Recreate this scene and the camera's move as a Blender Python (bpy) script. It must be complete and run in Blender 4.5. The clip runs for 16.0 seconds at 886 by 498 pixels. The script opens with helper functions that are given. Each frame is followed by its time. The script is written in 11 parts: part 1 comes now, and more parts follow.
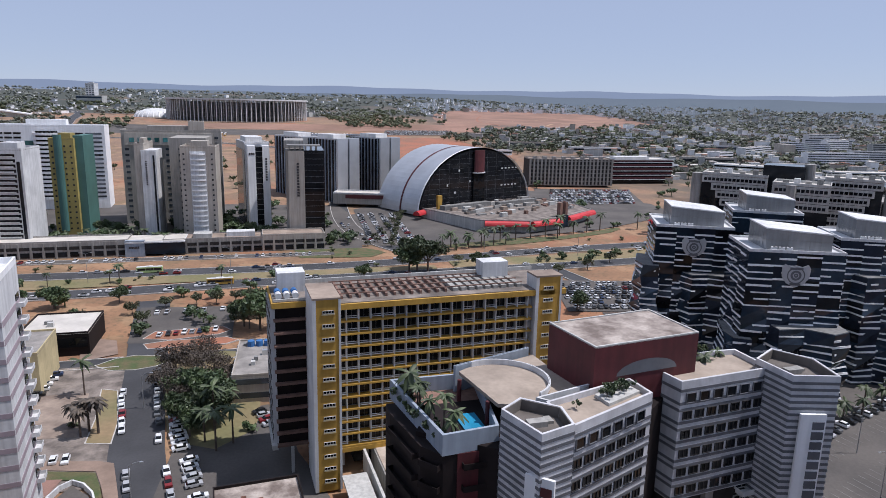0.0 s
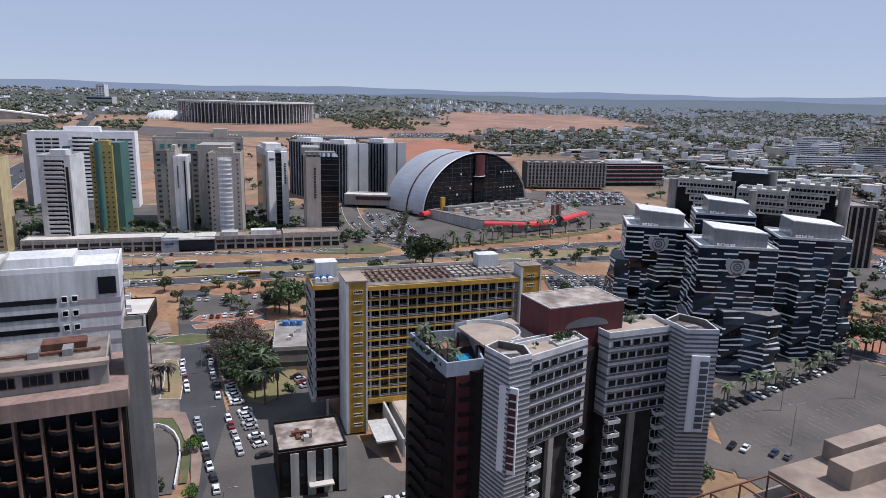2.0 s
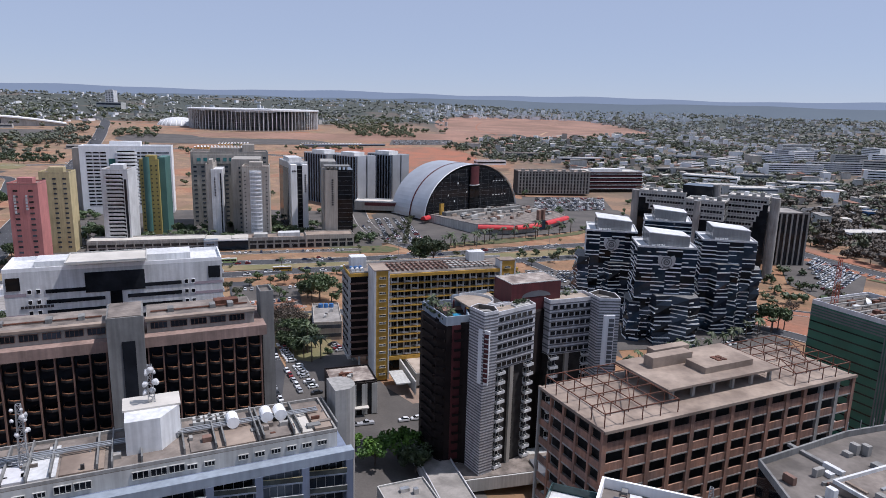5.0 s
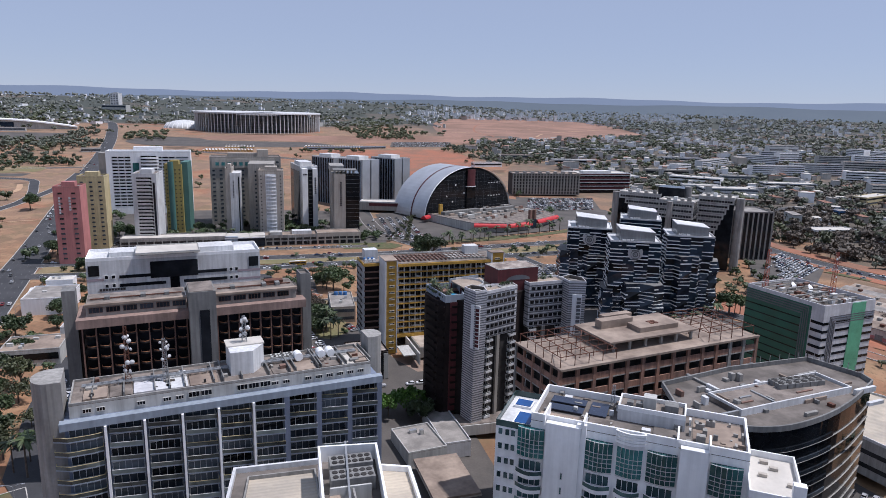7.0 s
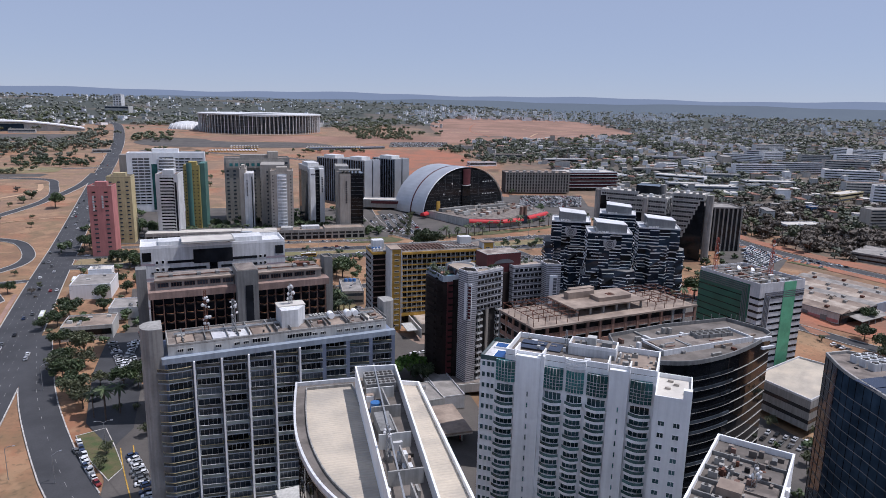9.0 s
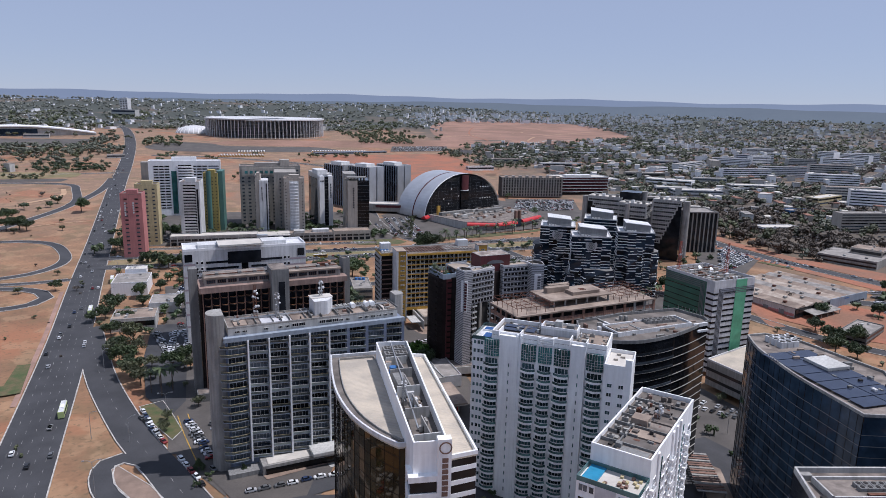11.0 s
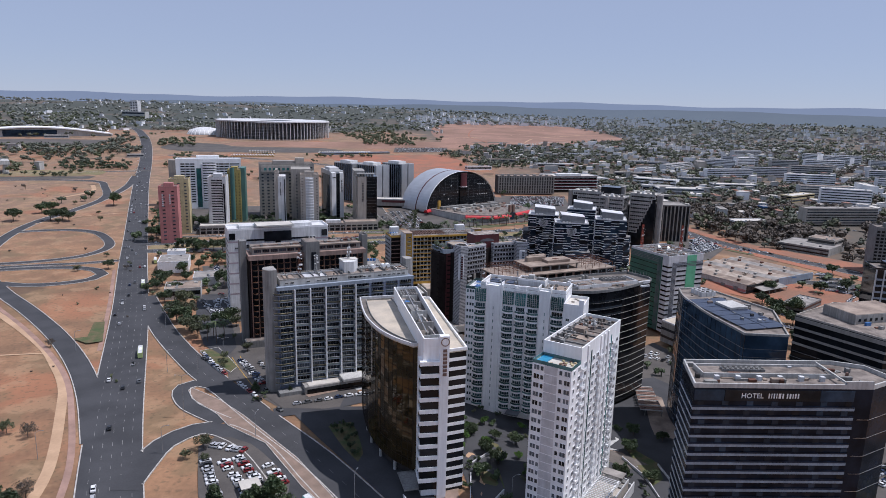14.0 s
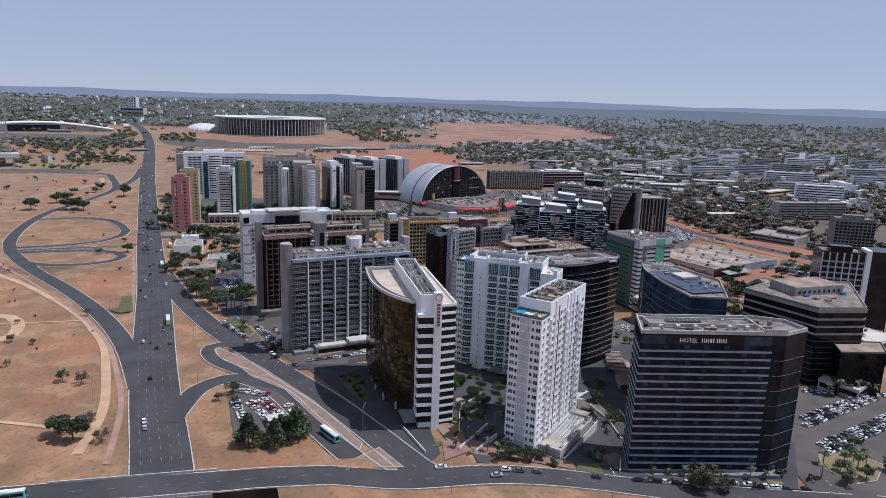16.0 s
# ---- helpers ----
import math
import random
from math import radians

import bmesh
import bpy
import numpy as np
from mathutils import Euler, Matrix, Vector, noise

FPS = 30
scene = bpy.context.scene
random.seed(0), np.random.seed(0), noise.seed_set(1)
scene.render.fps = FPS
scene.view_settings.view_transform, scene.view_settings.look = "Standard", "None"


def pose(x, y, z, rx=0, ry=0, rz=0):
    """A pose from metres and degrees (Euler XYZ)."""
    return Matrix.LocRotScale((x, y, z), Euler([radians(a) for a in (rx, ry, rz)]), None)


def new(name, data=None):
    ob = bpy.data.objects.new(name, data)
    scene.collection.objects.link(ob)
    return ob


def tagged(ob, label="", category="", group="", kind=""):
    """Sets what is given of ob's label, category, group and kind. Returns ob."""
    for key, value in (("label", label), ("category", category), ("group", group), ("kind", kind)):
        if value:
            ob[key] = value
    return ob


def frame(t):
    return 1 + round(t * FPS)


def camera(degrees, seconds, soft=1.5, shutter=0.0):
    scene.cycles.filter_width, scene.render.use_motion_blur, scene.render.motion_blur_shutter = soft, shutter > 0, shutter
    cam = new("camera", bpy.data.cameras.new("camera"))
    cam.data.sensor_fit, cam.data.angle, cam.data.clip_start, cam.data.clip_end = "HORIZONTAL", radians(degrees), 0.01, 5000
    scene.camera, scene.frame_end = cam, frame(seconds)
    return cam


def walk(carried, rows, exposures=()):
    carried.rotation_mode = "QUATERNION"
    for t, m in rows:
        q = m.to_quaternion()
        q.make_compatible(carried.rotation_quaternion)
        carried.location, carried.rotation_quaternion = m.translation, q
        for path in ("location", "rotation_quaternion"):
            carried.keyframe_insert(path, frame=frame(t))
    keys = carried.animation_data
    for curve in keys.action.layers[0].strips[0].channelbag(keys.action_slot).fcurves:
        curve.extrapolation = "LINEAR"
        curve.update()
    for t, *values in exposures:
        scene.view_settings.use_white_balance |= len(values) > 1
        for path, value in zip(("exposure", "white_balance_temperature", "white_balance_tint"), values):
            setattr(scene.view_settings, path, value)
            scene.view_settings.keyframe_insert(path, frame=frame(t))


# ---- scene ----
cam = camera(67.3, 16.0, soft=0.8)
METRES, EYE, TILT, LEAN, TURN = 390.0, 86.0, 0.0, 0.0, -15.5
ROWS = [
    (0.0, 0.0, 0.0, 0.0, 0.27, -12.26, -1.26),
    (0.5, 0.0001, -0.0185, 0.001, 0.43, -12.29, -1.21),
    (1.0, -0.0002, -0.0435, 0.0063, 0.53, -12.32, -1.26),
    (1.5, -0.0003, -0.0737, 0.0129, 0.52, -12.34, -1.29),
    (2.0, -0.0007, -0.1058, 0.0196, 0.52, -12.33, -1.38),
    (2.5, -0.001, -0.1369, 0.0264, 0.54, -12.32, -1.43),
    (3.0, -0.0012, -0.1684, 0.0333, 0.51, -12.29, -1.44),
    (3.5, -0.0015, -0.2002, 0.04, 0.49, -12.26, -1.45),
    (4.0, -0.0018, -0.2312, 0.0467, 0.45, -12.24, -1.46),
    (6.5, -0.003, -0.387, 0.0719, 0.26, -12.15, -1.44),
    (7.0, -0.0033, -0.4185, 0.0768, 0.21, -12.2, -1.4),
    (7.5, -0.0035, -0.4499, 0.0775, 0.11, -12.21, -1.31),
    (8.0, -0.0035, -0.4811, 0.0784, 0.04, -12.21, -1.28),
    (8.5, -0.0038, -0.5132, 0.0843, -0.02, -12.27, -1.27),
    (9.0, -0.0042, -0.5446, 0.0919, -0.07, -12.31, -1.27),
    (11.5, -0.0054, -0.7033, 0.1278, -0.1, -12.28, -1.23),
    (12.0, -0.0056, -0.7355, 0.131, -0.1, -12.23, -1.17),
    (12.5, -0.0058, -0.7677, 0.1319, -0.09, -12.2, -1.17),
    (13.0, -0.0058, -0.7994, 0.1307, -0.1, -12.15, -1.15),
    (13.5, -0.0058, -0.8319, 0.1279, -0.06, -12.09, -1.26),
    (14.0, -0.0063, -0.8627, 0.1263, -0.05, -12.08, -1.39),
    (14.5, -0.0064, -0.8941, 0.1248, -0.11, -12.09, -1.48),
    (15.0, -0.0069, -0.9253, 0.1244, -0.19, -12.13, -1.6),
    (15.5, -0.0071, -0.9556, 0.1245, -0.37, -12.15, -1.71),
    (16.0, -0.0071, -0.9868, 0.1244, -0.54, -12.19, -1.77),
]
walk(cam, [(t, pose(0, 0, EYE, TILT, LEAN, TURN) @ pose(METRES * x, METRES * y, METRES * z, 90 + pitch, roll, yaw)) for t, x, y, z, yaw, pitch, roll in ROWS], [(0.0, 0.04, 6080, 16), (4.0, 0.03, 6060, 16), (9.0, -0.12, 5960, 17), (16.0, -0.12, 5960, 17)])
from mathutils.geometry import tessellate_polygon


# ---- light ----
SUN_FROM = Vector((26.5, -5.0, 56.0)).normalized()
sun = new("sun", bpy.data.lights.new("sun", "SUN"))
sun.data.energy, sun.data.angle, sun.data.color = 4.5, radians(0.5), (1.0, 0.95, 0.88)
sun.rotation_euler = SUN_FROM.to_track_quat("Z", "Y").to_euler()
world = bpy.data.worlds.new("sky")
scene.world = world
world.use_nodes = True
_sky = world.node_tree.nodes.new("ShaderNodeTexSky")
_sky.sky_type, _sky.sun_disc = "NISHITA", False
_sky.sun_elevation = math.asin(SUN_FROM.z)
_sky.sun_rotation = math.atan2(SUN_FROM.x, SUN_FROM.y)
_sky.altitude, _sky.air_density, _sky.dust_density, _sky.ozone_density = 2500, 1.0, 0.0, 1.6
_haze = world.node_tree.nodes.new("ShaderNodeMix")
_haze.data_type = "RGBA"
_haze.inputs["Factor"].default_value = 0.8
_haze.inputs["B"].default_value = (3.75, 4.35, 5.5, 1)
world.node_tree.links.new(_sky.outputs[0], _haze.inputs["A"])
world.node_tree.links.new(_haze.outputs["Result"], world.node_tree.nodes["Background"].inputs[0])
world.node_tree.nodes["Background"].inputs[1].default_value = 0.11

# ---- materials ----


def mat(name, col, rough=0.8, metal=0.0, vary=0.18, scale=0.3, fine=4.0, bump=0.0, col2=None, each=0.0, spec=0.5, streak=0.0):
    """A surface with colour that wanders at two scales, grain and, where asked, a change from piece to piece."""
    m = bpy.data.materials.new(name)
    m.use_nodes = True
    nt = m.node_tree
    n, l = nt.nodes, nt.links
    b = n["Principled BSDF"]
    b.inputs["Roughness"].default_value = rough
    b.inputs["Metallic"].default_value = metal
    b.inputs["Specular IOR Level"].default_value = spec
    geo = n.new("ShaderNodeNewGeometry")
    big, small = n.new("ShaderNodeTexNoise"), n.new("ShaderNodeTexNoise")
    for tex, s, det in ((big, scale, 5.0), (small, fine, 3.0)):
        tex.inputs["Scale"].default_value = s
        tex.inputs["Detail"].default_value = det
        l.new(geo.outputs["Position"], tex.inputs["Vector"])
    c2 = col2 or tuple(c * (1 - vary * 2) for c in col)
    ramp = n.new("ShaderNodeValToRGB")
    ramp.color_ramp.elements[0].position, ramp.color_ramp.elements[1].position = 0.36, 0.64
    ramp.color_ramp.elements[0].color = (*c2, 1)
    ramp.color_ramp.elements[1].color = (*col, 1)
    l.new(big.outputs["Fac"], ramp.inputs["Fac"])
    hsv = n.new("ShaderNodeHueSaturation")
    l.new(ramp.outputs["Color"], hsv.inputs["Color"])
    val = n.new("ShaderNodeMapRange")
    val.inputs["To Min"].default_value, val.inputs["To Max"].default_value = 1 - vary, 1 + vary
    l.new(small.outputs["Fac"], val.inputs["Value"])
    out = val.outputs["Result"]
    if each:
        info = n.new("ShaderNodeObjectInfo")
        r = n.new("ShaderNodeMapRange")
        r.inputs["To Min"].default_value, r.inputs["To Max"].default_value = 1 - each, 1 + each
        l.new(info.outputs["Random"], r.inputs["Value"])
        mul = n.new("ShaderNodeMath")
        mul.operation = "MULTIPLY"
        l.new(out, mul.inputs[0])
        l.new(r.outputs["Result"], mul.inputs[1])
        out = mul.outputs[0]
    if streak:
        # rain streaks that run down the walls
        mp, run, rr, mul = n.new("ShaderNodeMapping"), n.new("ShaderNodeTexNoise"), n.new("ShaderNodeMapRange"), n.new("ShaderNodeMath")
        mp.inputs["Scale"].default_value = (1.1, 1.1, 0.07)
        run.inputs["Scale"].default_value, run.inputs["Detail"].default_value = 1.0, 6.0
        rr.inputs["From Min"].default_value, rr.inputs["From Max"].default_value = 0.35, 0.62
        rr.inputs["To Min"].default_value, rr.inputs["To Max"].default_value = 1 - streak, 1.0
        mul.operation = "MULTIPLY"
        l.new(geo.outputs["Position"], mp.inputs["Vector"])
        l.new(mp.outputs["Vector"], run.inputs["Vector"])
        l.new(run.outputs["Fac"], rr.inputs["Value"])
        l.new(out, mul.inputs[0])
        l.new(rr.outputs["Result"], mul.inputs[1])
        out = mul.outputs[0]
    l.new(out, hsv.inputs["Value"])
    l.new(hsv.outputs["Color"], b.inputs["Base Color"])
    if bump:
        bp = n.new("ShaderNodeBump")
        bp.inputs["Strength"].default_value, bp.inputs["Distance"].default_value = bump, 0.1
        l.new(small.outputs["Fac"], bp.inputs["Height"])
        l.new(bp.outputs["Normal"], b.inputs["Normal"])
    return m


def glass(name, col, rough=0.06, each=0.5, wave=0.02):
    """Window glass of a facade: dark behind, glossy, slightly uneven from pane to pane."""
    m = mat(name, col, rough, 0.0, 0.25, 0.15, 0.8, each=each, spec=0.5)
    b = m.node_tree.nodes["Principled BSDF"]
    b.inputs["IOR"].default_value = 1.45
    return m


def leaf(name, col, col2):
    m = mat(name, col, 0.6, 0.0, 0.35, 0.25, 1.3, col2=col2, each=0.3)
    b = m.node_tree.nodes["Principled BSDF"]
    b.inputs["Subsurface Weight"].default_value = 0.0
    return m


CONC = mat("concrete", (0.36, 0.35, 0.33), 0.85, 0, 0.14, 0.12, 1.5, streak=0.3)
CONC_D = mat("dark_concrete", (0.23, 0.23, 0.225), 0.85, 0, 0.14, 0.1, 1.5, streak=0.3)
CONC_W = mat("pale_concrete", (0.52, 0.52, 0.5), 0.8, 0, 0.1, 0.1, 1.2, streak=0.25)
CONC_B = mat("blue_grey_paint", (0.30, 0.35, 0.415), 0.75, 0, 0.1, 0.1, 1.2, streak=0.2)
WHITE = mat("white_paint", (0.86, 0.87, 0.88), 0.6, 0, 0.06, 0.08, 1.0, each=0.03, streak=0.1)
WHITE_D = mat("weathered_white_paint", (0.66, 0.67, 0.68), 0.7, 0, 0.1, 0.12, 1.5, streak=0.2)
YELLOW = mat("mustard_paint", (0.50, 0.295, 0.05), 0.7, 0, 0.12, 0.15, 1.5, streak=0.15)
MAROON = mat("maroon_paint", (0.105, 0.018, 0.022), 0.65, 0, 0.15, 0.2, 1.5, streak=0.2)
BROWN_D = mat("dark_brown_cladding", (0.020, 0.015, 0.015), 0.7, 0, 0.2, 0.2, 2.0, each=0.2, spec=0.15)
BROWN = mat("brown_concrete", (0.235, 0.138, 0.106), 0.8, 0, 0.15, 0.2, 1.5, each=0.08, streak=0.25)
BROWN_L = mat("dusty_brown_concrete", (0.33, 0.23, 0.195), 0.85, 0, 0.15, 0.2, 1.5, streak=0.25)
RUSTB = mat("rust_brown_paint", (0.40, 0.18, 0.09), 0.7, 0, 0.15, 0.3, 2.0, each=0.15)
PINK = mat("pink_paint", (0.50, 0.20, 0.19), 0.75, 0, 0.1, 0.1, 1.0, streak=0.15)
CREAM = mat("cream_paint", (0.56, 0.47, 0.27), 0.75, 0, 0.1, 0.15, 1.5, streak=0.18)
BEIGE = mat("beige_paint", (0.44, 0.40, 0.35), 0.75, 0, 0.08, 0.1, 1.5, streak=0.18)
GREY_T = mat("warm_grey_cladding", (0.34, 0.32, 0.29), 0.75, 0, 0.08, 0.1, 1.5, streak=0.2)
STRIPE = mat("dark_stripe_tiles", (0.13, 0.135, 0.15), 0.5, 0, 0.12, 0.3, 2.0)
PALE_S = mat("pale_grey_tiles", (0.60, 0.60, 0.62), 0.5, 0, 0.1, 0.3, 2.0, streak=0.12)
LILAC = mat("lilac_stripe_paint", (0.36, 0.30, 0.33), 0.75, 0, 0.08, 0.1, 1.0)
GREENP = mat("green_panel", (0.02, 0.125, 0.085), 0.45, 0, 0.12, 0.15, 1.5, each=0.1)
GREENL = mat("bright_green_panel", (0.12, 0.40, 0.24), 0.5, 0, 0.15, 0.2, 1.5)
TEALP = mat("teal_paint", (0.07, 0.17, 0.15), 0.6, 0, 0.1, 0.1, 1.0)
YGREEN = mat("ochre_paint", (0.36, 0.29, 0.09), 0.7, 0, 0.1, 0.1, 1.0)
PLANT_GREY = mat("grey_glazed_panels", (0.30, 0.31, 0.32), 0.25, 0.2, 0.1, 0.12, 1.2, streak=0.15)
SILVER = mat("silver_panels", (0.50, 0.52, 0.55), 0.4, 0.5, 0.06, 0.1, 1.0)
ALU = mat("aluminium", (0.6, 0.61, 0.62), 0.35, 0.8, 0.08, 0.3, 3.0)
GL_BLACK = glass("black_glass", (0.017, 0.019, 0.023), 0.05, 0.5)
GL_BLUE = glass("blue_glass", (0.024, 0.042, 0.066), 0.05, 0.6)
GL_TEAL = glass("teal_glass", (0.045, 0.17, 0.17), 0.06, 0.5)
GL_BRONZE = glass("bronze_glass", (0.10, 0.068, 0.026), 0.04, 0.4)
GL_BRONZE.node_tree.nodes["Principled BSDF"].inputs["Metallic"].default_value = 0.45
GL_FOLD = glass("folded_blue_glass", (0.03, 0.05, 0.078), 0.05, 0.5)
GL_CURT = glass("curtained_glass", (0.11, 0.125, 0.14), 0.12, 0.9)
GL_DTEAL = glass("deep_teal_glass", (0.055, 0.105, 0.115), 0.06, 0.6)
GL_NAVY = glass("navy_glass", (0.026, 0.034, 0.052), 0.15, 0.4)
for _g, _s in ((GL_NAVY, 0.12), (GL_BLACK, 0.3), (GL_BLUE, 0.3)):
    _g.node_tree.nodes["Principled BSDF"].inputs["Specular IOR Level"].default_value = _s
GL_WIN = glass("window_glass", (0.045, 0.055, 0.068), 0.08, 0.9)
# near black; paints the shade of interiors and recesses, also grilles and rails
DARK = mat("near_black_and_painted_shade", (0.034, 0.031, 0.03), 0.9, 0, 0.3, 0.4, 1.0)
ROOF = mat("weathered_roof_membrane", (0.235, 0.20, 0.175), 0.9, 0, 0.3, 0.22, 1.4, col2=(0.095, 0.08, 0.07))
ROOF_D = mat("dark_stained_roof_felt", (0.165, 0.145, 0.13), 0.9, 0, 0.28, 0.16, 1.0, col2=(0.08, 0.07, 0.062))
ROOF_P = mat("pale_roof_sheeting", (0.55, 0.52, 0.47), 0.7, 0, 0.1, 0.15, 1.5)
ROOF_B = mat("sun_bleached_concrete_deck", (0.32, 0.255, 0.205), 0.9, 0, 0.25, 0.12, 0.8, col2=(0.17, 0.13, 0.105))
ROOF_F = mat("fibre_cement_roof", (0.30, 0.28, 0.26), 0.9, 0, 0.2, 0.2, 1.5)
BRICK = mat("bare_clay_brick", (0.36, 0.19, 0.13), 0.9, 0, 0.2, 0.25, 2.5, col2=(0.24, 0.15, 0.12), each=0.12, streak=0.35)
ROOF_S = mat("dusty_tan_sheeting", (0.42, 0.36, 0.30), 0.85, 0, 0.2, 0.2, 1.5, col2=(0.27, 0.215, 0.175))
RUST = mat("rusty_steel", (0.16, 0.065, 0.04), 0.8, 0.2, 0.25, 0.5, 4.0)
ROOF_C = mat("corrugated_cream_sheeting", (0.50, 0.435, 0.345), 0.65, 0, 0.12, 0.12, 1.5, col2=(0.36, 0.32, 0.265))


def corrugate(m, pitch, axis):
    """Fine ribs pressed into roof sheeting, as relief alone."""
    n, l = m.node_tree.nodes, m.node_tree.links
    geo, w, bp = n.new("ShaderNodeNewGeometry"), n.new("ShaderNodeTexWave"), n.new("ShaderNodeBump")
    w.bands_direction = axis
    w.inputs["Scale"].default_value = 0.314 / pitch
    w.inputs["Distortion"].default_value = 0.3
    bp.inputs["Strength"].default_value, bp.inputs["Distance"].default_value = 0.8, 0.12
    l.new(geo.outputs["Position"], w.inputs["Vector"])
    l.new(w.outputs["Fac"], bp.inputs["Height"])
    l.new(bp.outputs["Normal"], n["Principled BSDF"].inputs["Normal"])


corrugate(ROOF_C, 0.9, "Y")
TINT = mat("tinted_rail_panel", (0.11, 0.125, 0.115), 0.25, 0, 0.25, 0.3, 1.0, col2=(0.05, 0.055, 0.05), each=0.45)
RAIL_G = mat("grey_green_rail_panel", (0.20, 0.235, 0.225), 0.3, 0, 0.2, 0.3, 1.0, col2=(0.12, 0.145, 0.14), each=0.35)
RAIL_T = glass("teal_rail_glass", (0.085, 0.165, 0.165), 0.12, 0.5)
SOLAR = mat("solar_cells", (0.03, 0.04, 0.07), 0.2, 0.0, 0.1, 0.3, 2.0)
RED = mat("red_canopy_sheet", (0.52, 0.03, 0.035), 0.55, 0, 0.1, 0.2, 1.5)
POOL = mat("pool_water", (0.03, 0.25, 0.42), 0.08, 0, 0.1, 0.3, 1.5)
POOL_D = mat("deep_pool_water", (0.01, 0.07, 0.24), 0.08, 0, 0.1, 0.3, 1.5)
BLUE_T = mat("blue_water_tank", (0.04, 0.15, 0.38), 0.5, 0, 0.1, 0.5, 3.0)
ASPHALT = mat("asphalt", (0.05, 0.051, 0.056), 0.85, 0, 0.24, 0.07, 1.6, col2=(0.033, 0.034, 0.038))
ASPH_L = mat("worn_asphalt", (0.098, 0.088, 0.08), 0.9, 0, 0.24, 0.06, 1.4, col2=(0.066, 0.06, 0.056))
KERB = mat("whitewashed_kerb", (0.50, 0.48, 0.45), 0.85, 0, 0.2, 0.6, 3.0)
PAVER = mat("concrete_pavers", (0.25, 0.18, 0.14), 0.9, 0, 0.15, 0.2, 2.0)
BRICK_P = mat("red_brick_paving", (0.25, 0.145, 0.115), 0.9, 0, 0.2, 0.3, 2.5, col2=(0.17, 0.105, 0.085))
# dark paving, with the shadows round the towers put into the colour
DARKPAVE = mat("dark_paving_and_shadow", (0.14, 0.12, 0.105), 0.9, 0, 0.2, 0.15, 1.5, col2=(0.085, 0.075, 0.066))
PAINT = mat("road_paint", (0.36, 0.36, 0.35), 0.8, 0, 0.25, 0.5, 3.0)
PAINT_Y = mat("yellow_road_paint", (0.55, 0.33, 0.05), 0.8, 0, 0.25, 0.5, 3.0)


def ground_cover():
    """Bare straw-coloured earth that gives way to red soil and, towards the town and the horizon, to dark scrub."""
    m = mat("plateau_ground", (0.295, 0.163, 0.088), 0.95, 0, 0.3, 0.03, 0.5, col2=(0.18, 0.103, 0.058))
    nt = m.node_tree
    n, l = nt.nodes, nt.links
    b = n["Principled BSDF"]
    src = b.inputs["Base Color"].links[0].from_socket
    geo = n.new("ShaderNodeNewGeometry")
    sep = n.new("ShaderNodeSeparateXYZ")
    l.new(geo.outputs["Position"], sep.inputs[0])

    def step(sock, a, c):
        r = n.new("ShaderNodeMapRange")
        r.interpolation_type = "SMOOTHSTEP"
        r.inputs["From Min"].default_value, r.inputs["From Max"].default_value = a, c
        l.new(sock, r.inputs["Value"])
        return r.outputs["Result"]

    def calc(op, a, c):
        k = n.new("ShaderNodeMath")
        k.operation = op
        for i, v in enumerate((a, c)):
            if isinstance(v, (int, float)):
                k.inputs[i].default_value = v
            else:
                l.new(v, k.inputs[i])
        return k.outputs[0]

    def cloud(scale, detail):
        t = n.new("ShaderNodeTexNoise")
        t.inputs["Scale"].default_value, t.inputs["Detail"].default_value = scale, detail
        l.new(geo.outputs["Position"], t.inputs["Vector"])
        return t.outputs["Fac"]

    def blend(c1, col, fac):
        x = n.new("ShaderNodeMix")
        x.data_type = "RGBA"
        l.new(fac, x.inputs["Factor"])
        l.new(c1, x.inputs["A"])
        x.inputs["B"].default_value = (*col, 1)
        return x.outputs["Result"]

    red = step(cloud(0.012, 6.0), 0.50, 0.66)
    # earth cools with distance, haze mixed into its colour
    src = blend(src, (0.225, 0.152, 0.108), calc("MULTIPLY", step(sep.outputs["Y"], 250, 700), 0.7))
    c = blend(src, (0.30, 0.125, 0.065), calc("MULTIPLY", red, 0.7))
    grass = step(cloud(0.035, 8.0), 0.5, 0.62)
    c = blend(c, (0.15, 0.115, 0.062), calc("MULTIPLY", grass, 0.5))
    straw = step(cloud(0.06, 9.0), 0.52, 0.6)
    c = blend(c, (0.335, 0.215, 0.125), calc("MULTIPLY", straw, 0.45))
    tuft = step(cloud(0.42, 10.0), 0.55, 0.66)
    c = blend(c, (0.105, 0.078, 0.045), calc("MULTIPLY", tuft, 0.55))
    burnt = step(cloud(0.0085, 5.0), 0.64, 0.67)
    c = blend(c, (0.085, 0.055, 0.035), calc("MULTIPLY", burnt, 0.75))
    town = step(sep.outputs["X"], 230, 520)
    far = step(sep.outputs["Y"], 1720, 2050)
    both = calc("MAXIMUM", town, far)
    scrub = step(calc("ADD", cloud(0.02, 8.0), calc("MULTIPLY", both, 0.22)), 0.5, 0.66)
    c = blend(c, (0.088, 0.078, 0.064), calc("MULTIPLY", scrub, calc("MULTIPLY", both, 0.95)))
    wood = step(calc("ADD", cloud(0.004, 6.0), calc("MULTIPLY", far, 0.12)), 0.5, 0.58)
    c = blend(c, (0.05, 0.057, 0.048), calc("MULTIPLY", wood, far))
    l.new(c, b.inputs["Base Color"])
    return m


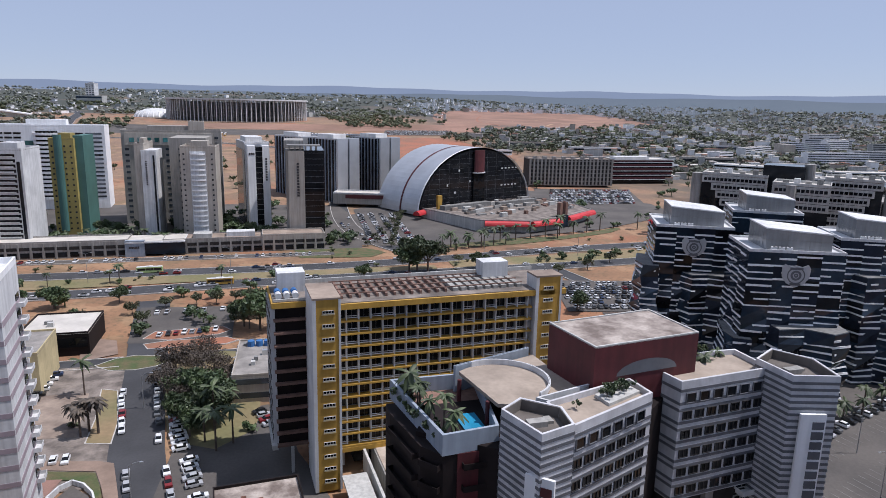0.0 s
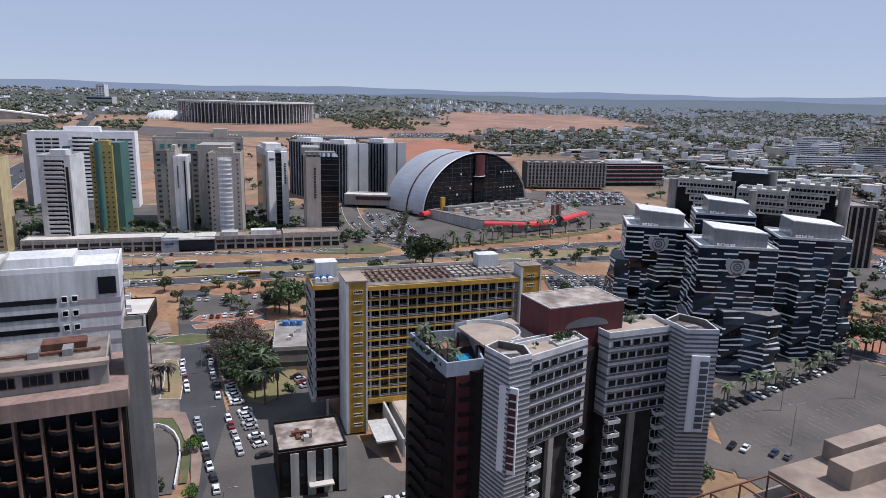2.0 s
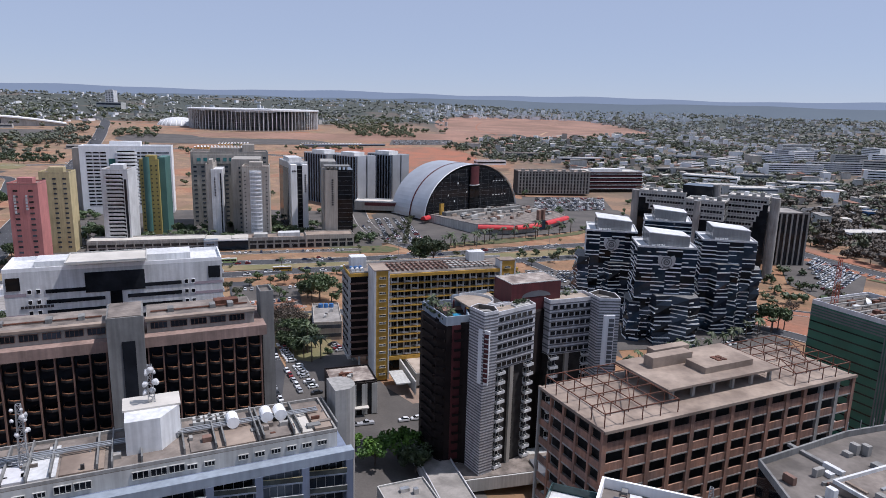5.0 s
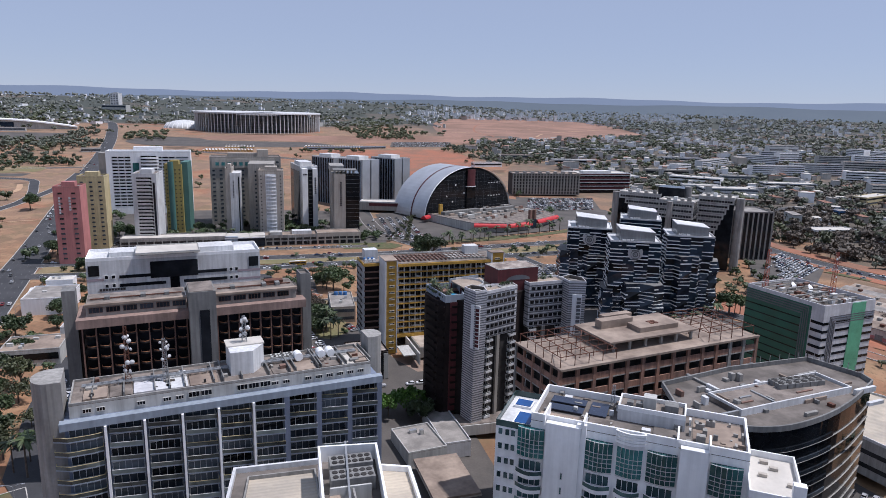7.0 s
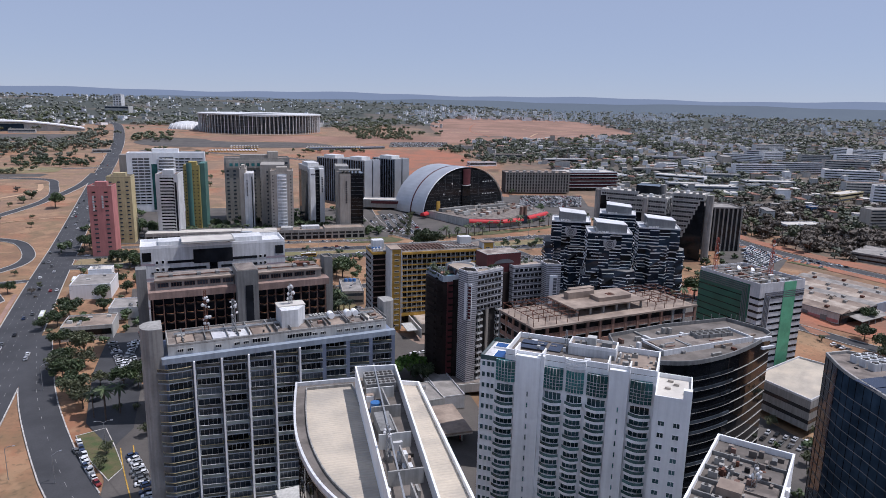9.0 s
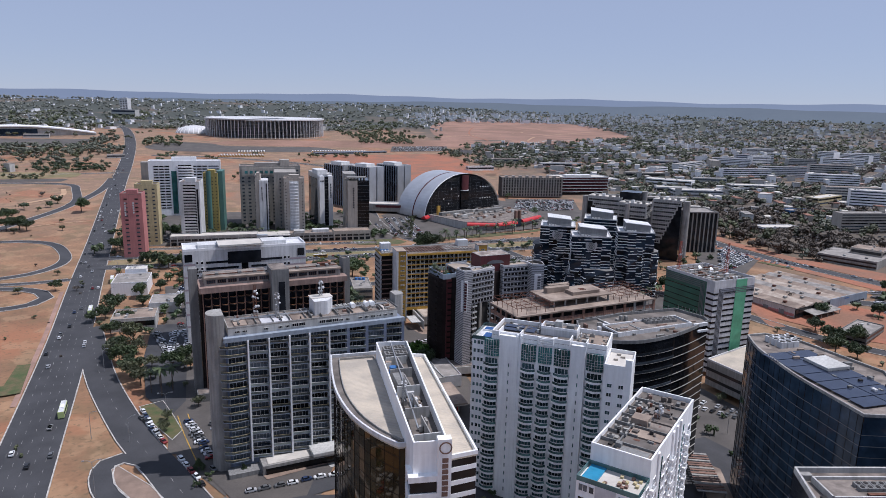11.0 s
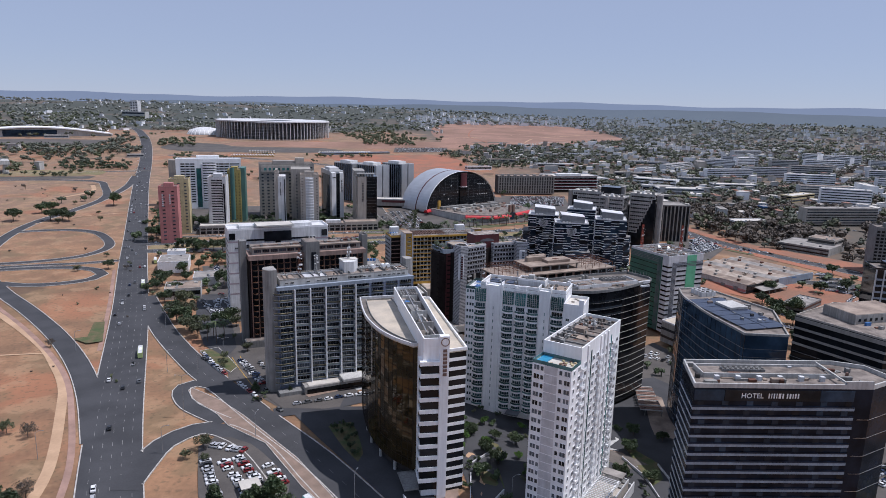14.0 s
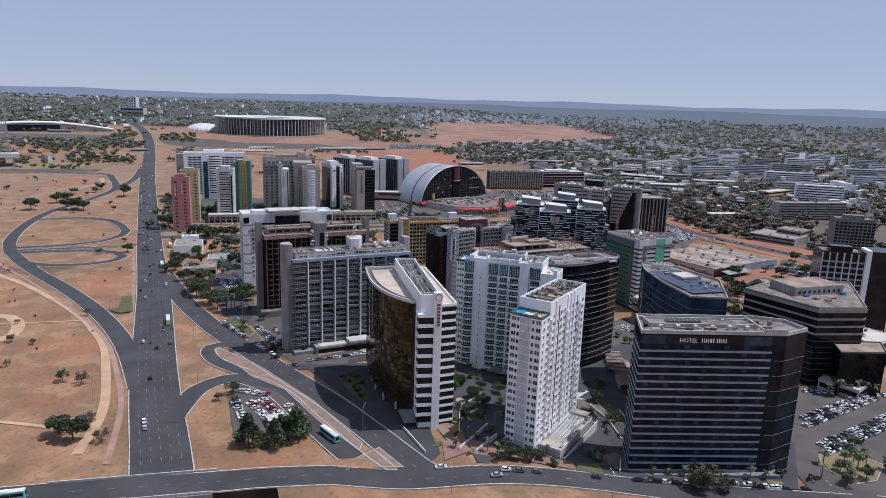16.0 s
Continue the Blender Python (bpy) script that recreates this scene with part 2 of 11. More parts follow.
EARTH = ground_cover()
SOIL = mat("red_laterite_soil", (0.315, 0.122, 0.07), 0.95, 0, 0.3, 0.03, 0.5, col2=(0.215, 0.112, 0.072))
LAWN = mat("watered_lawn", (0.055, 0.08, 0.026), 0.9, 0, 0.35, 0.25, 2.2, col2=(0.115, 0.092, 0.045))
SCRUB = mat("dry_scrub", (0.15, 0.14, 0.065), 0.95, 0, 0.3, 0.04, 0.6, col2=(0.24, 0.175, 0.10))
LEAF_A = leaf("mango_foliage", (0.055, 0.082, 0.03), (0.024, 0.042, 0.016))
LEAF_B = leaf("dusty_foliage", (0.085, 0.095, 0.045), (0.04, 0.05, 0.022))
# distance haze is put into this pale grey-green leaf colour
LEAF_F = leaf("hazed_far_foliage", (0.145, 0.152, 0.128), (0.09, 0.098, 0.08))
LEAF_C = leaf("bare_twig_foliage", (0.088, 0.068, 0.05), (0.042, 0.034, 0.027))
LEAF_P = leaf("palm_fronds", (0.06, 0.085, 0.03), (0.025, 0.04, 0.015))
LEAF_G = leaf("bright_green_foliage", (0.085, 0.17, 0.02), (0.03, 0.075, 0.012))
# greyer than LEAF_A, with the town's haze put into the colour
LEAF_T = leaf("haze_grey_town_foliage", (0.082, 0.09, 0.062), (0.042, 0.05, 0.034))
BLUE_F = mat("slate_blue_paint", (0.17, 0.205, 0.285), 0.7, 0, 0.1, 0.1, 1.2, streak=0.2)
BARK = mat("bark", (0.13, 0.10, 0.08), 0.95, 0, 0.2, 1.0, 6.0)
TYRE = mat("tyre_rubber", (0.02, 0.02, 0.02), 0.8)
STEEL = mat("galvanised_steel", (0.38, 0.39, 0.4), 0.5, 0.6, 0.1, 0.5, 3.0)
MAST_R = mat("mast_red_paint", (0.45, 0.10, 0.06), 0.6)
SIGN_D = mat("dark_sign_letters", (0.05, 0.045, 0.05), 0.5)
TANDECK = mat("dusty_tan_deck", (0.35, 0.29, 0.235), 0.9, 0, 0.18, 0.2, 1.5, col2=(0.25, 0.205, 0.165))
PEEL = mat("peeling_whitewashed_roof", (0.40, 0.35, 0.31), 0.9, 0, 0.3, 0.3, 2.2, col2=(0.14, 0.11, 0.095))
CAR_COLS = [mat("car_paint_" + nm, c, 0.3, 0.15, 0.04, 1.0, 3.0, spec=0.7) for nm, c in (
    ("white", (0.75, 0.76, 0.77)), ("silver", (0.42, 0.43, 0.45)), ("black", (0.02, 0.02, 0.022)),
    ("grey", (0.13, 0.135, 0.14)), ("red", (0.22, 0.02, 0.022)), ("blue", (0.03, 0.05, 0.11)))]
CAR_GLASS = glass("car_glass", (0.012, 0.014, 0.016), 0.05, 0.2)

# ---- building blocks ----
MESHES = {}


def smooth(a, b, t):
    k = min(1.0, max(0.0, (t - a) / (b - a)))
    return k * k * (3 - 2 * k)


def gz(x, y):
    """Height of the ground: a gentle fall beyond the hotels on one side and a rise towards the stadium."""
    fall = -10.0 * smooth(-30, 60, x) * (1 - smooth(20, 170, y)) * (1 - smooth(250, 600, x))
    rise = 43.0 * max(0.0, min(1.0, (y - 380) / 1070.0)) ** 1.3
    far = 12.0 * smooth(1450, 3500, y)
    rim = 62.0 * smooth(2000, 4150, math.hypot(x + 50, y + 150))
    side = 1 - 0.55 * smooth(500, 1800, x)
    return fall + (rise + far) * side + rim


def thing(name, x, y, z, a, label, category, group="", kind=""):
    ob = new(name)
    ob.location, ob.rotation_euler = (x, y, z), (0, 0, radians(a))
    ob.empty_display_size = 1.0
    return tagged(ob, label, category, group, kind)


def link(name, me, parent, loc=(0, 0, 0), label=""):
    ob = new(name, me)
    if parent:
        ob.parent = parent
        if parent.type == "MESH":
            loc = Vector(loc) - parent.location
    ob.location = loc
    if label:
        ob["label"] = label
    return ob


def part(name, bm, material, parent, label="", loc=(0, 0, 0), shade=False):
    me = bpy.data.meshes.new(name)
    bm.normal_update()
    bm.to_mesh(me)
    bm.free()
    me.materials.append(material)
    if shade:
        me.polygons.foreach_set("use_smooth", [True] * len(me.polygons))
    return link(name, me, parent, loc, label)


def raw(name, verts, faces, material):
    me = bpy.data.meshes.new(name)
    me.from_pydata(verts, [], faces)
    me.materials.append(material)
    return me


def box_verts(u0, u1, v0, v1, w0, w1):
    return [(u, v, w) for w in (w0, w1) for u, v in ((u0, v0), (u1, v0), (u1, v1), (u0, v1))]


BOX_F = [(3, 2, 1, 0), (4, 5, 6, 7), (0, 1, 5, 4), (1, 2, 6, 5), (2, 3, 7, 6), (3, 0, 4, 7)]


def box(name, parent, material, u0, u1, v0, v1, w0, w1, label=""):
    """A block; blocks of one size and finish share their mesh."""
    key = (round(u1 - u0, 3), round(v1 - v0, 3), round(w1 - w0, 3), material.name)
    if key not in MESHES:
        MESHES[key] = raw(name, box_verts(0, key[0], 0, key[1], 0, key[2]), BOX_F, material)
    return link(name, MESHES[key], parent, (u0, v0, w0), label)


def boxes(name, parent, material, items, label=""):
    """Several blocks that make up one part."""
    vs, fs = [], []
    for it in items:
        o = len(vs)
        vs += box_verts(*it)
        fs += [tuple(i + o for i in f) for f in BOX_F]
    return link(name, raw(name, vs, fs, material), parent, (0, 0, 0), label)


def prism_mesh(name, pts, w0, w1, material):
    n = len(pts)
    vs = [(u, v, w0) for u, v in pts] + [(u, v, w1) for u, v in pts]
    fs = [tuple(range(n - 1, -1, -1)), tuple(range(n, 2 * n))]
    fs += [(i, (i + 1) % n, n + (i + 1) % n, n + i) for i in range(n)]
    return raw(name, vs, fs, material)


def prism(name, parent, material, pts, w0, w1, label=""):
    """An upright block on any outline, given anticlockwise."""
    return link(name, prism_mesh(name, pts, w0, w1, material), parent, (0, 0, 0), label)


def ring(name, parent, material, pts, thick, w0, w1, label=""):
    """A wall of that thickness that runs round an outline, inside it."""
    n = len(pts)
    inner = []
    for i in range(n):
        p, a, b = Vector(pts[i]), Vector(pts[i - 1]), Vector(pts[(i + 1) % n])
        d1, d2 = (p - a).normalized(), (b - p).normalized()
        n1, n2 = Vector((-d1.y, d1.x)), Vector((-d2.y, d2.x))
        m = n1 + n2
        inner.append(p + m * (thick / max(0.35, m.dot(n1))))
    vs = [(q[0], q[1], w) for w in (w0, w1) for ps in (pts, inner) for q in ps]
    fs = []
    for i in range(n):
        j = (i + 1) % n
        fs += [(i, j, 2 * n + j, 2 * n + i), (n + j, n + i, 3 * n + i, 3 * n + j),
               (2 * n + i, 2 * n + j, 3 * n + j, 3 * n + i), (j, i, n + i, n + j)]
    return link(name, raw(name, vs, fs, material), parent, (0, 0, 0), label)


def cyl(name, parent, material, u, v, w0, w1, r, r2=None, seg=16, label=""):
    key = ("cyl", round(w1 - w0, 3), r, r2, seg, material.name)
    if key not in MESHES:
        bm = bmesh.new()
        bmesh.ops.create_cone(bm, cap_ends=True, segments=seg, radius1=r, radius2=r if r2 is None else r2, depth=w1 - w0,
                              matrix=Matrix.Translation((0, 0, (w1 - w0) / 2)))
        me = bpy.data.meshes.new(name)
        bm.to_mesh(me)
        bm.free()
        me.materials.append(material)
        MESHES[key] = me
    return link(name, MESHES[key], parent, (u, v, w0), label)


def bar_verts(a, b, r):
    """A square bar from a to b."""
    a, b = Vector(a), Vector(b)
    d = (b - a).normalized()
    s = d.cross(Vector((0, 0, 1)) if abs(d.z) < 0.95 else Vector((1, 0, 0))).normalized() * r
    t = d.cross(s).normalized() * r
    return [tuple(p + q) for p in (a, b) for q in (s + t, t - s, -s - t, s - t)]


BAR_F = [(0, 1, 2, 3), (7, 6, 5, 4), (0, 4, 5, 1), (1, 5, 6, 2), (2, 6, 7, 3), (3, 7, 4, 0)]


def bars(name, parent, material, items, label=""):
    vs, fs = [], []
    for a, b, r in items:
        o = len(vs)
        vs += bar_verts(a, b, r)
        fs += [tuple(i + o for i in f) for f in BAR_F]
    return link(name, raw(name, vs, fs, material), parent, (0, 0, 0), label)


# ---- ground ----
def axis(lo, hi, near_lo, near_hi, fine, coarse):
    out, v = [], lo
    while v < hi:
        out.append(v)
        v += fine if near_lo <= v < near_hi else coarse
    return out + [hi]


gx, gy = axis(-4300, 4300, -480, 600, 10, 90), axis(-4300, 4550, -320, 700, 10, 90)
ground_v = [(x, y, gz(x, y) - 0.15) for y in gy for x in gx]
nx = len(gx)
ground_f = [(j * nx + i, j * nx + i + 1, (j + 1) * nx + i + 1, (j + 1) * nx + i) for j in range(len(gy) - 1) for i in range(nx - 1)]
ground = tagged(new("ground", raw("ground", ground_v, ground_f, EARTH)), "sun-bleached bare earth and dry grass of a city plateau", "ground", kind="structure")


def sample(pts, step):
    """Points along a line through the given ones, evenly spaced and rounded off."""
    out = []
    P = [Vector(p) for p in pts]
    for i in range(len(P) - 1):
        p0, p1, p2, p3 = P[max(0, i - 1)], P[i], P[i + 1], P[min(len(P) - 1, i + 2)]
        k = max(1, int((p2 - p1).length / step))
        for j in range(k):
            t = j / k
            out.append(0.5 * ((2 * p1) + (p2 - p0) * t + (2 * p0 - 5 * p1 + 4 * p2 - p3) * t * t + (3 * p1 - p0 - 3 * p2 + p3) * t ** 3))
    return out + [P[-1]]


def offset_line(line, d):
    out = []
    for i, p in enumerate(line):
        t = (line[min(i + 1, len(line) - 1)] - line[max(i - 1, 0)])
        t = Vector((t.x, t.y)).normalized()
        out.append(Vector((p.x - t.y * d, p.y + t.x * d)))
    return out


def strip(name, parent, material, line, d0, d1, h0, h1=None, height=gz, label=""):
    """A band beside a line, from d0 to d1 across it, flat at h0 or, with h1, a kerb that stands up to h1."""
    a, b = offset_line(line, d0), offset_line(line, d1)
    n = len(line)
    top = h0 if h1 is None else h1
    vs = [(p.x, p.y, height(p.x, p.y) + top) for p in a + b]
    fs = [(i + 1, i, n + i, n + i + 1) for i in range(n - 1)]
    if h1 is not None:
        vs += [(p.x, p.y, height(p.x, p.y) + h0) for p in a + b]
        fs += [(i, i + 1, 2 * n + i + 1, 2 * n + i) for i in range(n - 1)]
        fs += [(n + i + 1, n + i, 3 * n + i, 3 * n + i + 1) for i in range(n - 1)]
    if d1 < d0:
        fs = [f[::-1] for f in fs]
    fs = [f[::-1] for f in fs]
    return link(name, raw(name, vs, fs, material), parent, (0, 0, 0), label)


ROAD_LIFT, ROADS = [0.0], []


def road(pts, width, label, material=None, kerbs=(1, 1), lanes=0, step=12.0, height=gz, lane_stuff=True):
    ROAD_LIFT[0] += 0.012
    h = 0.02 + ROAD_LIFT[0] % 0.204
    line = sample(pts, step)
    ob = strip("road", None, material or ASPHALT, line, -width / 2, width / 2, h, height=height)
    tagged(ob, label, "road", kind="structure")
    ROADS.append((ob, line, width, kerbs, height))
    if lanes > 1:
        vs, fs = [], []
        fine = sample(pts, 3.0)
        for k in range(1, lanes):
            l0, l1 = offset_line(fine, -width / 2 + width * k / lanes - 0.055), offset_line(fine, -width / 2 + width * k / lanes + 0.055)
            for i in range(0, len(fine) - 1, 3):
                o = len(vs)
                vs += [(p.x, p.y, height(p.x, p.y) + h + 0.02) for p in (l0[i], l1[i], l1[i + 1], l0[i + 1])]
                fs.append((o + 3, o + 2, o + 1, o))
        link("lane_marking", raw("lane_marking", vs, [f[::-1] for f in fs], PAINT), ob, (0, 0, 0))["kind"] = "stuff"
    return ob


def lay_kerbs():
    """Kerbs along every road, left out where another road joins."""
    for ob, line, width, kerbs, height in ROADS:
        for side, on in zip((-1, 1), kerbs):
            if not on:
                continue
            a, b = offset_line(line, side * width / 2), offset_line(line, side * (width / 2 + 0.45))
            fa = [p.lerp(q, t) for p, q in zip(a, a[1:]) for t in (0, 0.34, 0.67)]
            fb = [p.lerp(q, t) for p, q in zip(b, b[1:]) for t in (0, 0.34, 0.67)]
            vs, fs = [], []
            for i in range(len(fa) - 1):
                m = (fb[i] + fb[i + 1]) / 2
                if any(o is not ob and min((q - m).length for q in line2) < w2 / 2 + 9.0 and near_line(m, line2) < w2 / 2 - 0.1 for o, line2, w2, _, _ in ROADS):
                    continue
                o0 = len(vs)
                for p in (fa[i], fa[i + 1], fb[i + 1], fb[i]):
                    z = height(p.x, p.y)
                    vs += [(p.x, p.y, z - 0.1), (p.x, p.y, z + 0.36)]
                q = [(1, 3, 5, 7), (0, 2, 3, 1), (4, 6, 7, 5)]
                q = q if side > 0 else [f[::-1] for f in q]
                fs += [tuple(o0 + j for j in f[::-1]) for f in q]
            if fs:
                link("kerb", raw("kerb", vs, fs, KERB), ob, (0, 0, 0), "whitewashed concrete kerb")


def median(name, pts, material, label, lift):
    """A raised traffic island of any outline on level ground, with a pale kerb round it."""
    P = [Vector(p) for p in pts]
    if sum(P[i - 1].x * P[i].y - P[i].x * P[i - 1].y for i in range(len(P))) < 0:
        P.reverse()
    vs = [(p.x, p.y, gz(p.x, p.y) + lift + 0.1) for p in P]
    me = raw(name, vs, tessellate_polygon([[Vector(v) for v in vs]]), material)
    me.polygons.foreach_set("use_smooth", [False] * len(me.polygons))
    ob = tagged(new(name, me), label, "median", kind="structure")
    c = sum(P, Vector((0, 0))) / len(P)
    z = gz(c.x, c.y)
    ring("kerb", ob, KERB, [tuple(p) for p in grow_line(P, 0.3)], 0.3, z - 0.2, z + lift + 0.16, "pale island kerb")
    return ob


def grow_line(P, d):
    out = []
    for i, p in enumerate(P):
        d1, d2 = (p - P[i - 1]).normalized(), (P[(i + 1) % len(P)] - p).normalized()
        m = Vector((d1.y + d2.y, -d1.x - d2.x))
        out.append(p + m * (d / max(0.35, m.dot(Vector((d1.y, -d1.x))))))
    return out


def near_line(m, line):
    best = 1e9
    for p, q in zip(line, line[1:]):
        d = q - p
        t = max(0.0, min(1.0, (m - p).dot(d) / max(1e-6, d.dot(d))))
        best = min(best, (p + d * t - m).length)
    return best


def patch(name, pts, material, label, lift=0.0, category="ground", round_off=True):
    """A level bed of another surface on the ground."""
    if category == "median":
        return median(name, pts, material, label, lift)
    ROAD_LIFT[0] += 0.012
    P = [Vector(p) for p in pts]
    if round_off:
        P = sample([*P, P[0]], 8.0)[:-1]
    c = sum(P, Vector((0, 0))) / len(P)
    rings = 6
    vs, fs = [], []
    n = len(P)
    h = 0.003 + lift + ROAD_LIFT[0] % 0.204
    for k in range(rings, 0, -1):
        for p in P:
            q = c + (p - c) * k / rings
            vs.append((q.x, q.y, gz(q.x, q.y) + h))
    vs.append((c.x, c.y, gz(c.x, c.y) + h))
    for k in range(rings - 1):
        for i in range(n):
            j = (i + 1) % n
            fs.append((k * n + i, k * n + j, (k + 1) * n + j, (k + 1) * n + i))
    fs += [((rings - 1) * n + i, (rings - 1) * n + (i + 1) % n, len(vs) - 1) for i in range(n)]
    area = sum(P[i - 1].x * P[i].y - P[i].x * P[i - 1].y for i in range(n))
    if area < 0:
        fs = [f[::-1] for f in fs]
    if any((P[i - 1] - c).cross(P[i] - c) * area < 0 for i in range(n)):
        bm = bmesh.new()
        bv = [bm.verts.new((p.x, p.y, 0)) for p in P]
        for tri in tessellate_polygon([[Vector((p.x, p.y, 0)) for p in P]]):
            bm.faces.new([bv[i] for i in tri])
        for axis in (0, 1):
            lo, hi = min(p[axis] for p in P), max(p[axis] for p in P)
            cuts = max(4, min(40, int((hi - lo) / 8)))
            for k in range(1, cuts):
                co = [0, 0, 0]
                co[axis] = lo + (hi - lo) * k / cuts
                bmesh.ops.bisect_plane(bm, geom=bm.verts[:] + bm.edges[:] + bm.faces[:], plane_co=co, plane_no=(1 - axis, axis, 0), dist=0.001)
        for v in bm.verts:
            v.co.z = gz(v.co.x, v.co.y) + h
        bm.verts.index_update()
        vs = [tuple(v.co) for v in bm.verts]
        bm.normal_update()
        fs = [tuple(v.index for v in f.verts)[:: 1 if f.normal.z >= 0 else -1] for f in bm.faces]
        bm.free()
    return tagged(new(name, raw(name, vs, fs, material)), label, category, kind="structure")

# ---- buildings: shared pieces ----


def shift(pts, x, y):
    return [(p[0] - x, p[1] - y) for p in pts]


def arc(cx, cy, rx, ry, a0, a1, n):
    return [(cx + rx * math.cos(radians(a0 + (a1 - a0) * i / n)), cy + ry * math.sin(radians(a0 + (a1 - a0) * i / n))) for i in range(n + 1)]


def bow(width, deep, n=8):
    """Outline of a balcony with a bowed front, from u = 0 to width, front towards -v."""
    return [(width * i / n, -deep * (0.45 + 0.55 * math.sin(math.pi * i / n))) for i in range(n + 1)] + [(width, 0.3), (0, 0.3)]


def balcony_mesh(name, width, deep, material, rail=1.0, slab=0.18, bowed=False, thick=0.1):
    key = ("balc", width, deep, material.name, rail, bowed)
    if key in MESHES:
        return MESHES[key]
    pts = bow(width, deep) if bowed else [(0, -deep), (width, -deep), (width, 0.2), (0, 0.2)]
    n = len(pts)
    k = n - 2
    vs = [(u, v, w) for w in (0, slab) for u, v in pts]
    fs = [tuple(range(n - 1, -1, -1)), tuple(range(n, 2 * n))] + [(i, (i + 1) % n, n + (i + 1) % n, n + i) for i in range(n)]
    line = pts[:k] if bowed else [(0, 0.2), (0, -deep), (width, -deep), (width, 0.2)]
    if bowed:
        line = [(0, 0.3), *line, (width, 0.3)]
    cx = width / 2
    o = len(vs)
    m = len(line)
    for w in (slab, rail):
        for f in (1.0, 1 - 2 * thick / width):
            vs += [(cx + (u - cx) * f, v if f == 1.0 else min(0.3, v + thick), w) for u, v in line]
    for i in range(m - 1):
        fs += [(o + i, o + i + 1, o + 2 * m + i + 1, o + 2 * m + i), (o + m + i + 1, o + m + i, o + 3 * m + i, o + 3 * m + i + 1),
               (o + 2 * m + i, o + 2 * m + i + 1, o + 3 * m + i + 1, o + 3 * m + i)]
    MESHES[key] = raw(name, vs, fs, material)
    return MESHES[key]


def glazed_balcony(name, line, slab, rail, slab_mat, rail_mat, top_mat):
    """A balcony slab along a front line, with rail panels and a handrail; u runs along the wall, -v is out."""
    key = ("gbalc", tuple(line), slab, rail, slab_mat.name, rail_mat.name)
    if key in MESHES:
        return MESHES[key]
    n = len(line)
    pts = list(line) + [(line[-1][0], 0.3), (line[0][0], 0.3)]
    m = len(pts)
    vs = [(u, v, w) for w in (0, slab) for u, v in pts]
    fs = [tuple(range(m - 1, -1, -1)), tuple(range(m, 2 * m))] + [(i, (i + 1) % m, m + (i + 1) % m, m + i) for i in range(m)]
    ids = [0] * len(fs)
    cx = (line[0][0] + line[-1][0]) / 2
    for z0, z1, t, k in ((slab, rail, 0.05, 1), (rail, rail + (0.2 if top_mat.name.startswith("rust") else 0.09), 0.12, 2)):
        o = len(vs)
        for z in (z0, z1):
            vs += [(u, v, z) for u, v in line]
            vs += [(u + (t if u < cx else -t), v + t, z) for u, v in line]
        for i in range(n - 1):
            q = [(i, i + 1, 2 * n + i + 1, 2 * n + i), (n + i + 1, n + i, 3 * n + i, 3 * n + i + 1), (2 * n + i, 2 * n + i + 1, 3 * n + i + 1, 3 * n + i)]
            fs += [tuple(o + j for j in f) for f in q]
            ids += [k] * 3
    me = raw(name, vs, fs, slab_mat)
    me.materials.append(rail_mat)
    me.materials.append(top_mat)
    me.polygons.foreach_set("material_index", ids)
    MESHES[key] = me
    return me


def window_mesh(width, height, frame_mat, glass_mat, panes=2, deep=0.18):
    """A window in one piece: a frame with its panes set back in it."""
    key = ("win", width, height, frame_mat.name, glass_mat.name, panes)
    if key in MESHES:
        return MESHES[key]
    t = 0.09
    xs = []
    for i in range(panes):
        xs += [width * i / panes + t * (1 if i == 0 else 0.5), width * (i + 1) / panes - t * (1 if i == panes - 1 else 0.5)]
    xs = [0.0, *xs, width]
    zs = [0.0, t, height - t, height]
    m = len(xs)
    vs = [(x, -0.06, z) for z in zs for x in xs]
    fs, gl = [], []
    for j in range(3):
        for i in range(m - 1):
            c = (j * m + i, j * m + i + 1, (j + 1) * m + i + 1, (j + 1) * m + i)
            if j == 1 and i % 2:
                o = len(vs)
                vs += [(vs[k][0], 0.06, vs[k][2]) for k in c]
                fs += [(c[k], c[(k + 1) % 4], o + (k + 1) % 4, o + k) for k in range(4)]
                gl.append(len(fs))
                fs.append((o, o + 1, o + 2, o + 3))
            else:
                fs.append(c)
    o = len(vs)
    cor = (0, m - 1, 4 * m - 1, 3 * m)
    vs += [(vs[k][0], deep, vs[k][2]) for k in cor]
    fs += [(cor[0], o, o + 1, cor[1]), (cor[1], o + 1, o + 2, cor[2]), (cor[2], o + 2, o + 3, cor[3]), (cor[3], o + 3, o, cor[0])]
    me = raw("window", vs, fs, frame_mat)
    me.materials.append(glass_mat)
    for k in gl:
        me.polygons[k].material_index = 1
    MESHES[key] = me
    return me


def turned(ob, a):
    ob.rotation_euler = (0, 0, radians(a))
    return ob


def edge_run(a, b):
    """Length and angle of a wall from a to b."""
    d = Vector(b) - Vector(a)
    return d.length, math.degrees(math.atan2(d.y, d.x))


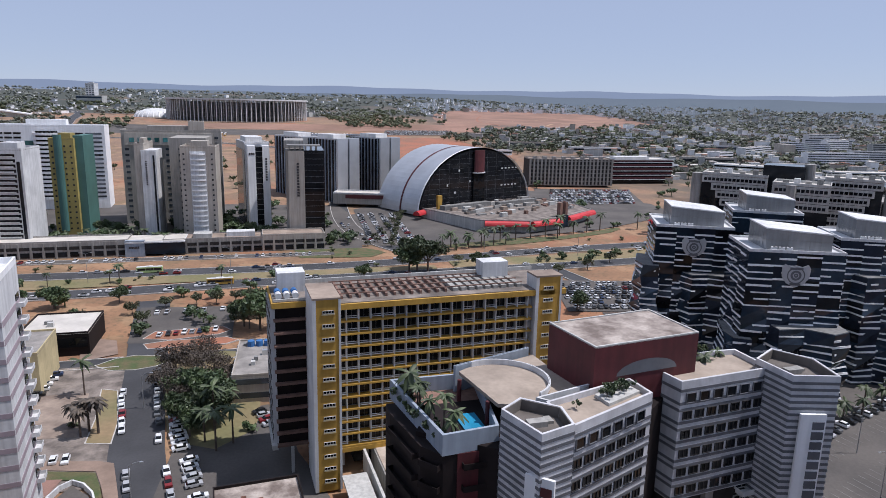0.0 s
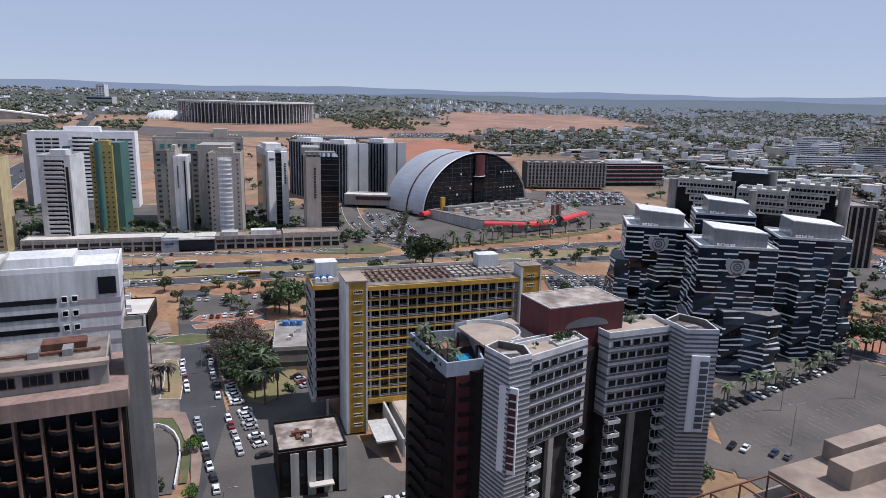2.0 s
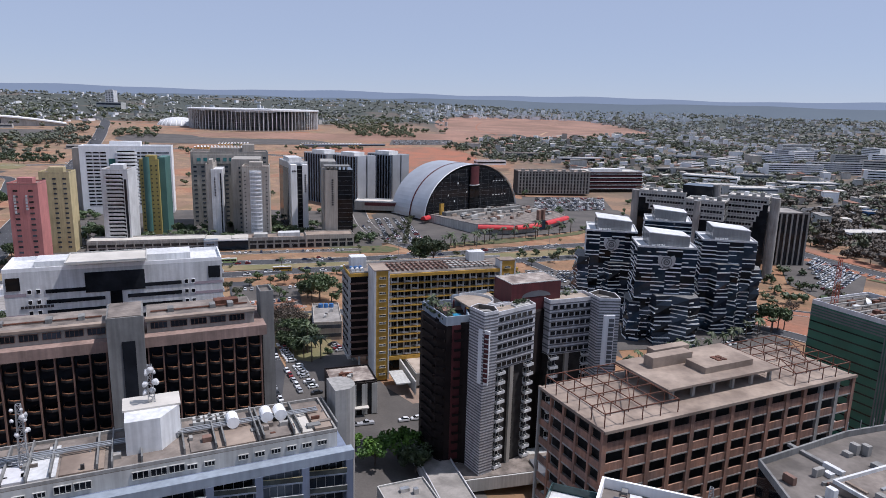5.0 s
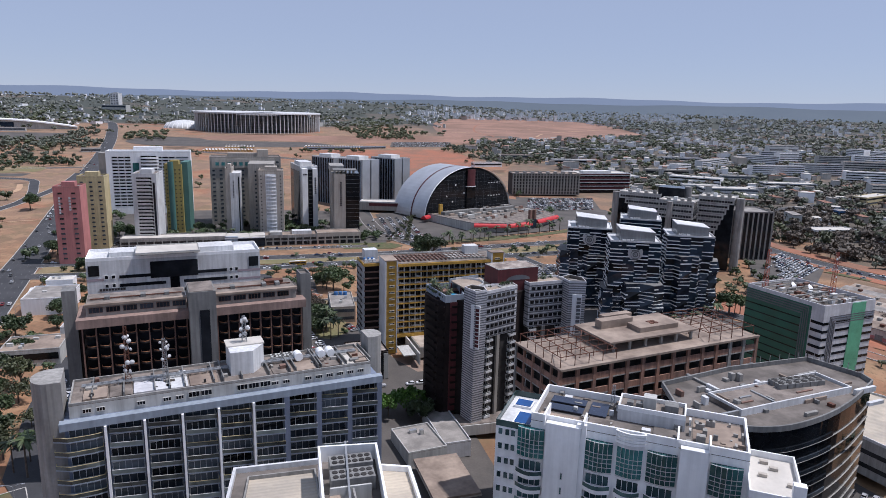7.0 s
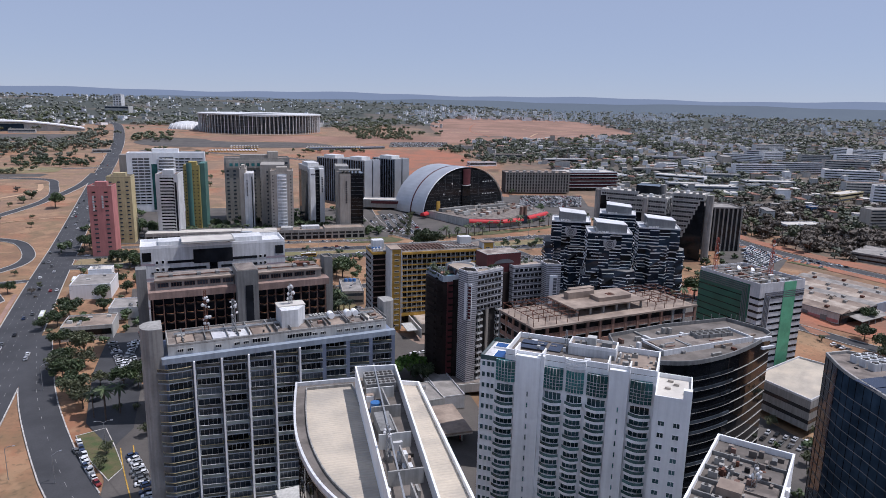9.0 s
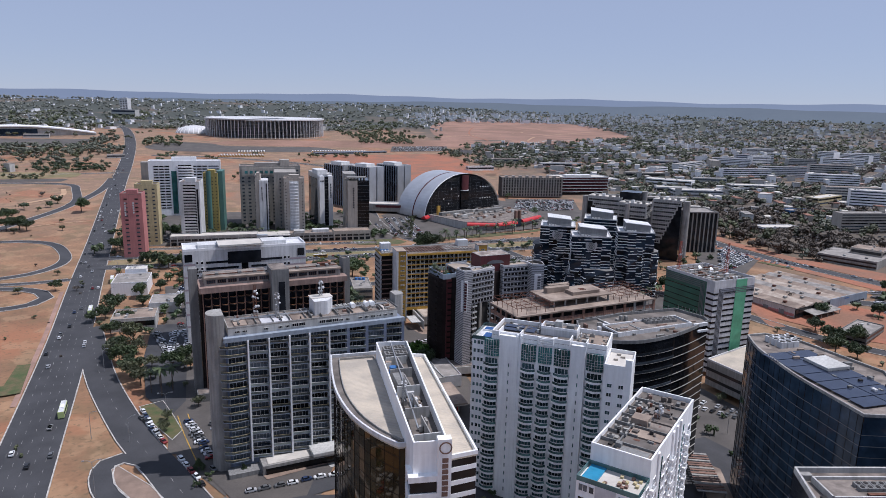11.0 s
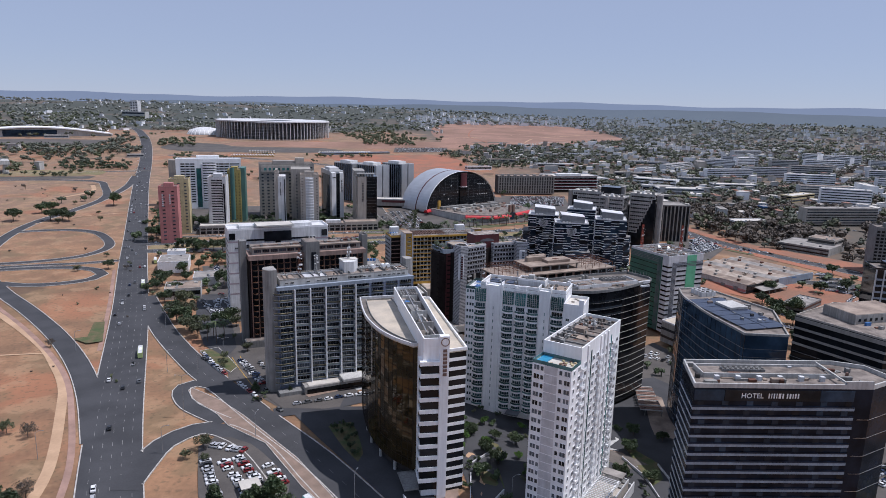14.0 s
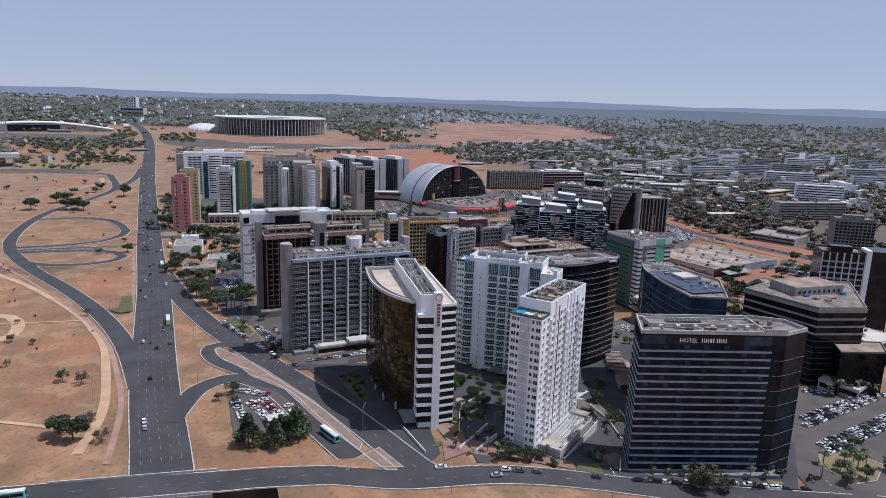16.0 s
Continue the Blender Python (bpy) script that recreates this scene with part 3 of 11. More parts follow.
def bands(parent, pts, levels, thick, out, material, name="spandrel", label=""):
    """A raised band round the given run of wall at each level; each is a part."""
    run = [Vector(p) for p in pts]
    outer = []
    for i, p in enumerate(run):
        t = (run[min(i + 1, len(run) - 1)] - run[max(i - 1, 0)]).normalized()
        outer.append(p + Vector((t.y, -t.x)) * out)
    poly = [tuple(p) for p in outer] + [tuple(p) for p in reversed(run)]
    me = prism_mesh(name, poly, 0, thick, material)
    return [link(name, me, parent, (0, 0, w), label) for w in levels]


def parapet_roof(parent, pts, w, roof_mat, wall_mat, high=1.1, thick=0.35, roof_label=""):
    prism("roof", parent, roof_mat, pts, w - 0.02, w + 0.12, roof_label)
    ring("parapet", parent, wall_mat, pts, thick, w + 0.12, w + high)


def lattice(name, parent, u, v, w0, w1, r0, r1, material, bays=8, bar=0.07, label=""):
    """A four-legged lattice mast."""
    items = []
    lv = [w0 + (w1 - w0) * i / bays for i in range(bays + 1)]
    cor = lambda w, k: (u + (r0 + (r1 - r0) * (w - w0) / (w1 - w0)) * (1 if k in (0, 3) else -1), v + (r0 + (r1 - r0) * (w - w0) / (w1 - w0)) * (1 if k < 2 else -1), w)
    for k in range(4):
        items.append((cor(w0, k), cor(w1, k), bar))
    for i in range(bays):
        for k in range(4):
            items.append((cor(lv[i], k), cor(lv[i + 1], (k + 1) % 4), bar * 0.6))
            items.append((cor(lv[i + 1], k), cor(lv[i + 1], (k + 1) % 4), bar * 0.6))
    return bars(name, parent, material, items, label)


def dishes(parent, u, v, w0, w1, n, seed, r=0.6):
    rnd = random.Random(seed)
    for i in range(n):
        w = rnd.uniform(w0, w1)
        ob = cyl("dish_antenna", parent, WHITE_D, u + rnd.uniform(-1.0, 1.0), v - 0.6 + rnd.uniform(-0.5, 0.5), w, w + 0.28, round(rnd.choice((0.3, 0.4, 0.55)), 2), 0.15, 12)
        ob.rotation_euler = (radians(90), 0, radians(rnd.uniform(-60, 60)))


def ac_units(parent, spots, w, material=None, size=(1.6, 0.9, 1.2)):
    for u, v in spots:
        b = box("condenser_unit", parent, material or CONC_W, u, u + size[0], v, v + size[1], w, w + size[2])
        link("fan_grille", MESHES.setdefault(("fan", size), grille(min(size[0], size[1]) * 0.42)), b, (u + size[0] / 2, v + size[1] / 2, w + size[2]))


def grille(r):
    bm = bmesh.new()
    bmesh.ops.create_cone(bm, cap_ends=True, segments=14, radius1=r, radius2=r * 0.85, depth=0.12, matrix=Matrix.Translation((0, 0, 0.06)))
    me = bpy.data.meshes.new("fan_grille")
    bm.to_mesh(me)
    bm.free()
    me.materials.append(DARK)
    return me


def lying_tank(parent, u, v, w, r, length, material):
    ob = cyl("water_tank", parent, material, u, v, w + r, w + r + length, r, None, 18)
    ob.rotation_euler = (radians(-90), 0, 0)
    return ob


def sign_bars(parent, name, material, u, v, w, widths, high, gap, upright=False, thick=0.12):
    """Plain bars in place of a name."""
    p = 0.0
    for wd in widths:
        if wd > 0.01:
            box(name, parent, material, *((u, u + high, v - thick, v, w + p, w + p + wd) if upright else (u + p, u + p + wd, v - thick, v, w, w + high)))
        p += wd + gap


def lettering(body, size, material, parent, loc, name="sign"):
    """Raised letters on a wall that faces -v, as one mesh."""
    cu = bpy.data.curves.new(name, "FONT")
    cu.body, cu.size, cu.extrude, cu.resolution_u = body, size, 0.06, 2
    tmp = new(name, cu)
    me = bpy.data.meshes.new_from_object(tmp)
    bpy.data.objects.remove(tmp)
    me.materials.clear()
    me.materials.append(material)
    ob = link(name, me, parent, loc)
    ob.rotation_euler = (radians(90), 0, 0)
    return ob


# ---- grey hotel with balconies ----
def grey_hotel():
    b = thing("hotel_tower", -84.2, -18.9, -1.5, 9.4, "long grey concrete hotel slab with stacked balconies and white fins", "hotel")
    L, D, top = 66.2, 15.0, 53.7
    box("wall", b, BLUE_F, 0, L, 0.6, D, 0, top)
    box("cornice", b, CONC_B, -0.8, L + 0.8, -1.3, 0.6, top - 1.6, top)
    floors, bays = 15, 9
    bw, fh = L / bays, (top - 7.0) / floors
    # every bay: a slanted balcony with a tinted rail, side cheek and curtained doors behind
    bal, bal2, bal3 = [glazed_balcony("balcony", ((0, 0), (0, -d0), (bw * 0.36, -d0 - 0.55), (bw - 1.0, -d0 - 1.2), (bw - 1.0, 0)), 0.3, 1.12, CONC_B, rm, tm) for d0, rm, tm in ((0.9, TINT, CONC_W), (1.0, RAIL_G, WHITE_D), (0.8, TINT, CREAM))]
    bal_end = glazed_balcony("balcony", ((-2.6, 0), (-2.6, -0.9), (0, -2.3), (bw * 0.62, -2.2), (bw - 1.1, -1.8), (bw - 1.1, 0)), 0.3, 1.05, CONC_B, TINT, CREAM)
    win = window_mesh(bw - 1.3, fh - 0.75, CONC_W, GL_WIN, 4)
    win2 = window_mesh(bw - 1.3, fh - 0.75, WHITE_D, GL_CURT, 5)
    rnd = random.Random(4)
    for i in range(bays):
        for k in range(floors):
            link("window", win2 if rnd.random() < 0.6 else win, b, (i * bw + 0.65, 0.42, 6.2 + k * fh))
            link("balcony", bal_end if i == 0 else rnd.choice((bal, bal, bal2, bal3)), b, (i * bw + 0.5, 0.6, 6.0 + k * fh))
    for i in range(bays + 1):
        if i == 0:
            continue
        box("fin", b, WHITE if i < 6 else BLUE_F, i * bw - (0.24 if i < 6 else 0.6), i * bw + (0.24 if i < 6 else 0.6), -1.9 if i < 6 else -1.35, 0.6, 5.5, top - 1.6)
    # set-back attic storey, stair towers and roof
    box("attic", b, CONC_W, 1.0, L - 1.5, 0.9, D - 1, top, top + 2.6)
    for i in range(24):
        if i % 7 != 3 and i not in (2, 5, 11):
            link("window", window_mesh(2.3 if 7 < i < 15 else 1.6, 1.3 if 7 < i < 15 else 0.9, CONC_W, GL_BLACK, 3), b, (3.4 + i * 2.52, 0.75, top + 0.8))
    prism("stair_tower", b, CONC, arc(-2.6, 6.0, 3.2, 4.2, 90, 270, 10) + [(-0.05, 1.8), (-0.05, 10.2)], 0, top + 7.7, "round-ended bare concrete stair tower")
    prism("stair_tower", b, CONC, arc(L + 2.2, 11.0, 2.3, 3.0, -90, 90, 10) + [(L + 0.2, 14.0), (L + 0.2, 8.0)], 0, top + 6.6, "pale round-ended stair tower")
    w = top + 2.6
    prism("roof", b, ROOF, [(1.0, 0.9), (L - 1.5, 0.9), (L - 1.5, D - 1), (1.0, D - 1)], w, w + 0.1, "stained flat roof deck")
    ring("parapet", b, CONC, [(1.0, 0.9), (L - 1.5, 0.9), (L - 1.5, D - 1), (1.0, D - 1)], 0.3, w + 0.1, w + 0.6)
    for u0, u1, m in ((3.5, 8, ROOF_B), (8.4, 12.6, ROOF), (13, 20, PALE_S), (20.3, 23.8, WHITE_D), (24.2, 30, ROOF_B), (42, 45.5, ROOF), (46, 52, ROOF_B), (52.4, 57.6, ROOF), (58, 61, ROOF_P), (61.4, 64.2, ROOF_B)):
        box("roof_slab", b, m, u0, u1, 2.2, 9.5 + (u0 % 3), w + 0.1, w + 0.3 + (u0 % 2) * 0.2)
    clut = random.Random(14)
    for i in range(46):
        u, v = clut.uniform(3.5, 64), clut.uniform(2.4, 12)
        if 31 < u < 42:
            continue
        box("roof_clutter", b, clut.choice((RUST, CONC_D, DARK, ROOF, WHITE_D, BROWN, CONC)), u, u + clut.choice((0.5, 0.8, 1.4, 2.2)), v, v + clut.choice((0.4, 0.7, 1.2)), w + 0.1, w + clut.choice((0.5, 0.8, 1.1)))
    for u in (20, 31, 45.6, 52.2, 57.8):
        box("roof_wall", b, CONC_D, u, u + 0.22, 1.9, 13.2, w + 0.1, w + 1.3)
    bars("pipe", b, STEEL, [((3, 8 + d, w + 1.0), (L - 3, 8 + d, w + 1.0), 0.14) for d in (0, 0.5, 1.1)] + [((u, 8, w), (u, 8, w + 1), 0.1) for u in range(4, 66, 6)], "grey service pipes")
    prism("plant_room", b, WHITE_D, [(33, 5), (38, 5), (41, 9), (41, 13.5), (33, 13.5)], w, w + 5.5, "white faceted lift room")
    box("plant_room_roof", b, ROOF_P, 32.7, 41.2, 8.8, 13.7, w + 5.5, w + 5.8)
    for u in range(5, 66, 6):
        box("roof_beam", b, CONC_D, u, u + 0.25, 2.2, 13, w + 0.1, w + 1.1)
    for u in (49, 54.5, 56.8):
        lying_tank(b, u, 7.5, w + 0.4, 1.0, 2.6, WHITE)
    ac_units(b, [(43 + i * 1.9, 10 + j * 1.4) for i in range(3) for j in range(2)], w + 0.1)
    lattice("antenna_mast", b, 12, 9, w, w + 13, 0.6, 0.3, RUST, 9, 0.06, "rusty lattice mast with dishes")
    dishes(b, 12, 9, w + 3, w + 12, 12, 3)
    lattice("antenna_mast", b, 19.5, 7, w, w + 10, 0.6, 0.3, STEEL, 8, 0.07)
    dishes(b, 19.5, 7, w + 5, w + 10, 9, 5)
    lattice("antenna_mast", b, 37, 11, w + 5.8, w + 12, 0.5, 0.3, STEEL, 6, 0.06)
    dishes(b, 37, 11, w + 7, w + 12, 9, 6)
    # entrance podium
    box("podium", b, CONC, 10, L + 2, -7, 0.6, 0, 5.4)
    box("podium_window", b, GL_BLACK, 11, L, -7.15, -7.0, 1.6, 4.2)
    box("podium_roof", b, ROOF_P, 12, 30, -6.4, -1.5, 5.4, 5.7)
    box("canopy", b, CONC_W, 28, 50, -9.5, -2, 6.4, 7.6)
    box("podium", b, CONC_D, -1.5, 12, -5, 0.6, 0, 3.4)
    for k in range(9):
        box("step", b, CONC_W, 34, 44, -9.6 - k * 0.4, -7, 0, 1.6 - k * 0.17)


# ---- brown hotel with deep loggias ----
def brown_hotel():
    b = thing("hotel_tower", -97.1, 48.9, -0.5, 9.0, "dark brown concrete hotel slab with rust-coloured balcony edges", "hotel")
    L, D, top = 66.0, 16.0, 53.0
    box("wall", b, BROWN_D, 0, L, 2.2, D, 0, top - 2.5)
    box("cornice", b, BROWN_L, -0.6, L + 0.6, -0.6, D, top - 3.0, top - 0.4, "brown concrete crown beam")
    floors, fh = 14, (top - 6.0) / 14
    rows = [(0.8, 29.6, 8), (38.6, L - 0.8, 8)]
    for u0, u1, n in rows:
        bw = (u1 - u0) / n
        for i in range(n + 1):
            box("pier", b, BROWN, u0 + i * bw - 0.16, u0 + i * bw + 0.16, 0.1, 2.2, 0, top - 3)
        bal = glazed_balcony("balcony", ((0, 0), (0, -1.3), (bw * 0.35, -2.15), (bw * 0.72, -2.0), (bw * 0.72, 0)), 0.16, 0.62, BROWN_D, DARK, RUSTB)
        for k in range(floors):
            box("ribbon_window", b, GL_BLACK, u0 + 0.2, u1 - 0.2, 2.05, 2.3, 3.3 + k * fh, 2.5 + (k + 1) * fh)
        for i in range(n):
            for k in range(floors):
                link("balcony", bal, b, (u0 + i * bw + bw * 0.22, 2.2, 3.0 + k * fh))
    box("lift_tower", b, CONC_D, 30.2, 38.0, -4.5, 8, 0, top + 6.3, "grey concrete lift tower with a dark slot")
    box("slot_window", b, GL_BLACK, 33.2, 36.0, -4.65, -4.5, 2, top + 0.5)
    box("lift_tower_roof", b, ROOF, 30.6, 37.6, -4.1, 7.6, top + 6.3, top + 6.5)
    prism("stair_fin", b, CONC_D, [(-4.3, 6.5), (-0.7, 6.5), (-0.7, 12), (-4.3, 12)], 0, top + 7.0, "tall windowless grey end fin")
    prism("stair_fin", b, CONC_D, [(L + 0.1, 5.0), (L + 3.5, 5.0), (L + 3.5, 11.5), (L + 0.1, 11.5)], 0, top + 6.2, "tall windowless grey end fin")
    ring("fin_parapet", b, CONC_D, [(L + 0.1, 5.0), (L + 3.5, 5.0), (L + 3.5, 11.5), (L + 0.1, 11.5)], 0.3, top + 6.2, top + 7.0)
    box("fin_roof", b, ROOF_D, L + 0.4, L + 3.2, 5.3, 11.2, top + 6.2, top + 6.3)
    for u0, u1 in ((2.0, 29.8), (38.6, L - 2)):
        box("attic", b, GREY_T, u0, u1, 2.6, D - 1.2, top - 0.4, top + 3.2)
        n = int((u1 - u0) / 4.6)
        for i in range(n):
            link("window", window_mesh(3.8, 1.7, BROWN, GL_WIN, 4), b, (u0 + 0.8 + i * 4.6, 2.45, top + 0.6))
        w = top + 3.2
        box("roof", b, ROOF, u0 + 0.2, u1 - 0.2, 3.4, D - 1.4, w, w + 0.15, "dusty flat roof")
        box("eave", b, ROOF_B, u0 - 0.3, u1 + 0.3, 1.9, 3.6, w - 0.4, w + 0.25)
        bars("pipe", b, RUST, [((u0 + 1, 7 + d, w + 0.5), (u1 - 1, 7 + d, w + 0.5), 0.12) for d in (0, 0.4)], "rusty roof pipes")
        for u in (u0 + 5, u0 + 15, u1 - 6):
            box("roof_vent", b, CONC_D, u, u + 1.4, 6, 8.6, w + 0.15, w + 1.2)
    box("water_tank", b, RUST, L - 11, L - 5, 9, 12, top + 3.3, top + 4.4)
    box("podium", b, CONC_D, -4, L + 3, -4, 2.2, 0, 4.5)
    box("podium_roof", b, ROOF, -3.6, L + 2.6, -3.6, 2.0, 4.5, 4.7)


# ---- white office tower with helipad ----
def office_tower():
    b = thing("office_tower", -111.2, 122.0, 0, 7.5, "white office slab with dark ribbon windows and a rooftop helipad", "office tower")
    L, D, top = 66.0, 18.0, 52.8
    box("wall", b, WHITE_D, 0, L, 0, D, 0, top)
    lv = [7.0 + i * 3.5 for i in range(12)]
    for i, w in enumerate(lv):
        for u0, u1 in ((11.5, 28.6), (35.4, 52.5)):
            box("ribbon_window", b, GL_BLACK, u0, u1, -0.18, 0.3, w, w + 1.25)
        box("stripe", b, LILAC, 56.6, L + 0.02, -0.06, 0.2, w - 0.6, w + 0.4)
        if i % 2:
            box("stripe", b, LILAC, 0, 6.0, -0.06, 0.2, w - 0.6, w + 0.4)
        for u in (6.3, 8.8, 53.4, 55.6):
            link("window", window_mesh(1.3, 1.5, WHITE, GL_BLACK, 1), b, (u, -0.12, w))
        box("side_stripe", b, LILAC, L - 0.1, L + 0.08, 0.6, D - 0.6, w - 0.75, w + 0.45)
        box("side_stripe", b, STRIPE, -0.1, 0.1, 0.4, D - 3, w, w + 1.1)
        box("side_window", b, GL_BLACK, L - 0.1, L + 0.14, D - 4.6, D - 1.6, w + 0.6, w + 1.9)
        turned(link("balcony", balcony_mesh("balcony", 3.6, 1.5, WHITE_D, 0.95), b, (L, D - 5.0, w - 0.6)), 90)
    box("recess_glass", b, GL_BLACK, 30.2, 33.8, -0.25, 0.3, 2, top - 8)
    box("recess_glass", b, GL_BLACK, 23.0, 41.0, -0.28, 0.3, top - 8, top - 1.2)
    box("corner_glass", b, GL_BLACK, 0.7, 4.6, -0.2, 0.3, top - 5.8, top - 1.6)
    box("corner_glass", b, GL_BLACK, L - 4.6, L - 0.7, -0.2, 0.3, top - 5.8, top - 1.6)
    parapet_roof(b, [(0, 0), (L, 0), (L, D), (0, D)], top, WHITE_D, WHITE, 1.4)
    box("roof_block", b, WHITE_D, 40, 56, 6, D - 2, top, top + 2.4)
    box("roof_block", b, WHITE_D, 8, 20, 6, D - 2, top, top + 2.0)
    boxes("helipad", b, ROOF_P, [(18, 42, -4.5, 11, top + 2.6, top + 3.1)], "overhanging pale concrete helipad")
    ring("helipad_rail", b, CONC_W, [(18, -4.5), (42, -4.5), (42, 11), (18, 11)], 0.3, top + 3.1, top + 3.5)
    boxes("helipad_leg", b, CONC_D, [(20, 21, 0.5, 1.5, top, top + 2.6), (39, 40, 0.5, 1.5, top, top + 2.6), (20, 21, 9, 10, top, top + 2.6), (39, 40, 9, 10, top, top + 2.6)])
    sign_bars(b, "sign", SIGN_D, 4.2, -0.1, top - 12, (0.9, 0.8, 0.9, 0.8, 0.9, 0.8, 0.9, 0.8, 0.9), 0.9, 0.2)
    sign_bars(b, "sign", SIGN_D, 6.2, -0.1, top - 15.2, (0.8, 0.7, 0.7, 0.4, 0.7, 0.8), 0.9, 0.2)
    sign_bars(b, "sign", SIGN_D, 6.2, -0.1, top - 18.4, (0.8, 0.9, 1.0, 0.8, 0.8), 0.9, 0.2)


# ---- mustard hotel ----
def mustard_hotel():
    b = thing("hotel_block", 2.0, 143.5, 0, 3.0, "mustard-yellow and white hotel slab raised on columns", "hotel")
    L, D, top, base = 71.0, 19.0, 42.0, 6.5
    boxes("wall", b, WHITE_D, [(7.6, L - 1, 1.8, D, base, top - 1.6), (0.6, 7.6, 5.6, D, base, top - 1.6)])
    floors = 11
    fh = (top - base - 1.5) / floors
    for k in range(floors + 1):
        box("floor_band", b, YELLOW, 12, 62, -0.1, 1.8, base + k * fh - 0.2, base + k * fh + 0.22)
        box("floor_band", b, BROWN, 0, 7.6, 4.2, 5.6, base + k * fh - 0.3, base + k * fh + 0.2)
    n = 17
    bw = 48.0 / n
    win = window_mesh(bw - 0.3, fh - 0.62, CONC_D, GL_BLACK, 2)
    rnd = random.Random(8)
    for i in range(n):
        for k in range(floors):
            link("window", win, b, (13 + i * bw + 0.17, 1.62, base + k * fh + 0.36))
    for i in range(n + 1):
        boxes("pier", b, WHITE_D, [(13 + i * bw - 0.12, 13 + i * bw + 0.12, 0.2, 1.8, base + 0.45, top - 1.4)])
    rails = []
    for k in range(floors):
        items = []
        for i in range(n):
            if rnd.random() < 0.75:
                items += [(13 + i * bw + 0.15, 13 + (i + 1) * bw - 0.15, 0.1, 0.2, base + k * fh + h, base + k * fh + h + 0.12) for h in (0.75, 1.2)]
        rails += items
    boxes("railing", b, WHITE_D, rails, "thin pale balcony rails")["kind"] = "stuff"
    # end wall towards the street: brown balconies between white piers
    for k in range(floors):
        for j in range(4):
            ob = link("balcony", balcony_mesh("balcony", 3.0, 1.3, BROWN_D, 1.0), b, (0.6, 9.0 + j * 3.4, base + k * fh))
            turned(ob, -90)
    for j in range(5):
        box("pier", b, WHITE_D, -0.7, 0.6, 5.5 + j * 3.4, 5.85 + j * 3.4, base, top - 2)
    boxes("end_loggia", b, BROWN_D, [(0.4, 7.6, 5.4, 5.6, base, top - 2)])
    boxes("end_sill", b, CONC_W, [(-1.2, 0.2, 4.5, D, base - 1.0, base + 0.2)])
    # stair pillars in front
    for u, w1, v0, wd in ((7.2, 45.0, -7.0, 5.6), (62.6, 45.0, -0.6, 6.6)):
        boxes("stair_pillar", b, YELLOW, [(u + 0.8, u + wd, v0, 4.8, 0, w1)], "mustard stair pillar with white sides")
        boxes("pillar_side", b, WHITE_D, [(u, u + 0.8, v0 - 0.15, 4.8, 0, w1), (u + wd, u + wd + 0.5, v0 - 0.15, 4.8, 0, w1)])
        boxes("pillar_roof", b, ROOF_B, [(u, u + wd + 0.5, v0 - 0.2, 4.8, w1, w1 + 0.4)])
        for k in range(14):
            link("window", window_mesh(2.6, 0.75, CONC_W, GL_BLACK, 4), b, (u + 2.1, v0 - 0.12, 2.2 + k * 3.05))
            boxes("sill", b, CREAM, [(u + 2.0, u + 4.8, v0 - 0.2, v0, 1.9 + k * 3.05, 2.15 + k * 3.05)])
    # roof with open louvre beams
    boxes("cornice", b, YELLOW, [(7.6, L, -0.6, D + 0.4, top - 1.6, top - 0.3), (-0.4, 7.6, 3.8, D + 0.4, top - 1.6, top - 0.3)])
    boxes("roof", b, ROOF, [(7.6, L - 0.4, 0, D, top - 0.3, top - 0.1), (0, 7.6, 4.2, D, top - 0.3, top - 0.1)])
    boxes("parapet", b, CONC_W, [(8, L - 0.4, D - 0.4, D, top - 0.1, top + 0.9), (0, 7.6, 4.2, 4.6, top - 0.1, top + 0.4)])
    for i in range(22):
        u = 15 + i * 2.1
        boxes("roof_louvre", b, BROWN if i < 13 else CONC, [(u, u + 0.5 if i < 13 else u + 1.3, 3, D - 3, top - 0.1, top + 0.7)])
    boxes("louvre_beam", b, BROWN, [(14, 61, v, v + 0.3, top + 0.7, top + 0.95) for v in (4, 8, 12, 15)])
    box("lift_room", b, WHITE_D, 1.6, 8.0, 11.5, 17, top - 0.1, top + 4.6)
    box("lift_room", b, WHITE_D, 53, 60, 11, 16, top - 0.1, top + 4.6)
    for i in range(3):
        for j in range(2):
            lying_tank(b, 1.3 + i * 1.9, 5.4 + j * 2.8, top, 0.75, 1.9, BLUE_T if j else WHITE_D)
    # open ground floor
    for i in range(12):
        box("column", b, CONC_W, 3 + i * 5.9, 3.7 + i * 5.9, 3, 3.7, 0, base)
        box("column", b, CONC_W, 3 + i * 5.9, 3.7 + i * 5.9, D - 3, D - 2.3, 0, base)
    box("soffit_band", b, YELLOW, 12, 62, -0.2, 1.6, base - 1.4, base - 0.3)
    box("lobby", b, DARK, 18, 60, 4, D - 2, 0, base - 0.2)
    box("podium", b, CONC, 22, 62, -16, 3, 0, 5.0)
    box("podium_roof", b, ROOF_S, 22.4, 61.6, -15.6, 2.6, 5.0, 5.2)
    box("ramp_wall", b, CONC_W, 19.4, 20.0, -24, 0, 0, 5.4)
    box("canopy", b, CONC_W, 13, 18.6, -21, -8, 3.4, 3.9)


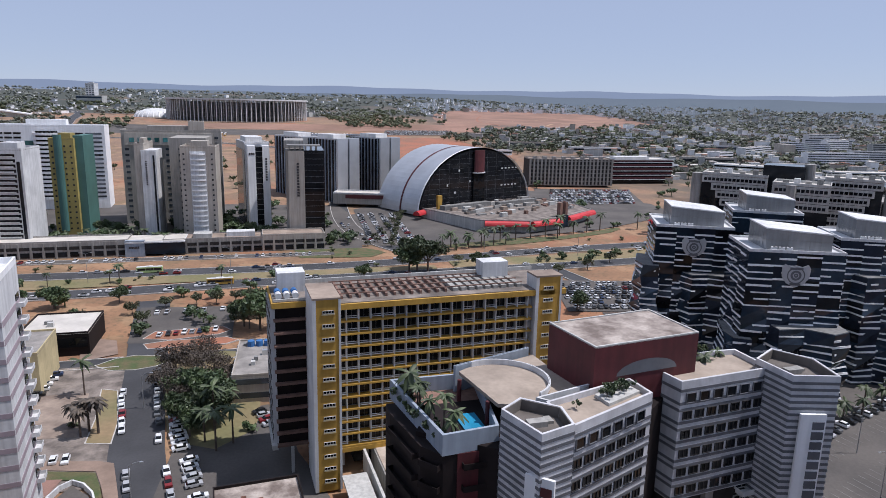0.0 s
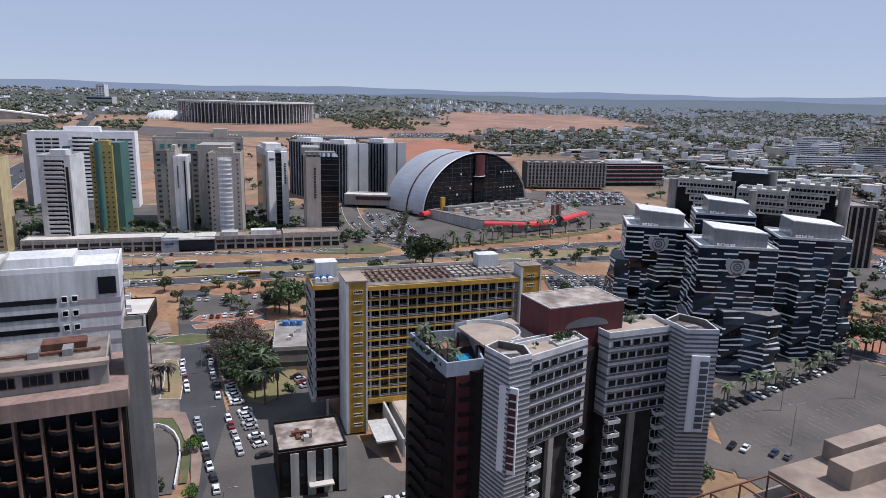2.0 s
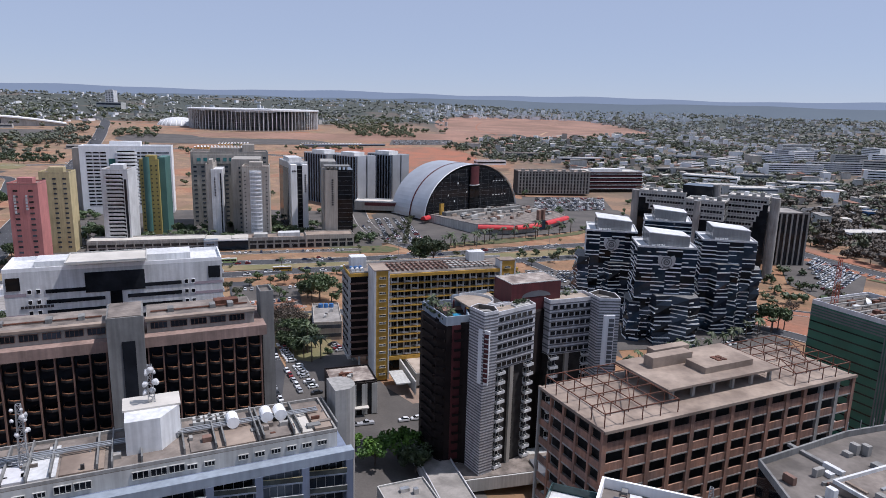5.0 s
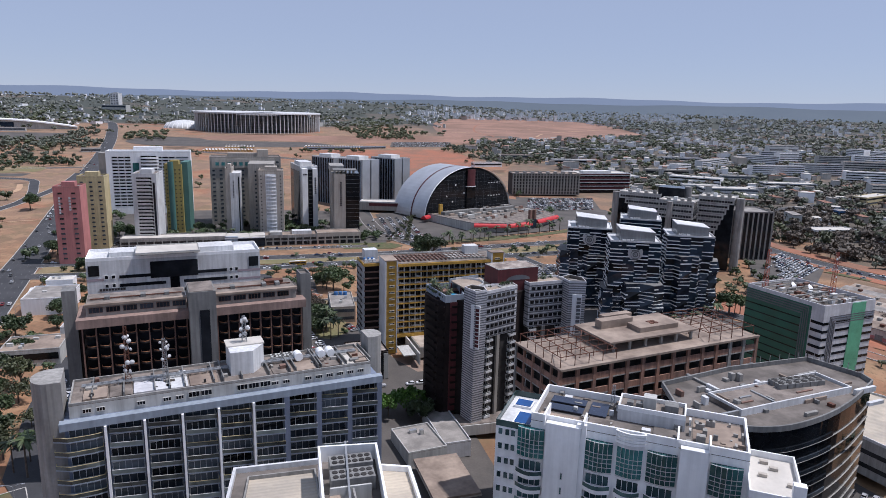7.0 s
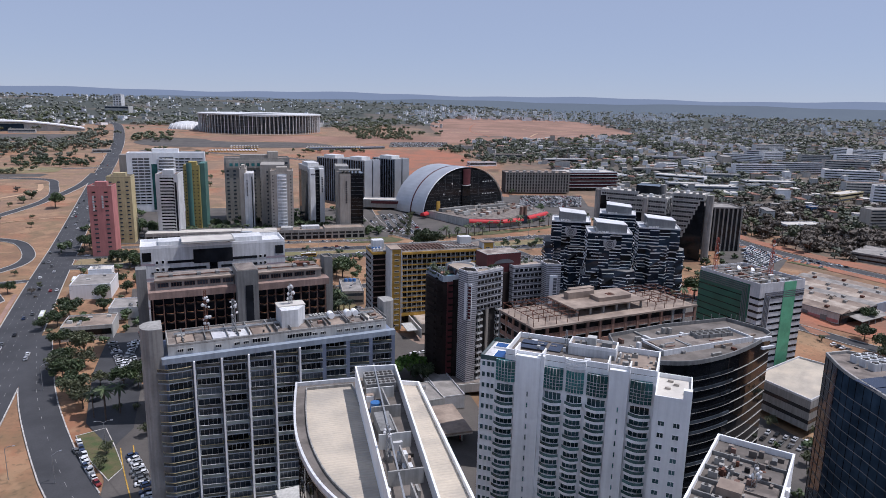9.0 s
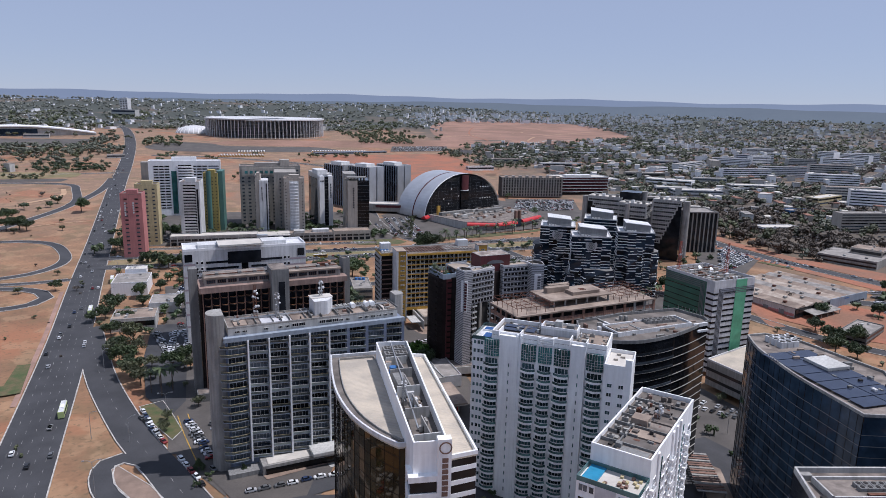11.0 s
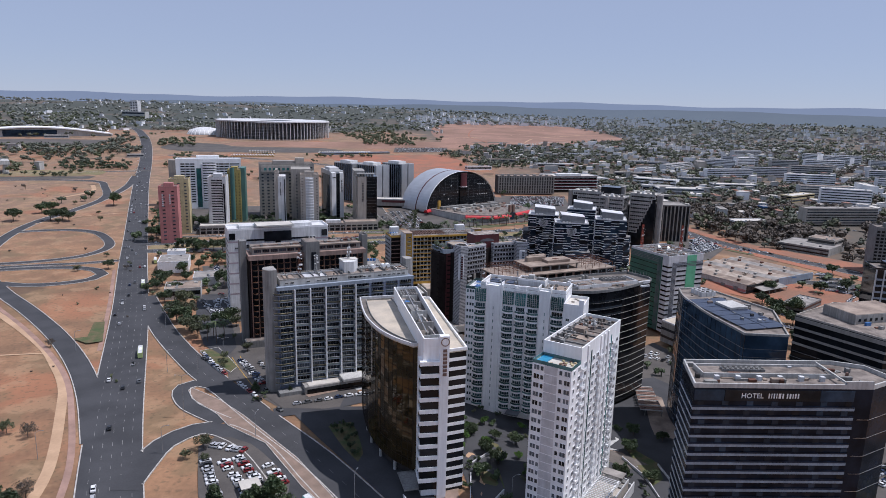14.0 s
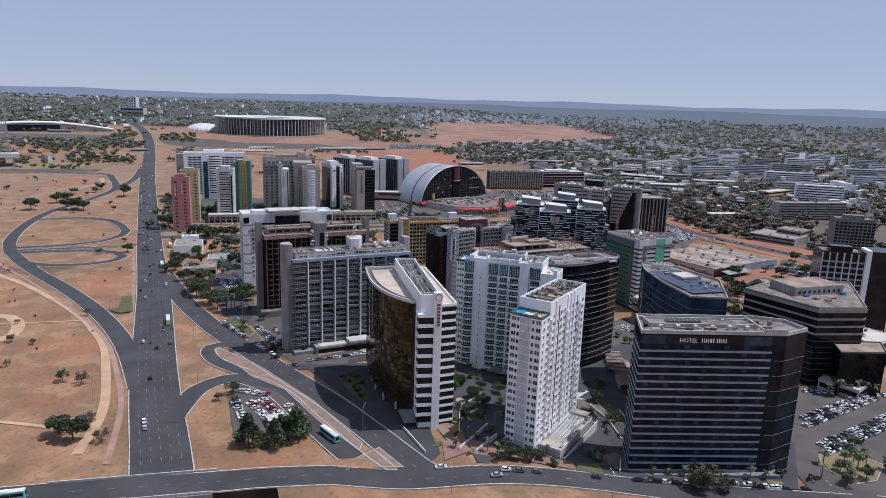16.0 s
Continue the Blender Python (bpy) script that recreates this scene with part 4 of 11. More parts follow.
# ---- striped apart-hotel ----
def striped_hotel():
    X, Y = 27.0, 66.0
    b = thing("apartment_hotel", X, Y, -4.5, 0.0, "maroon and grey-striped apartment hotel tower with a roof terrace", "hotel")
    Z = 4.5
    top = 49.4 + Z
    S = lambda pts: shift(pts, X, Y)
    # body behind the bays
    prism("wall", b, BROWN_D, S([(18, 76), (27, 69), (34, 66.5), (48.0, 72), (53.0, 77.5), (69, 77.5), (74, 74), (75, 83), (60, 84), (22, 83)]), 0, top - 4.2)
    # left maroon wing with stacked loggias
    wing = S([(16.0, 83), (18.0, 73.4), (20.2, 70.5), (26.8, 71.0), (27.5, 74), (27.5, 86), (16, 86)])
    prism("wing", b, BROWN_D, wing, 0, top - 4.9, "dark maroon side wing")
    prism("maroon_facet", b, MAROON, S([(22.0, 70.5), (26.85, 70.85), (27.45, 74), (27.4, 77), (22.5, 77)]), 0, top - 4.95, "dark maroon facet of the side wing")
    for k in range(15):
        w = 5.0 + k * 3.0
        for (p, q) in (((16.1, 82.0), (17.8, 74.0)), ((18.1, 73.0), (20.0, 70.7)), ((22.6, 70.6), (26.2, 70.85))):
            ln, an = edge_run(p, q)
            loc = S([p])[0]
            turned(link("balcony", balcony_mesh("balcony", round(ln, 2), 0.8, BROWN_D, 0.8), b, (*loc, w)), an)
    ring("terrace_wall", b, CONC_B, S([(16.9, 88), (20.0, 70.3), (27.5, 71.2), (30, 88)]), 0.4, top - 4.9, top - 2.1, "slate-grey terrace wall")
    prism("terrace", b, BROWN, S([(17.4, 87.5), (20.3, 70.8), (27.2, 71.6), (29.6, 87.5)]), top - 4.9, top - 4.3)
    prism("pool", b, POOL, S([(24.2, 73.6), (27.0, 73.8), (26.8, 79), (23.9, 79)]), top - 4.3, top - 4.0, "blue rooftop plunge pool")
    # striped columns and bays
    col1 = S([(26.6, 68.5), (28.8, 61.5), (33.5, 63.0), (34.0, 67.5), (30.0, 71)])
    col2 = S([(68.8, 76), (69.3, 69.3), (75.6, 67.6), (77.2, 74.0), (74, 79)])
    bay1 = S([(33.6, 64.0), (48.3, 70.4), (47.8, 75.5), (33.5, 71)])
    bay2 = S([(53.4, 76.4), (54.2, 72.6), (70.2, 74.3), (70, 82), (53.2, 82)])
    for c in (col1, col2):
        prism("striped_column", b, PALE_S, c, 0, top)
        me = prism_mesh("stripe", grow(c, 0.07), 0, 0.4, STRIPE)
        for k in range(56):
            link("stripe", me, b, (0, 0, 2.0 + k * 0.93))
        ring("parapet", b, PALE_S, c, 0.3, top, top + 1.5)
        ring("parapet_stripe", b, STRIPE, grow(c, 0.06), 0.2, top + 0.2, top + 0.6)
        ring("parapet_lining", b, ROOF_D, grow(c, -0.3), 0.12, top, top + 1.42)
        prism("roof", b, ROOF_D, grow(c, -0.4), top, top + 0.12, "sunken grimy roof")
        m0 = sum((Vector(p) for p in c), Vector((0, 0))) / len(c)
        boxes("roof_step", b, CONC, [(m0.x - 1.6, m0.x + 0.8, m0.y - 0.8, m0.y + 0.4, top + 0.1, top + 0.8), (m0.x + 0.9, m0.x + 1.8, m0.y - 0.2, m0.y + 1.2, top + 0.1, top + 0.5)])
    low = top - 17.5
    for bay, (p, q) in ((bay1, ((33.6, 64.0), (48.3, 70.4))), (bay2, ((54.2, 72.6), (70.2, 74.3)))):
        prism("bay_wall", b, PALE_S, bay, low, top - 0.4)
        me = prism_mesh("stripe", grow(bay, 0.07), 0, 0.42, STRIPE)
        for k in range(18):
            if k % 3 != 1:
                link("stripe", me, b, (0, 0, low + 0.2 + k * 0.96))
        ln, an = edge_run(p, q)
        o = S([p])[0]
        ax = Vector((math.cos(radians(an)), math.sin(radians(an))))
        nrm = Vector((ax.y, -ax.x))
        for k in range(5):
            for i in range(7):
                d = 0.6 + i * (ln - 1.2) / 7
                turned(link("window", window_mesh(1.55, 1.3, DARK, GL_BLACK, 2), b, (o[0] + ax.x * d + nrm.x * 0.12, o[1] + ax.y * d + nrm.y * 0.12, low + 0.85 + k * 2.88)), an)
        # lower part: recess with its shade painted near black, white balconies and a grey pier
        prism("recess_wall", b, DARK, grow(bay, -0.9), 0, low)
        for k in range(11):
            for d in (0.5, ln - 3.6):
                turned(link("balcony", balcony_mesh("balcony", 3.0, 1.25, WHITE_D, 0.85), b, (o[0] + ax.x * d - nrm.x * 0.2, o[1] + ax.y * d - nrm.y * 0.2, 4.5 + k * 3.05)), an)
                turned(link("window", window_mesh(2.6, 1.9, CONC_W, GL_BLACK, 2), b, (o[0] + ax.x * (d + 0.2) - nrm.x * 0.7, o[1] + ax.y * (d + 0.2) - nrm.y * 0.7, 4.8 + k * 3.05)), an)
        for d in (ln / 2 - 1.6, ):
            pr = box("pier", b, GREY_T, 0.7, 2.1, -0.35, 1.2, 0, low)
            pr.location = (o[0] + ax.x * d, o[1] + ax.y * d, 0)
            turned(pr, an)
        prism("roof", b, TANDECK, grow(bay, -0.3), top - 0.4, top - 0.2)
        for k in range(6):
            d = 0.9 + k * (ln - 1.8) / 6
            turned(link("window", window_mesh(1.7, 1.5, STRIPE, GL_BLACK, 1), b, (o[0] + ax.x * d + nrm.x * 0.14, o[1] + ax.y * d + nrm.y * 0.14, top - 2.7)), an)
        ring("parapet", b, PALE_S, bay, 0.35, top - 0.4, top + 0.6)
    # wall coloured dark to paint the shaded gap between the bays
    prism("side_wall", b, BROWN_D, S([(47.9, 71.0), (53.6, 75.6), (53.0, 77.0), (47.6, 73.0)]), low - 6, top - 3)
    # roof: maroon plant block, tiled terrace roof, pergola
    rp = S([(40.0, 85.1), (41.8, 74.4), (59.3, 76.9), (58.2, 88.1)])
    prism("plant_block", b, MAROON, rp, top - 4.2, top + 5.7, "maroon rooftop block with a dark fan emblem")
    prism("plant_roof", b, PEEL, grow(rp, -0.3), top + 5.6, top + 5.75, "stained concrete roof with a low white edge")
    ring("plant_parapet", b, CONC_W, rp, 0.25, top + 5.6, top + 5.9)
    ln, an = edge_run(rp[1], rp[2])
    fan = [(ln / 2 + 5.2 * math.cos(radians(a)), 1.6 * math.sin(radians(a)) * 1.2) for a in range(0, 181, 12)]
    me = raw("emblem", [(u, -0.1, w + 0.6) for u, w in fan] + [(u, 0.1, w + 0.6) for u, w in fan], [tuple(range(len(fan)))], STRIPE)
    turned(link("emblem", me, b, (rp[1][0], rp[1][1], top + 0.6)), an)
    prism("terrace_roof", b, TANDECK, S(arc(30.9, 80.2, 6.7, 6.7, -113, 132, 22)), top - 1.1, top - 0.6, "beige half-round terrace roof")
    strip_pts = S(arc(30.9, 80.2, 6.8, 6.8, -60, 110, 18))
    ring("roof_rim", b, WHITE_D, strip_pts + [(x * 0.96 + (30.9 - X) * 0.04, y * 0.96 + (80.2 - Y) * 0.04) for x, y in reversed(strip_pts)], 0.1, top - 0.6, top + 0.2)
    for x, y in S([(27.6, 76.0), (26.0, 83.5), (30.0, 75.2)]):
        cyl("terrace_post", b, MAROON, x, y, top - 4.3, top - 1.1, 0.3, None, 10)
    ring("rear_wall", b, CONC_B, S([(26.2, 86.2), (39.5, 91.0), (39.4, 91.4), (26.0, 86.6)]), 0.12, top - 4.2, top - 0.2, "pale blue terrace wall")
    prism("terrace_roof", b, TANDECK, S([(34.2, 72.5), (41.5, 75), (40, 90.5), (33, 88)]), top - 4.2, top - 1.2)
    ring("terrace_wall", b, WHITE_D, S([(33.0, 73.0), (34.6, 71.2), (47.6, 75.2), (42.0, 75.6)]), 0.3, top - 3.0, top + 0.3)
    prism("planter", b, CONC_W, S([(41.5, 69.4), (47.4, 72), (46.8, 74.4), (41, 72.4)]), top - 0.4, top + 0.2, "long roof planter")
    for i in range(8):
        box("pergola_slat", b, WHITE, 33 + i * 1.5, 33.9 + i * 1.5, 8.5, 17, top - 0.6, top - 0.25)
    for v in (8.5, 16.6):
        box("pergola_beam", b, WHITE, 33, 45, v, v + 0.4, top - 0.9, top - 0.6)
    prism("terrace", b, ROOF_P, S([(58, 77), (70, 77), (74, 80), (74, 83), (58, 84)]), top - 4.2, top - 3.6)
    box("pool", b, POOL, 36, 46, 13.5, 16.5, top - 3.6, top - 3.3)
    # upright sign boards
    for p, q, wd, cc in (((27.9, 63.2), (30.5, 60.8), 3.5, MAROON), ((70.6, 68.7), (75.0, 67.5), 3.6, STRIPE)):
        ln, an = edge_run(p, q)
        o = S([p])[0]
        sb = boxes("sign_board", b, WHITE, [(0.0, wd, -0.4, 0.0, 33.5, 50)], "white upright sign board with bars")
        sb.location, sb.rotation_euler = (*o, 0), (0, 0, radians(an))
        ax, nm = Vector((math.cos(radians(an)), math.sin(radians(an)))), Vector((math.sin(radians(an)), -math.cos(radians(an))))
        for i in range(10):
            st = link("sign_bar", MESHES.setdefault(("sbar", wd, cc.name), raw("sign_bar", box_verts(0, wd * 0.45, -0.1, 0.02, 0, 1.12), BOX_F, cc)), b)
            st.location = (o[0] + ax.x * wd * 0.48 + nm.x * 0.42, o[1] + ax.y * wd * 0.48 + nm.y * 0.42, 34.3 + i * 1.5)
            turned(st, an)
    box("podium", b, CONC_W, -13, 46, -6, 8, 0, 4.0)
    box("podium_roof", b, ROOF, -12.5, 45.5, -5.5, 4, 4.0, 4.2)
    box("entrance_canopy", b, STRIPE, 20, 32, -12, 0, 4.4, 4.9)


def grow(pts, d):
    """The outline moved outwards by d."""
    n = len(pts)
    out = []
    for i in range(n):
        p, a, c = Vector(pts[i]), Vector(pts[i - 1]), Vector(pts[(i + 1) % n])
        d1, d2 = (p - a).normalized(), (c - p).normalized()
        n1, n2 = Vector((d1.y, -d1.x)), Vector((d2.y, -d2.x))
        m = n1 + n2
        q = p + m * (d / max(0.35, m.dot(n1)))
        out.append((q.x, q.y))
    return out


# ---- unfinished brick frame ----
def unfinished_block():
    b = thing("unfinished_building", 31.5, -4.0, -5.8, 10.0, "unfinished concrete and brick block with rusty roof steel", "building")
    L, D, top = 75.0, 23.0, 53.0
    floors = 12
    fh = top / floors
    n = 13
    bw = L / n
    # dark core paints the unlit rooms behind the openings
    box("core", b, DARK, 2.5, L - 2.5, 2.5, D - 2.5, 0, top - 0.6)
    for k in range(floors + 1):
        box("floor_slab", b, CONC, 0, L, 0, D, k * fh - 0.35 if k else 0, k * fh if k else 0.3)
    for k in range(floors):
        for i in range(n):
            box("brick_infill", b, BRICK, i * bw + 0.35, (i + 1) * bw - 0.35, 0.06, 0.4, k * fh, k * fh + 1.75)
        for j in range(5):
            box("brick_infill", b, BRICK, 0.06, 0.4, j * D / 5 + 0.4, (j + 1) * D / 5 - 0.3, k * fh, k * fh + 1.5)
    for i in range(n + 1):
        box("column", b, BRICK if i not in (11, 12) else CONC, i * bw - 0.55, i * bw + 0.55, -0.08, 0.6, 0, top)
        box("column", b, CONC, i * bw - 0.3, i * bw + 0.3, D - 0.6, D, 0, top)
    for j in range(1, 6):
        box("column", b, BRICK, -0.08, 0.6, j * D / 5 - 0.3, j * D / 5 + 0.3, 0, top)
    box("deck", b, ROOF_B, 0.2, L - 0.2, 0.2, D - 0.2, top, top + 0.15, "sun-bleached bare concrete deck")
    boxes("deck_edge", b, ROOF_B, [(-0.4, L + 0.4, -0.5, 0.2, top - 0.4, top + 0.25), (-0.4, 0.2, 0.2, D, top - 0.4, top + 0.25)])
    # raised slab on stub columns
    box("upper_slab", b, ROOF_B, 20, 54, 4.5, D - 1, top + 3.0, top + 3.5, "raised bare concrete slab")
    for u in (22, 28, 34, 40, 46, 52):
        for v in (5.5, D - 3):
            box("stub_column", b, CONC, u, u + 0.7, v, v + 0.7, top + 0.15, top + 3.0)
    box("tank_base", b, ROOF_B, 25, 37, 15.0, 18, top + 3.5, top + 6.0)
    box("tank_base", b, ROOF_B, 29, 40, 19, 21.5, top + 3.5, top + 6.0)
    box("hatch_block", b, ROOF_B, 34, 49, 8, 14, top + 3.5, top + 5.0)
    boxes("hatch", b, RUST, [(40 + i * 1.6, 41.2 + i * 1.6, 10 + j * 1.5, 11.1 + j * 1.5, top + 5.0, top + 5.2) for i in range(2) for j in range(2)])
    for u0, u1 in ((0.5, 19.5), (55, L - 1)):
        items = []
        us = [u0 + (u1 - u0) * i / 4 for i in range(5)]
        vs_ = [1.0 + (D - 2.5) * j / 5 for j in range(6)]
        for u in us:
            items += [((u, vs_[0], top + 3.1), (u, vs_[-1], top + 3.1), 0.09)]
            items += [((u, v, top), (u, v, top + 3.1), 0.08) for v in vs_]
        for v in vs_:
            items += [((us[0], v, top + 3.2), (us[-1], v, top + 3.2), 0.09)]
        items += [((us[0], vs_[0], top + 3.2), (us[1], vs_[2], top + 3.2), 0.08), ((us[2], vs_[1], top + 3.2), (us[4], vs_[4], top + 3.2), 0.08)]
        bars("roof_steel", b, RUST, items, "rusty steel frame on the deck")


# ---- white tower with bowed balconies ----
def bowed_tower():
    b = thing("apartment_tower", -1.0, -42.3, -5.0, -36.5, "tall white apartment hotel with bowed balconies", "apartment tower")
    L, D, top = 46.0, 15.0, 61.4
    low = top - 2.4
    box("wall", b, WHITE, 7, L, 0, D, 0, top)
    box("wall", b, WHITE, 0, 7, 0, D, 0, low)
    fh, floors = 3.13, 16
    cols = [(4.6, 5.2), (17.8, 5.0), (23.6, 4.6), (29.0, 5.2), (39.8, 5.4)]
    for u, wd in cols:
        me = glazed_balcony("balcony", tuple(bow(wd, 2.0)[:9]), 0.8, 1.65, WHITE, RAIL_T, WHITE)
        for k in range(floors):
            link("balcony", me, b, (u, 0, 2.9 + k * fh))
            link("window", window_mesh(round(wd - 0.6, 2), 2.3, WHITE, GL_DTEAL, 4), b, (u + 0.3, -0.12, 3.8 + k * fh))
        w0 = 3.6 + floors * fh
        gp = [(p[0] + u, p[1] * 0.55) for p in bow(wd, 1.7)]
        prism("bay_glass", b, GL_TEAL, gp, w0 + 0.3, top - 1.4, "tall teal bay window")
        n = 6
        boxes("glazing_bar", b, WHITE_D, [(u + wd * i / n - 0.03, u + wd * i / n + 0.03, -1.05 * math.sin(math.pi * i / n) - 0.45, 0, w0 + 0.3, top - 1.4) for i in range(1, n)] )
        bands(b, [(p[0], p[1]) for p in gp[:9]], [w0 + 0.1, w0 + 1.3, w0 + 2.2, w0 + 3.1, w0 + 4.0, top - 1.5], 0.09, 0.1, WHITE_D, "bay_band")
    for u0, u1 in ((10.2, 16.8), (34.6, 39.4)):
        box("pilaster", b, WHITE, u0, u1, -1.3, 0, 0, top + 0.8)
        for k in range(floors):
            link("window", window_mesh(0.45, 1.5, WHITE_D, GL_TEAL, 1), b, ((u0 + u1) / 2, -1.38, 4.0 + k * fh))
    box("pilaster", b, WHITE, 16.0, 17.8, -0.9, 0, 0, top + 1.4)
    for u in (0.5, 1.9, 3.1):
        for k in range(floors + 2):
            link("window", window_mesh(1.0, 1.5, WHITE, GL_DTEAL, 1), b, (u, -0.1, 4.0 + k * fh))
    # left end wall
    for k in range(floors + 1):
        for v in (3, 8, 12):
            turned(link("window", window_mesh(1.4, 1.4, WHITE_D, GL_WIN, 2), b, (-0.1, v, 4.0 + k * fh)), -90)
    parapet_roof(b, [(7, 0.2), (L, 0.2), (L, D), (7, D)], top, ROOF_D, WHITE, 1.6, 0.4, "stained grey roof deck")
    ring("terrace_rail", b, RAIL_T, [(0, 0), (7, 0), (7, D), (0, D)], 0.12, low, low + 1.3)
    box("terrace", b, WHITE_D, 0.2, 6.8, 0.2, D - 0.2, low, low + 0.1)
    box("pool", b, POOL_D, 3.2, 6.4, 1.6, 6.4, low + 0.3, low + 0.7, "rooftop pool")
    box("pool", b, POOL_D, 1.4, 4.6, 9.4, 12.4, low + 0.3, low + 0.7, "small rooftop pool")
    box("pool_edge", b, WHITE, 2.9, 6.7, 1.3, 6.7, low + 0.1, low + 0.6)
    box("pool_edge", b, WHITE, 1.1, 4.9, 9.1, 12.7, low + 0.1, low + 0.6)
    pr = [(22.5, 7.0), (35, 7.0), (35, 13.0), (22.5, 13.0)]
    prism("plant_room", b, WHITE_D, pr, top, top + 2.4)
    ring("plant_parapet", b, WHITE, pr, 0.3, top + 2.4, top + 3.3)
    prism("plant_roof", b, ROOF, grow(pr, -0.3), top + 2.4, top + 2.5)
    box("plant_room", b, CONC_W, 27, 29.4, 9, 11.4, top + 2.4, top + 4.8)
    boxes("plant_unit", b, CONC_D, [(24 + q * 1.7, 25.2 + q * 1.7, 8.4, 9.8, top + 2.5, top + 3.6) for q in (0, 1)] + [(31, 33.6, 9, 11.5, top + 2.5, top + 3.9)])
    # round crown over the middle bay
    crown = [(p[0] + 23.2, p[1] * 0.75) for p in bow(5.4, 2.0)]
    for q in range(4):
        ring("crown_band", b, WHITE, crown, 0.35, top - 0.6 + q * 0.62, top - 0.6 + q * 0.62 + 0.45)
    prism("crown_wall", b, WHITE_D, grow(crown, -0.2), top - 1.4, top + 0.2)
    for u0, u1 in ((9.6, 17.4), (33.8, 39.6)):
        boxes("roof_wall", b, WHITE, [(u0, u0 + 0.35, -1.3, 4.5, top, top + 2.3), (u1 - 0.35, u1, -1.3, 3.0, top, top + 2.3)])
    for q, (u0, u1, v0, v1) in enumerate(((8, 15.5, 1.0, 4.6), (17.5, 22, 1.0, 6.0), (29.5, 33.5, 1.0, 6.2), (36.5, 45.5, 4.0, 13.5), (39, 45, 0.8, 3.6))):
        box("roof_slab", b, (ROOF_B, ROOF, ROOF_D, ROOF_B, ROOF)[q], u0, u1, v0, v1, top + 0.12, top + 0.2 + 0.12 * (q % 3))
    box("solar_panel", b, SOLAR, 9, 16, 5.5, 8.2, top + 0.5, top + 0.7)
    box("solar_panel", b, SOLAR, 9, 16, 9.2, 12, top + 0.5, top + 0.7)
    box("solar_panel", b, SOLAR, 17, 20.5, 6, 12, top + 0.5, top + 0.7)
    ac_units(b, [(33 + i * 2.9 + (i % 2), 7 + (i * 7 % 5)) for i in range(3)], top + 0.1, CONC)
    lattice("antenna_mast", b, 21, 12, top, top + 5, 0.4, 0.2, STEEL, 5, 0.05)
    # lower end block with furnished terrace
    box("end_block", b, WHITE, L, L + 8.5, -4.5, D - 4, 0, top - 4.0)
    ring("terrace_rail", b, WHITE, [(L, -4.5), (L + 8.5, -4.5), (L + 8.5, D - 4), (L, D - 4)], 0.3, top - 4.0, top - 2.7)
    box("terrace", b, ROOF_P, L + 0.3, L + 8.2, -4.2, D - 4.3, top - 4.0, top - 3.9)
    box("end_parapet_post", b, WHITE, L + 6.5, L + 8.5, -4.5, -3.0, top - 2.7, top - 0.4)
    for k in range(floors):
        for u in (1.2, 4.8):
            link("window", window_mesh(1.6, 1.4, WHITE, GL_DTEAL, 2), b, (L + u, -4.62, 4.0 + k * fh))
    clut = random.Random(17)
    for i in range(44):
        u, v = clut.uniform(8, 45), clut.uniform(1.5, 13.5)
        box("roof_clutter", b, clut.choice((CONC_D, ROOF, ROOF_B, WHITE_D, CONC, CONC_W)), u, u + clut.choice((0.4, 0.8, 1.6)), v, v + clut.choice((0.4, 0.7, 1.2)), top + 0.1, top + clut.choice((0.4, 0.8, 1.3)))
    for u, v in ((L + 2, 3), (L + 4, 6), (L + 6.5, 1), (L + 2.5, 8)):
        box("terrace_seat", b, BEIGE, u, u + 1.4, v, v + 0.8, top - 3.9, top - 3.3)
    box("entrance_canopy", b, STRIPE, 22.5, 28.5, -6, -1, 3.4, 3.8)


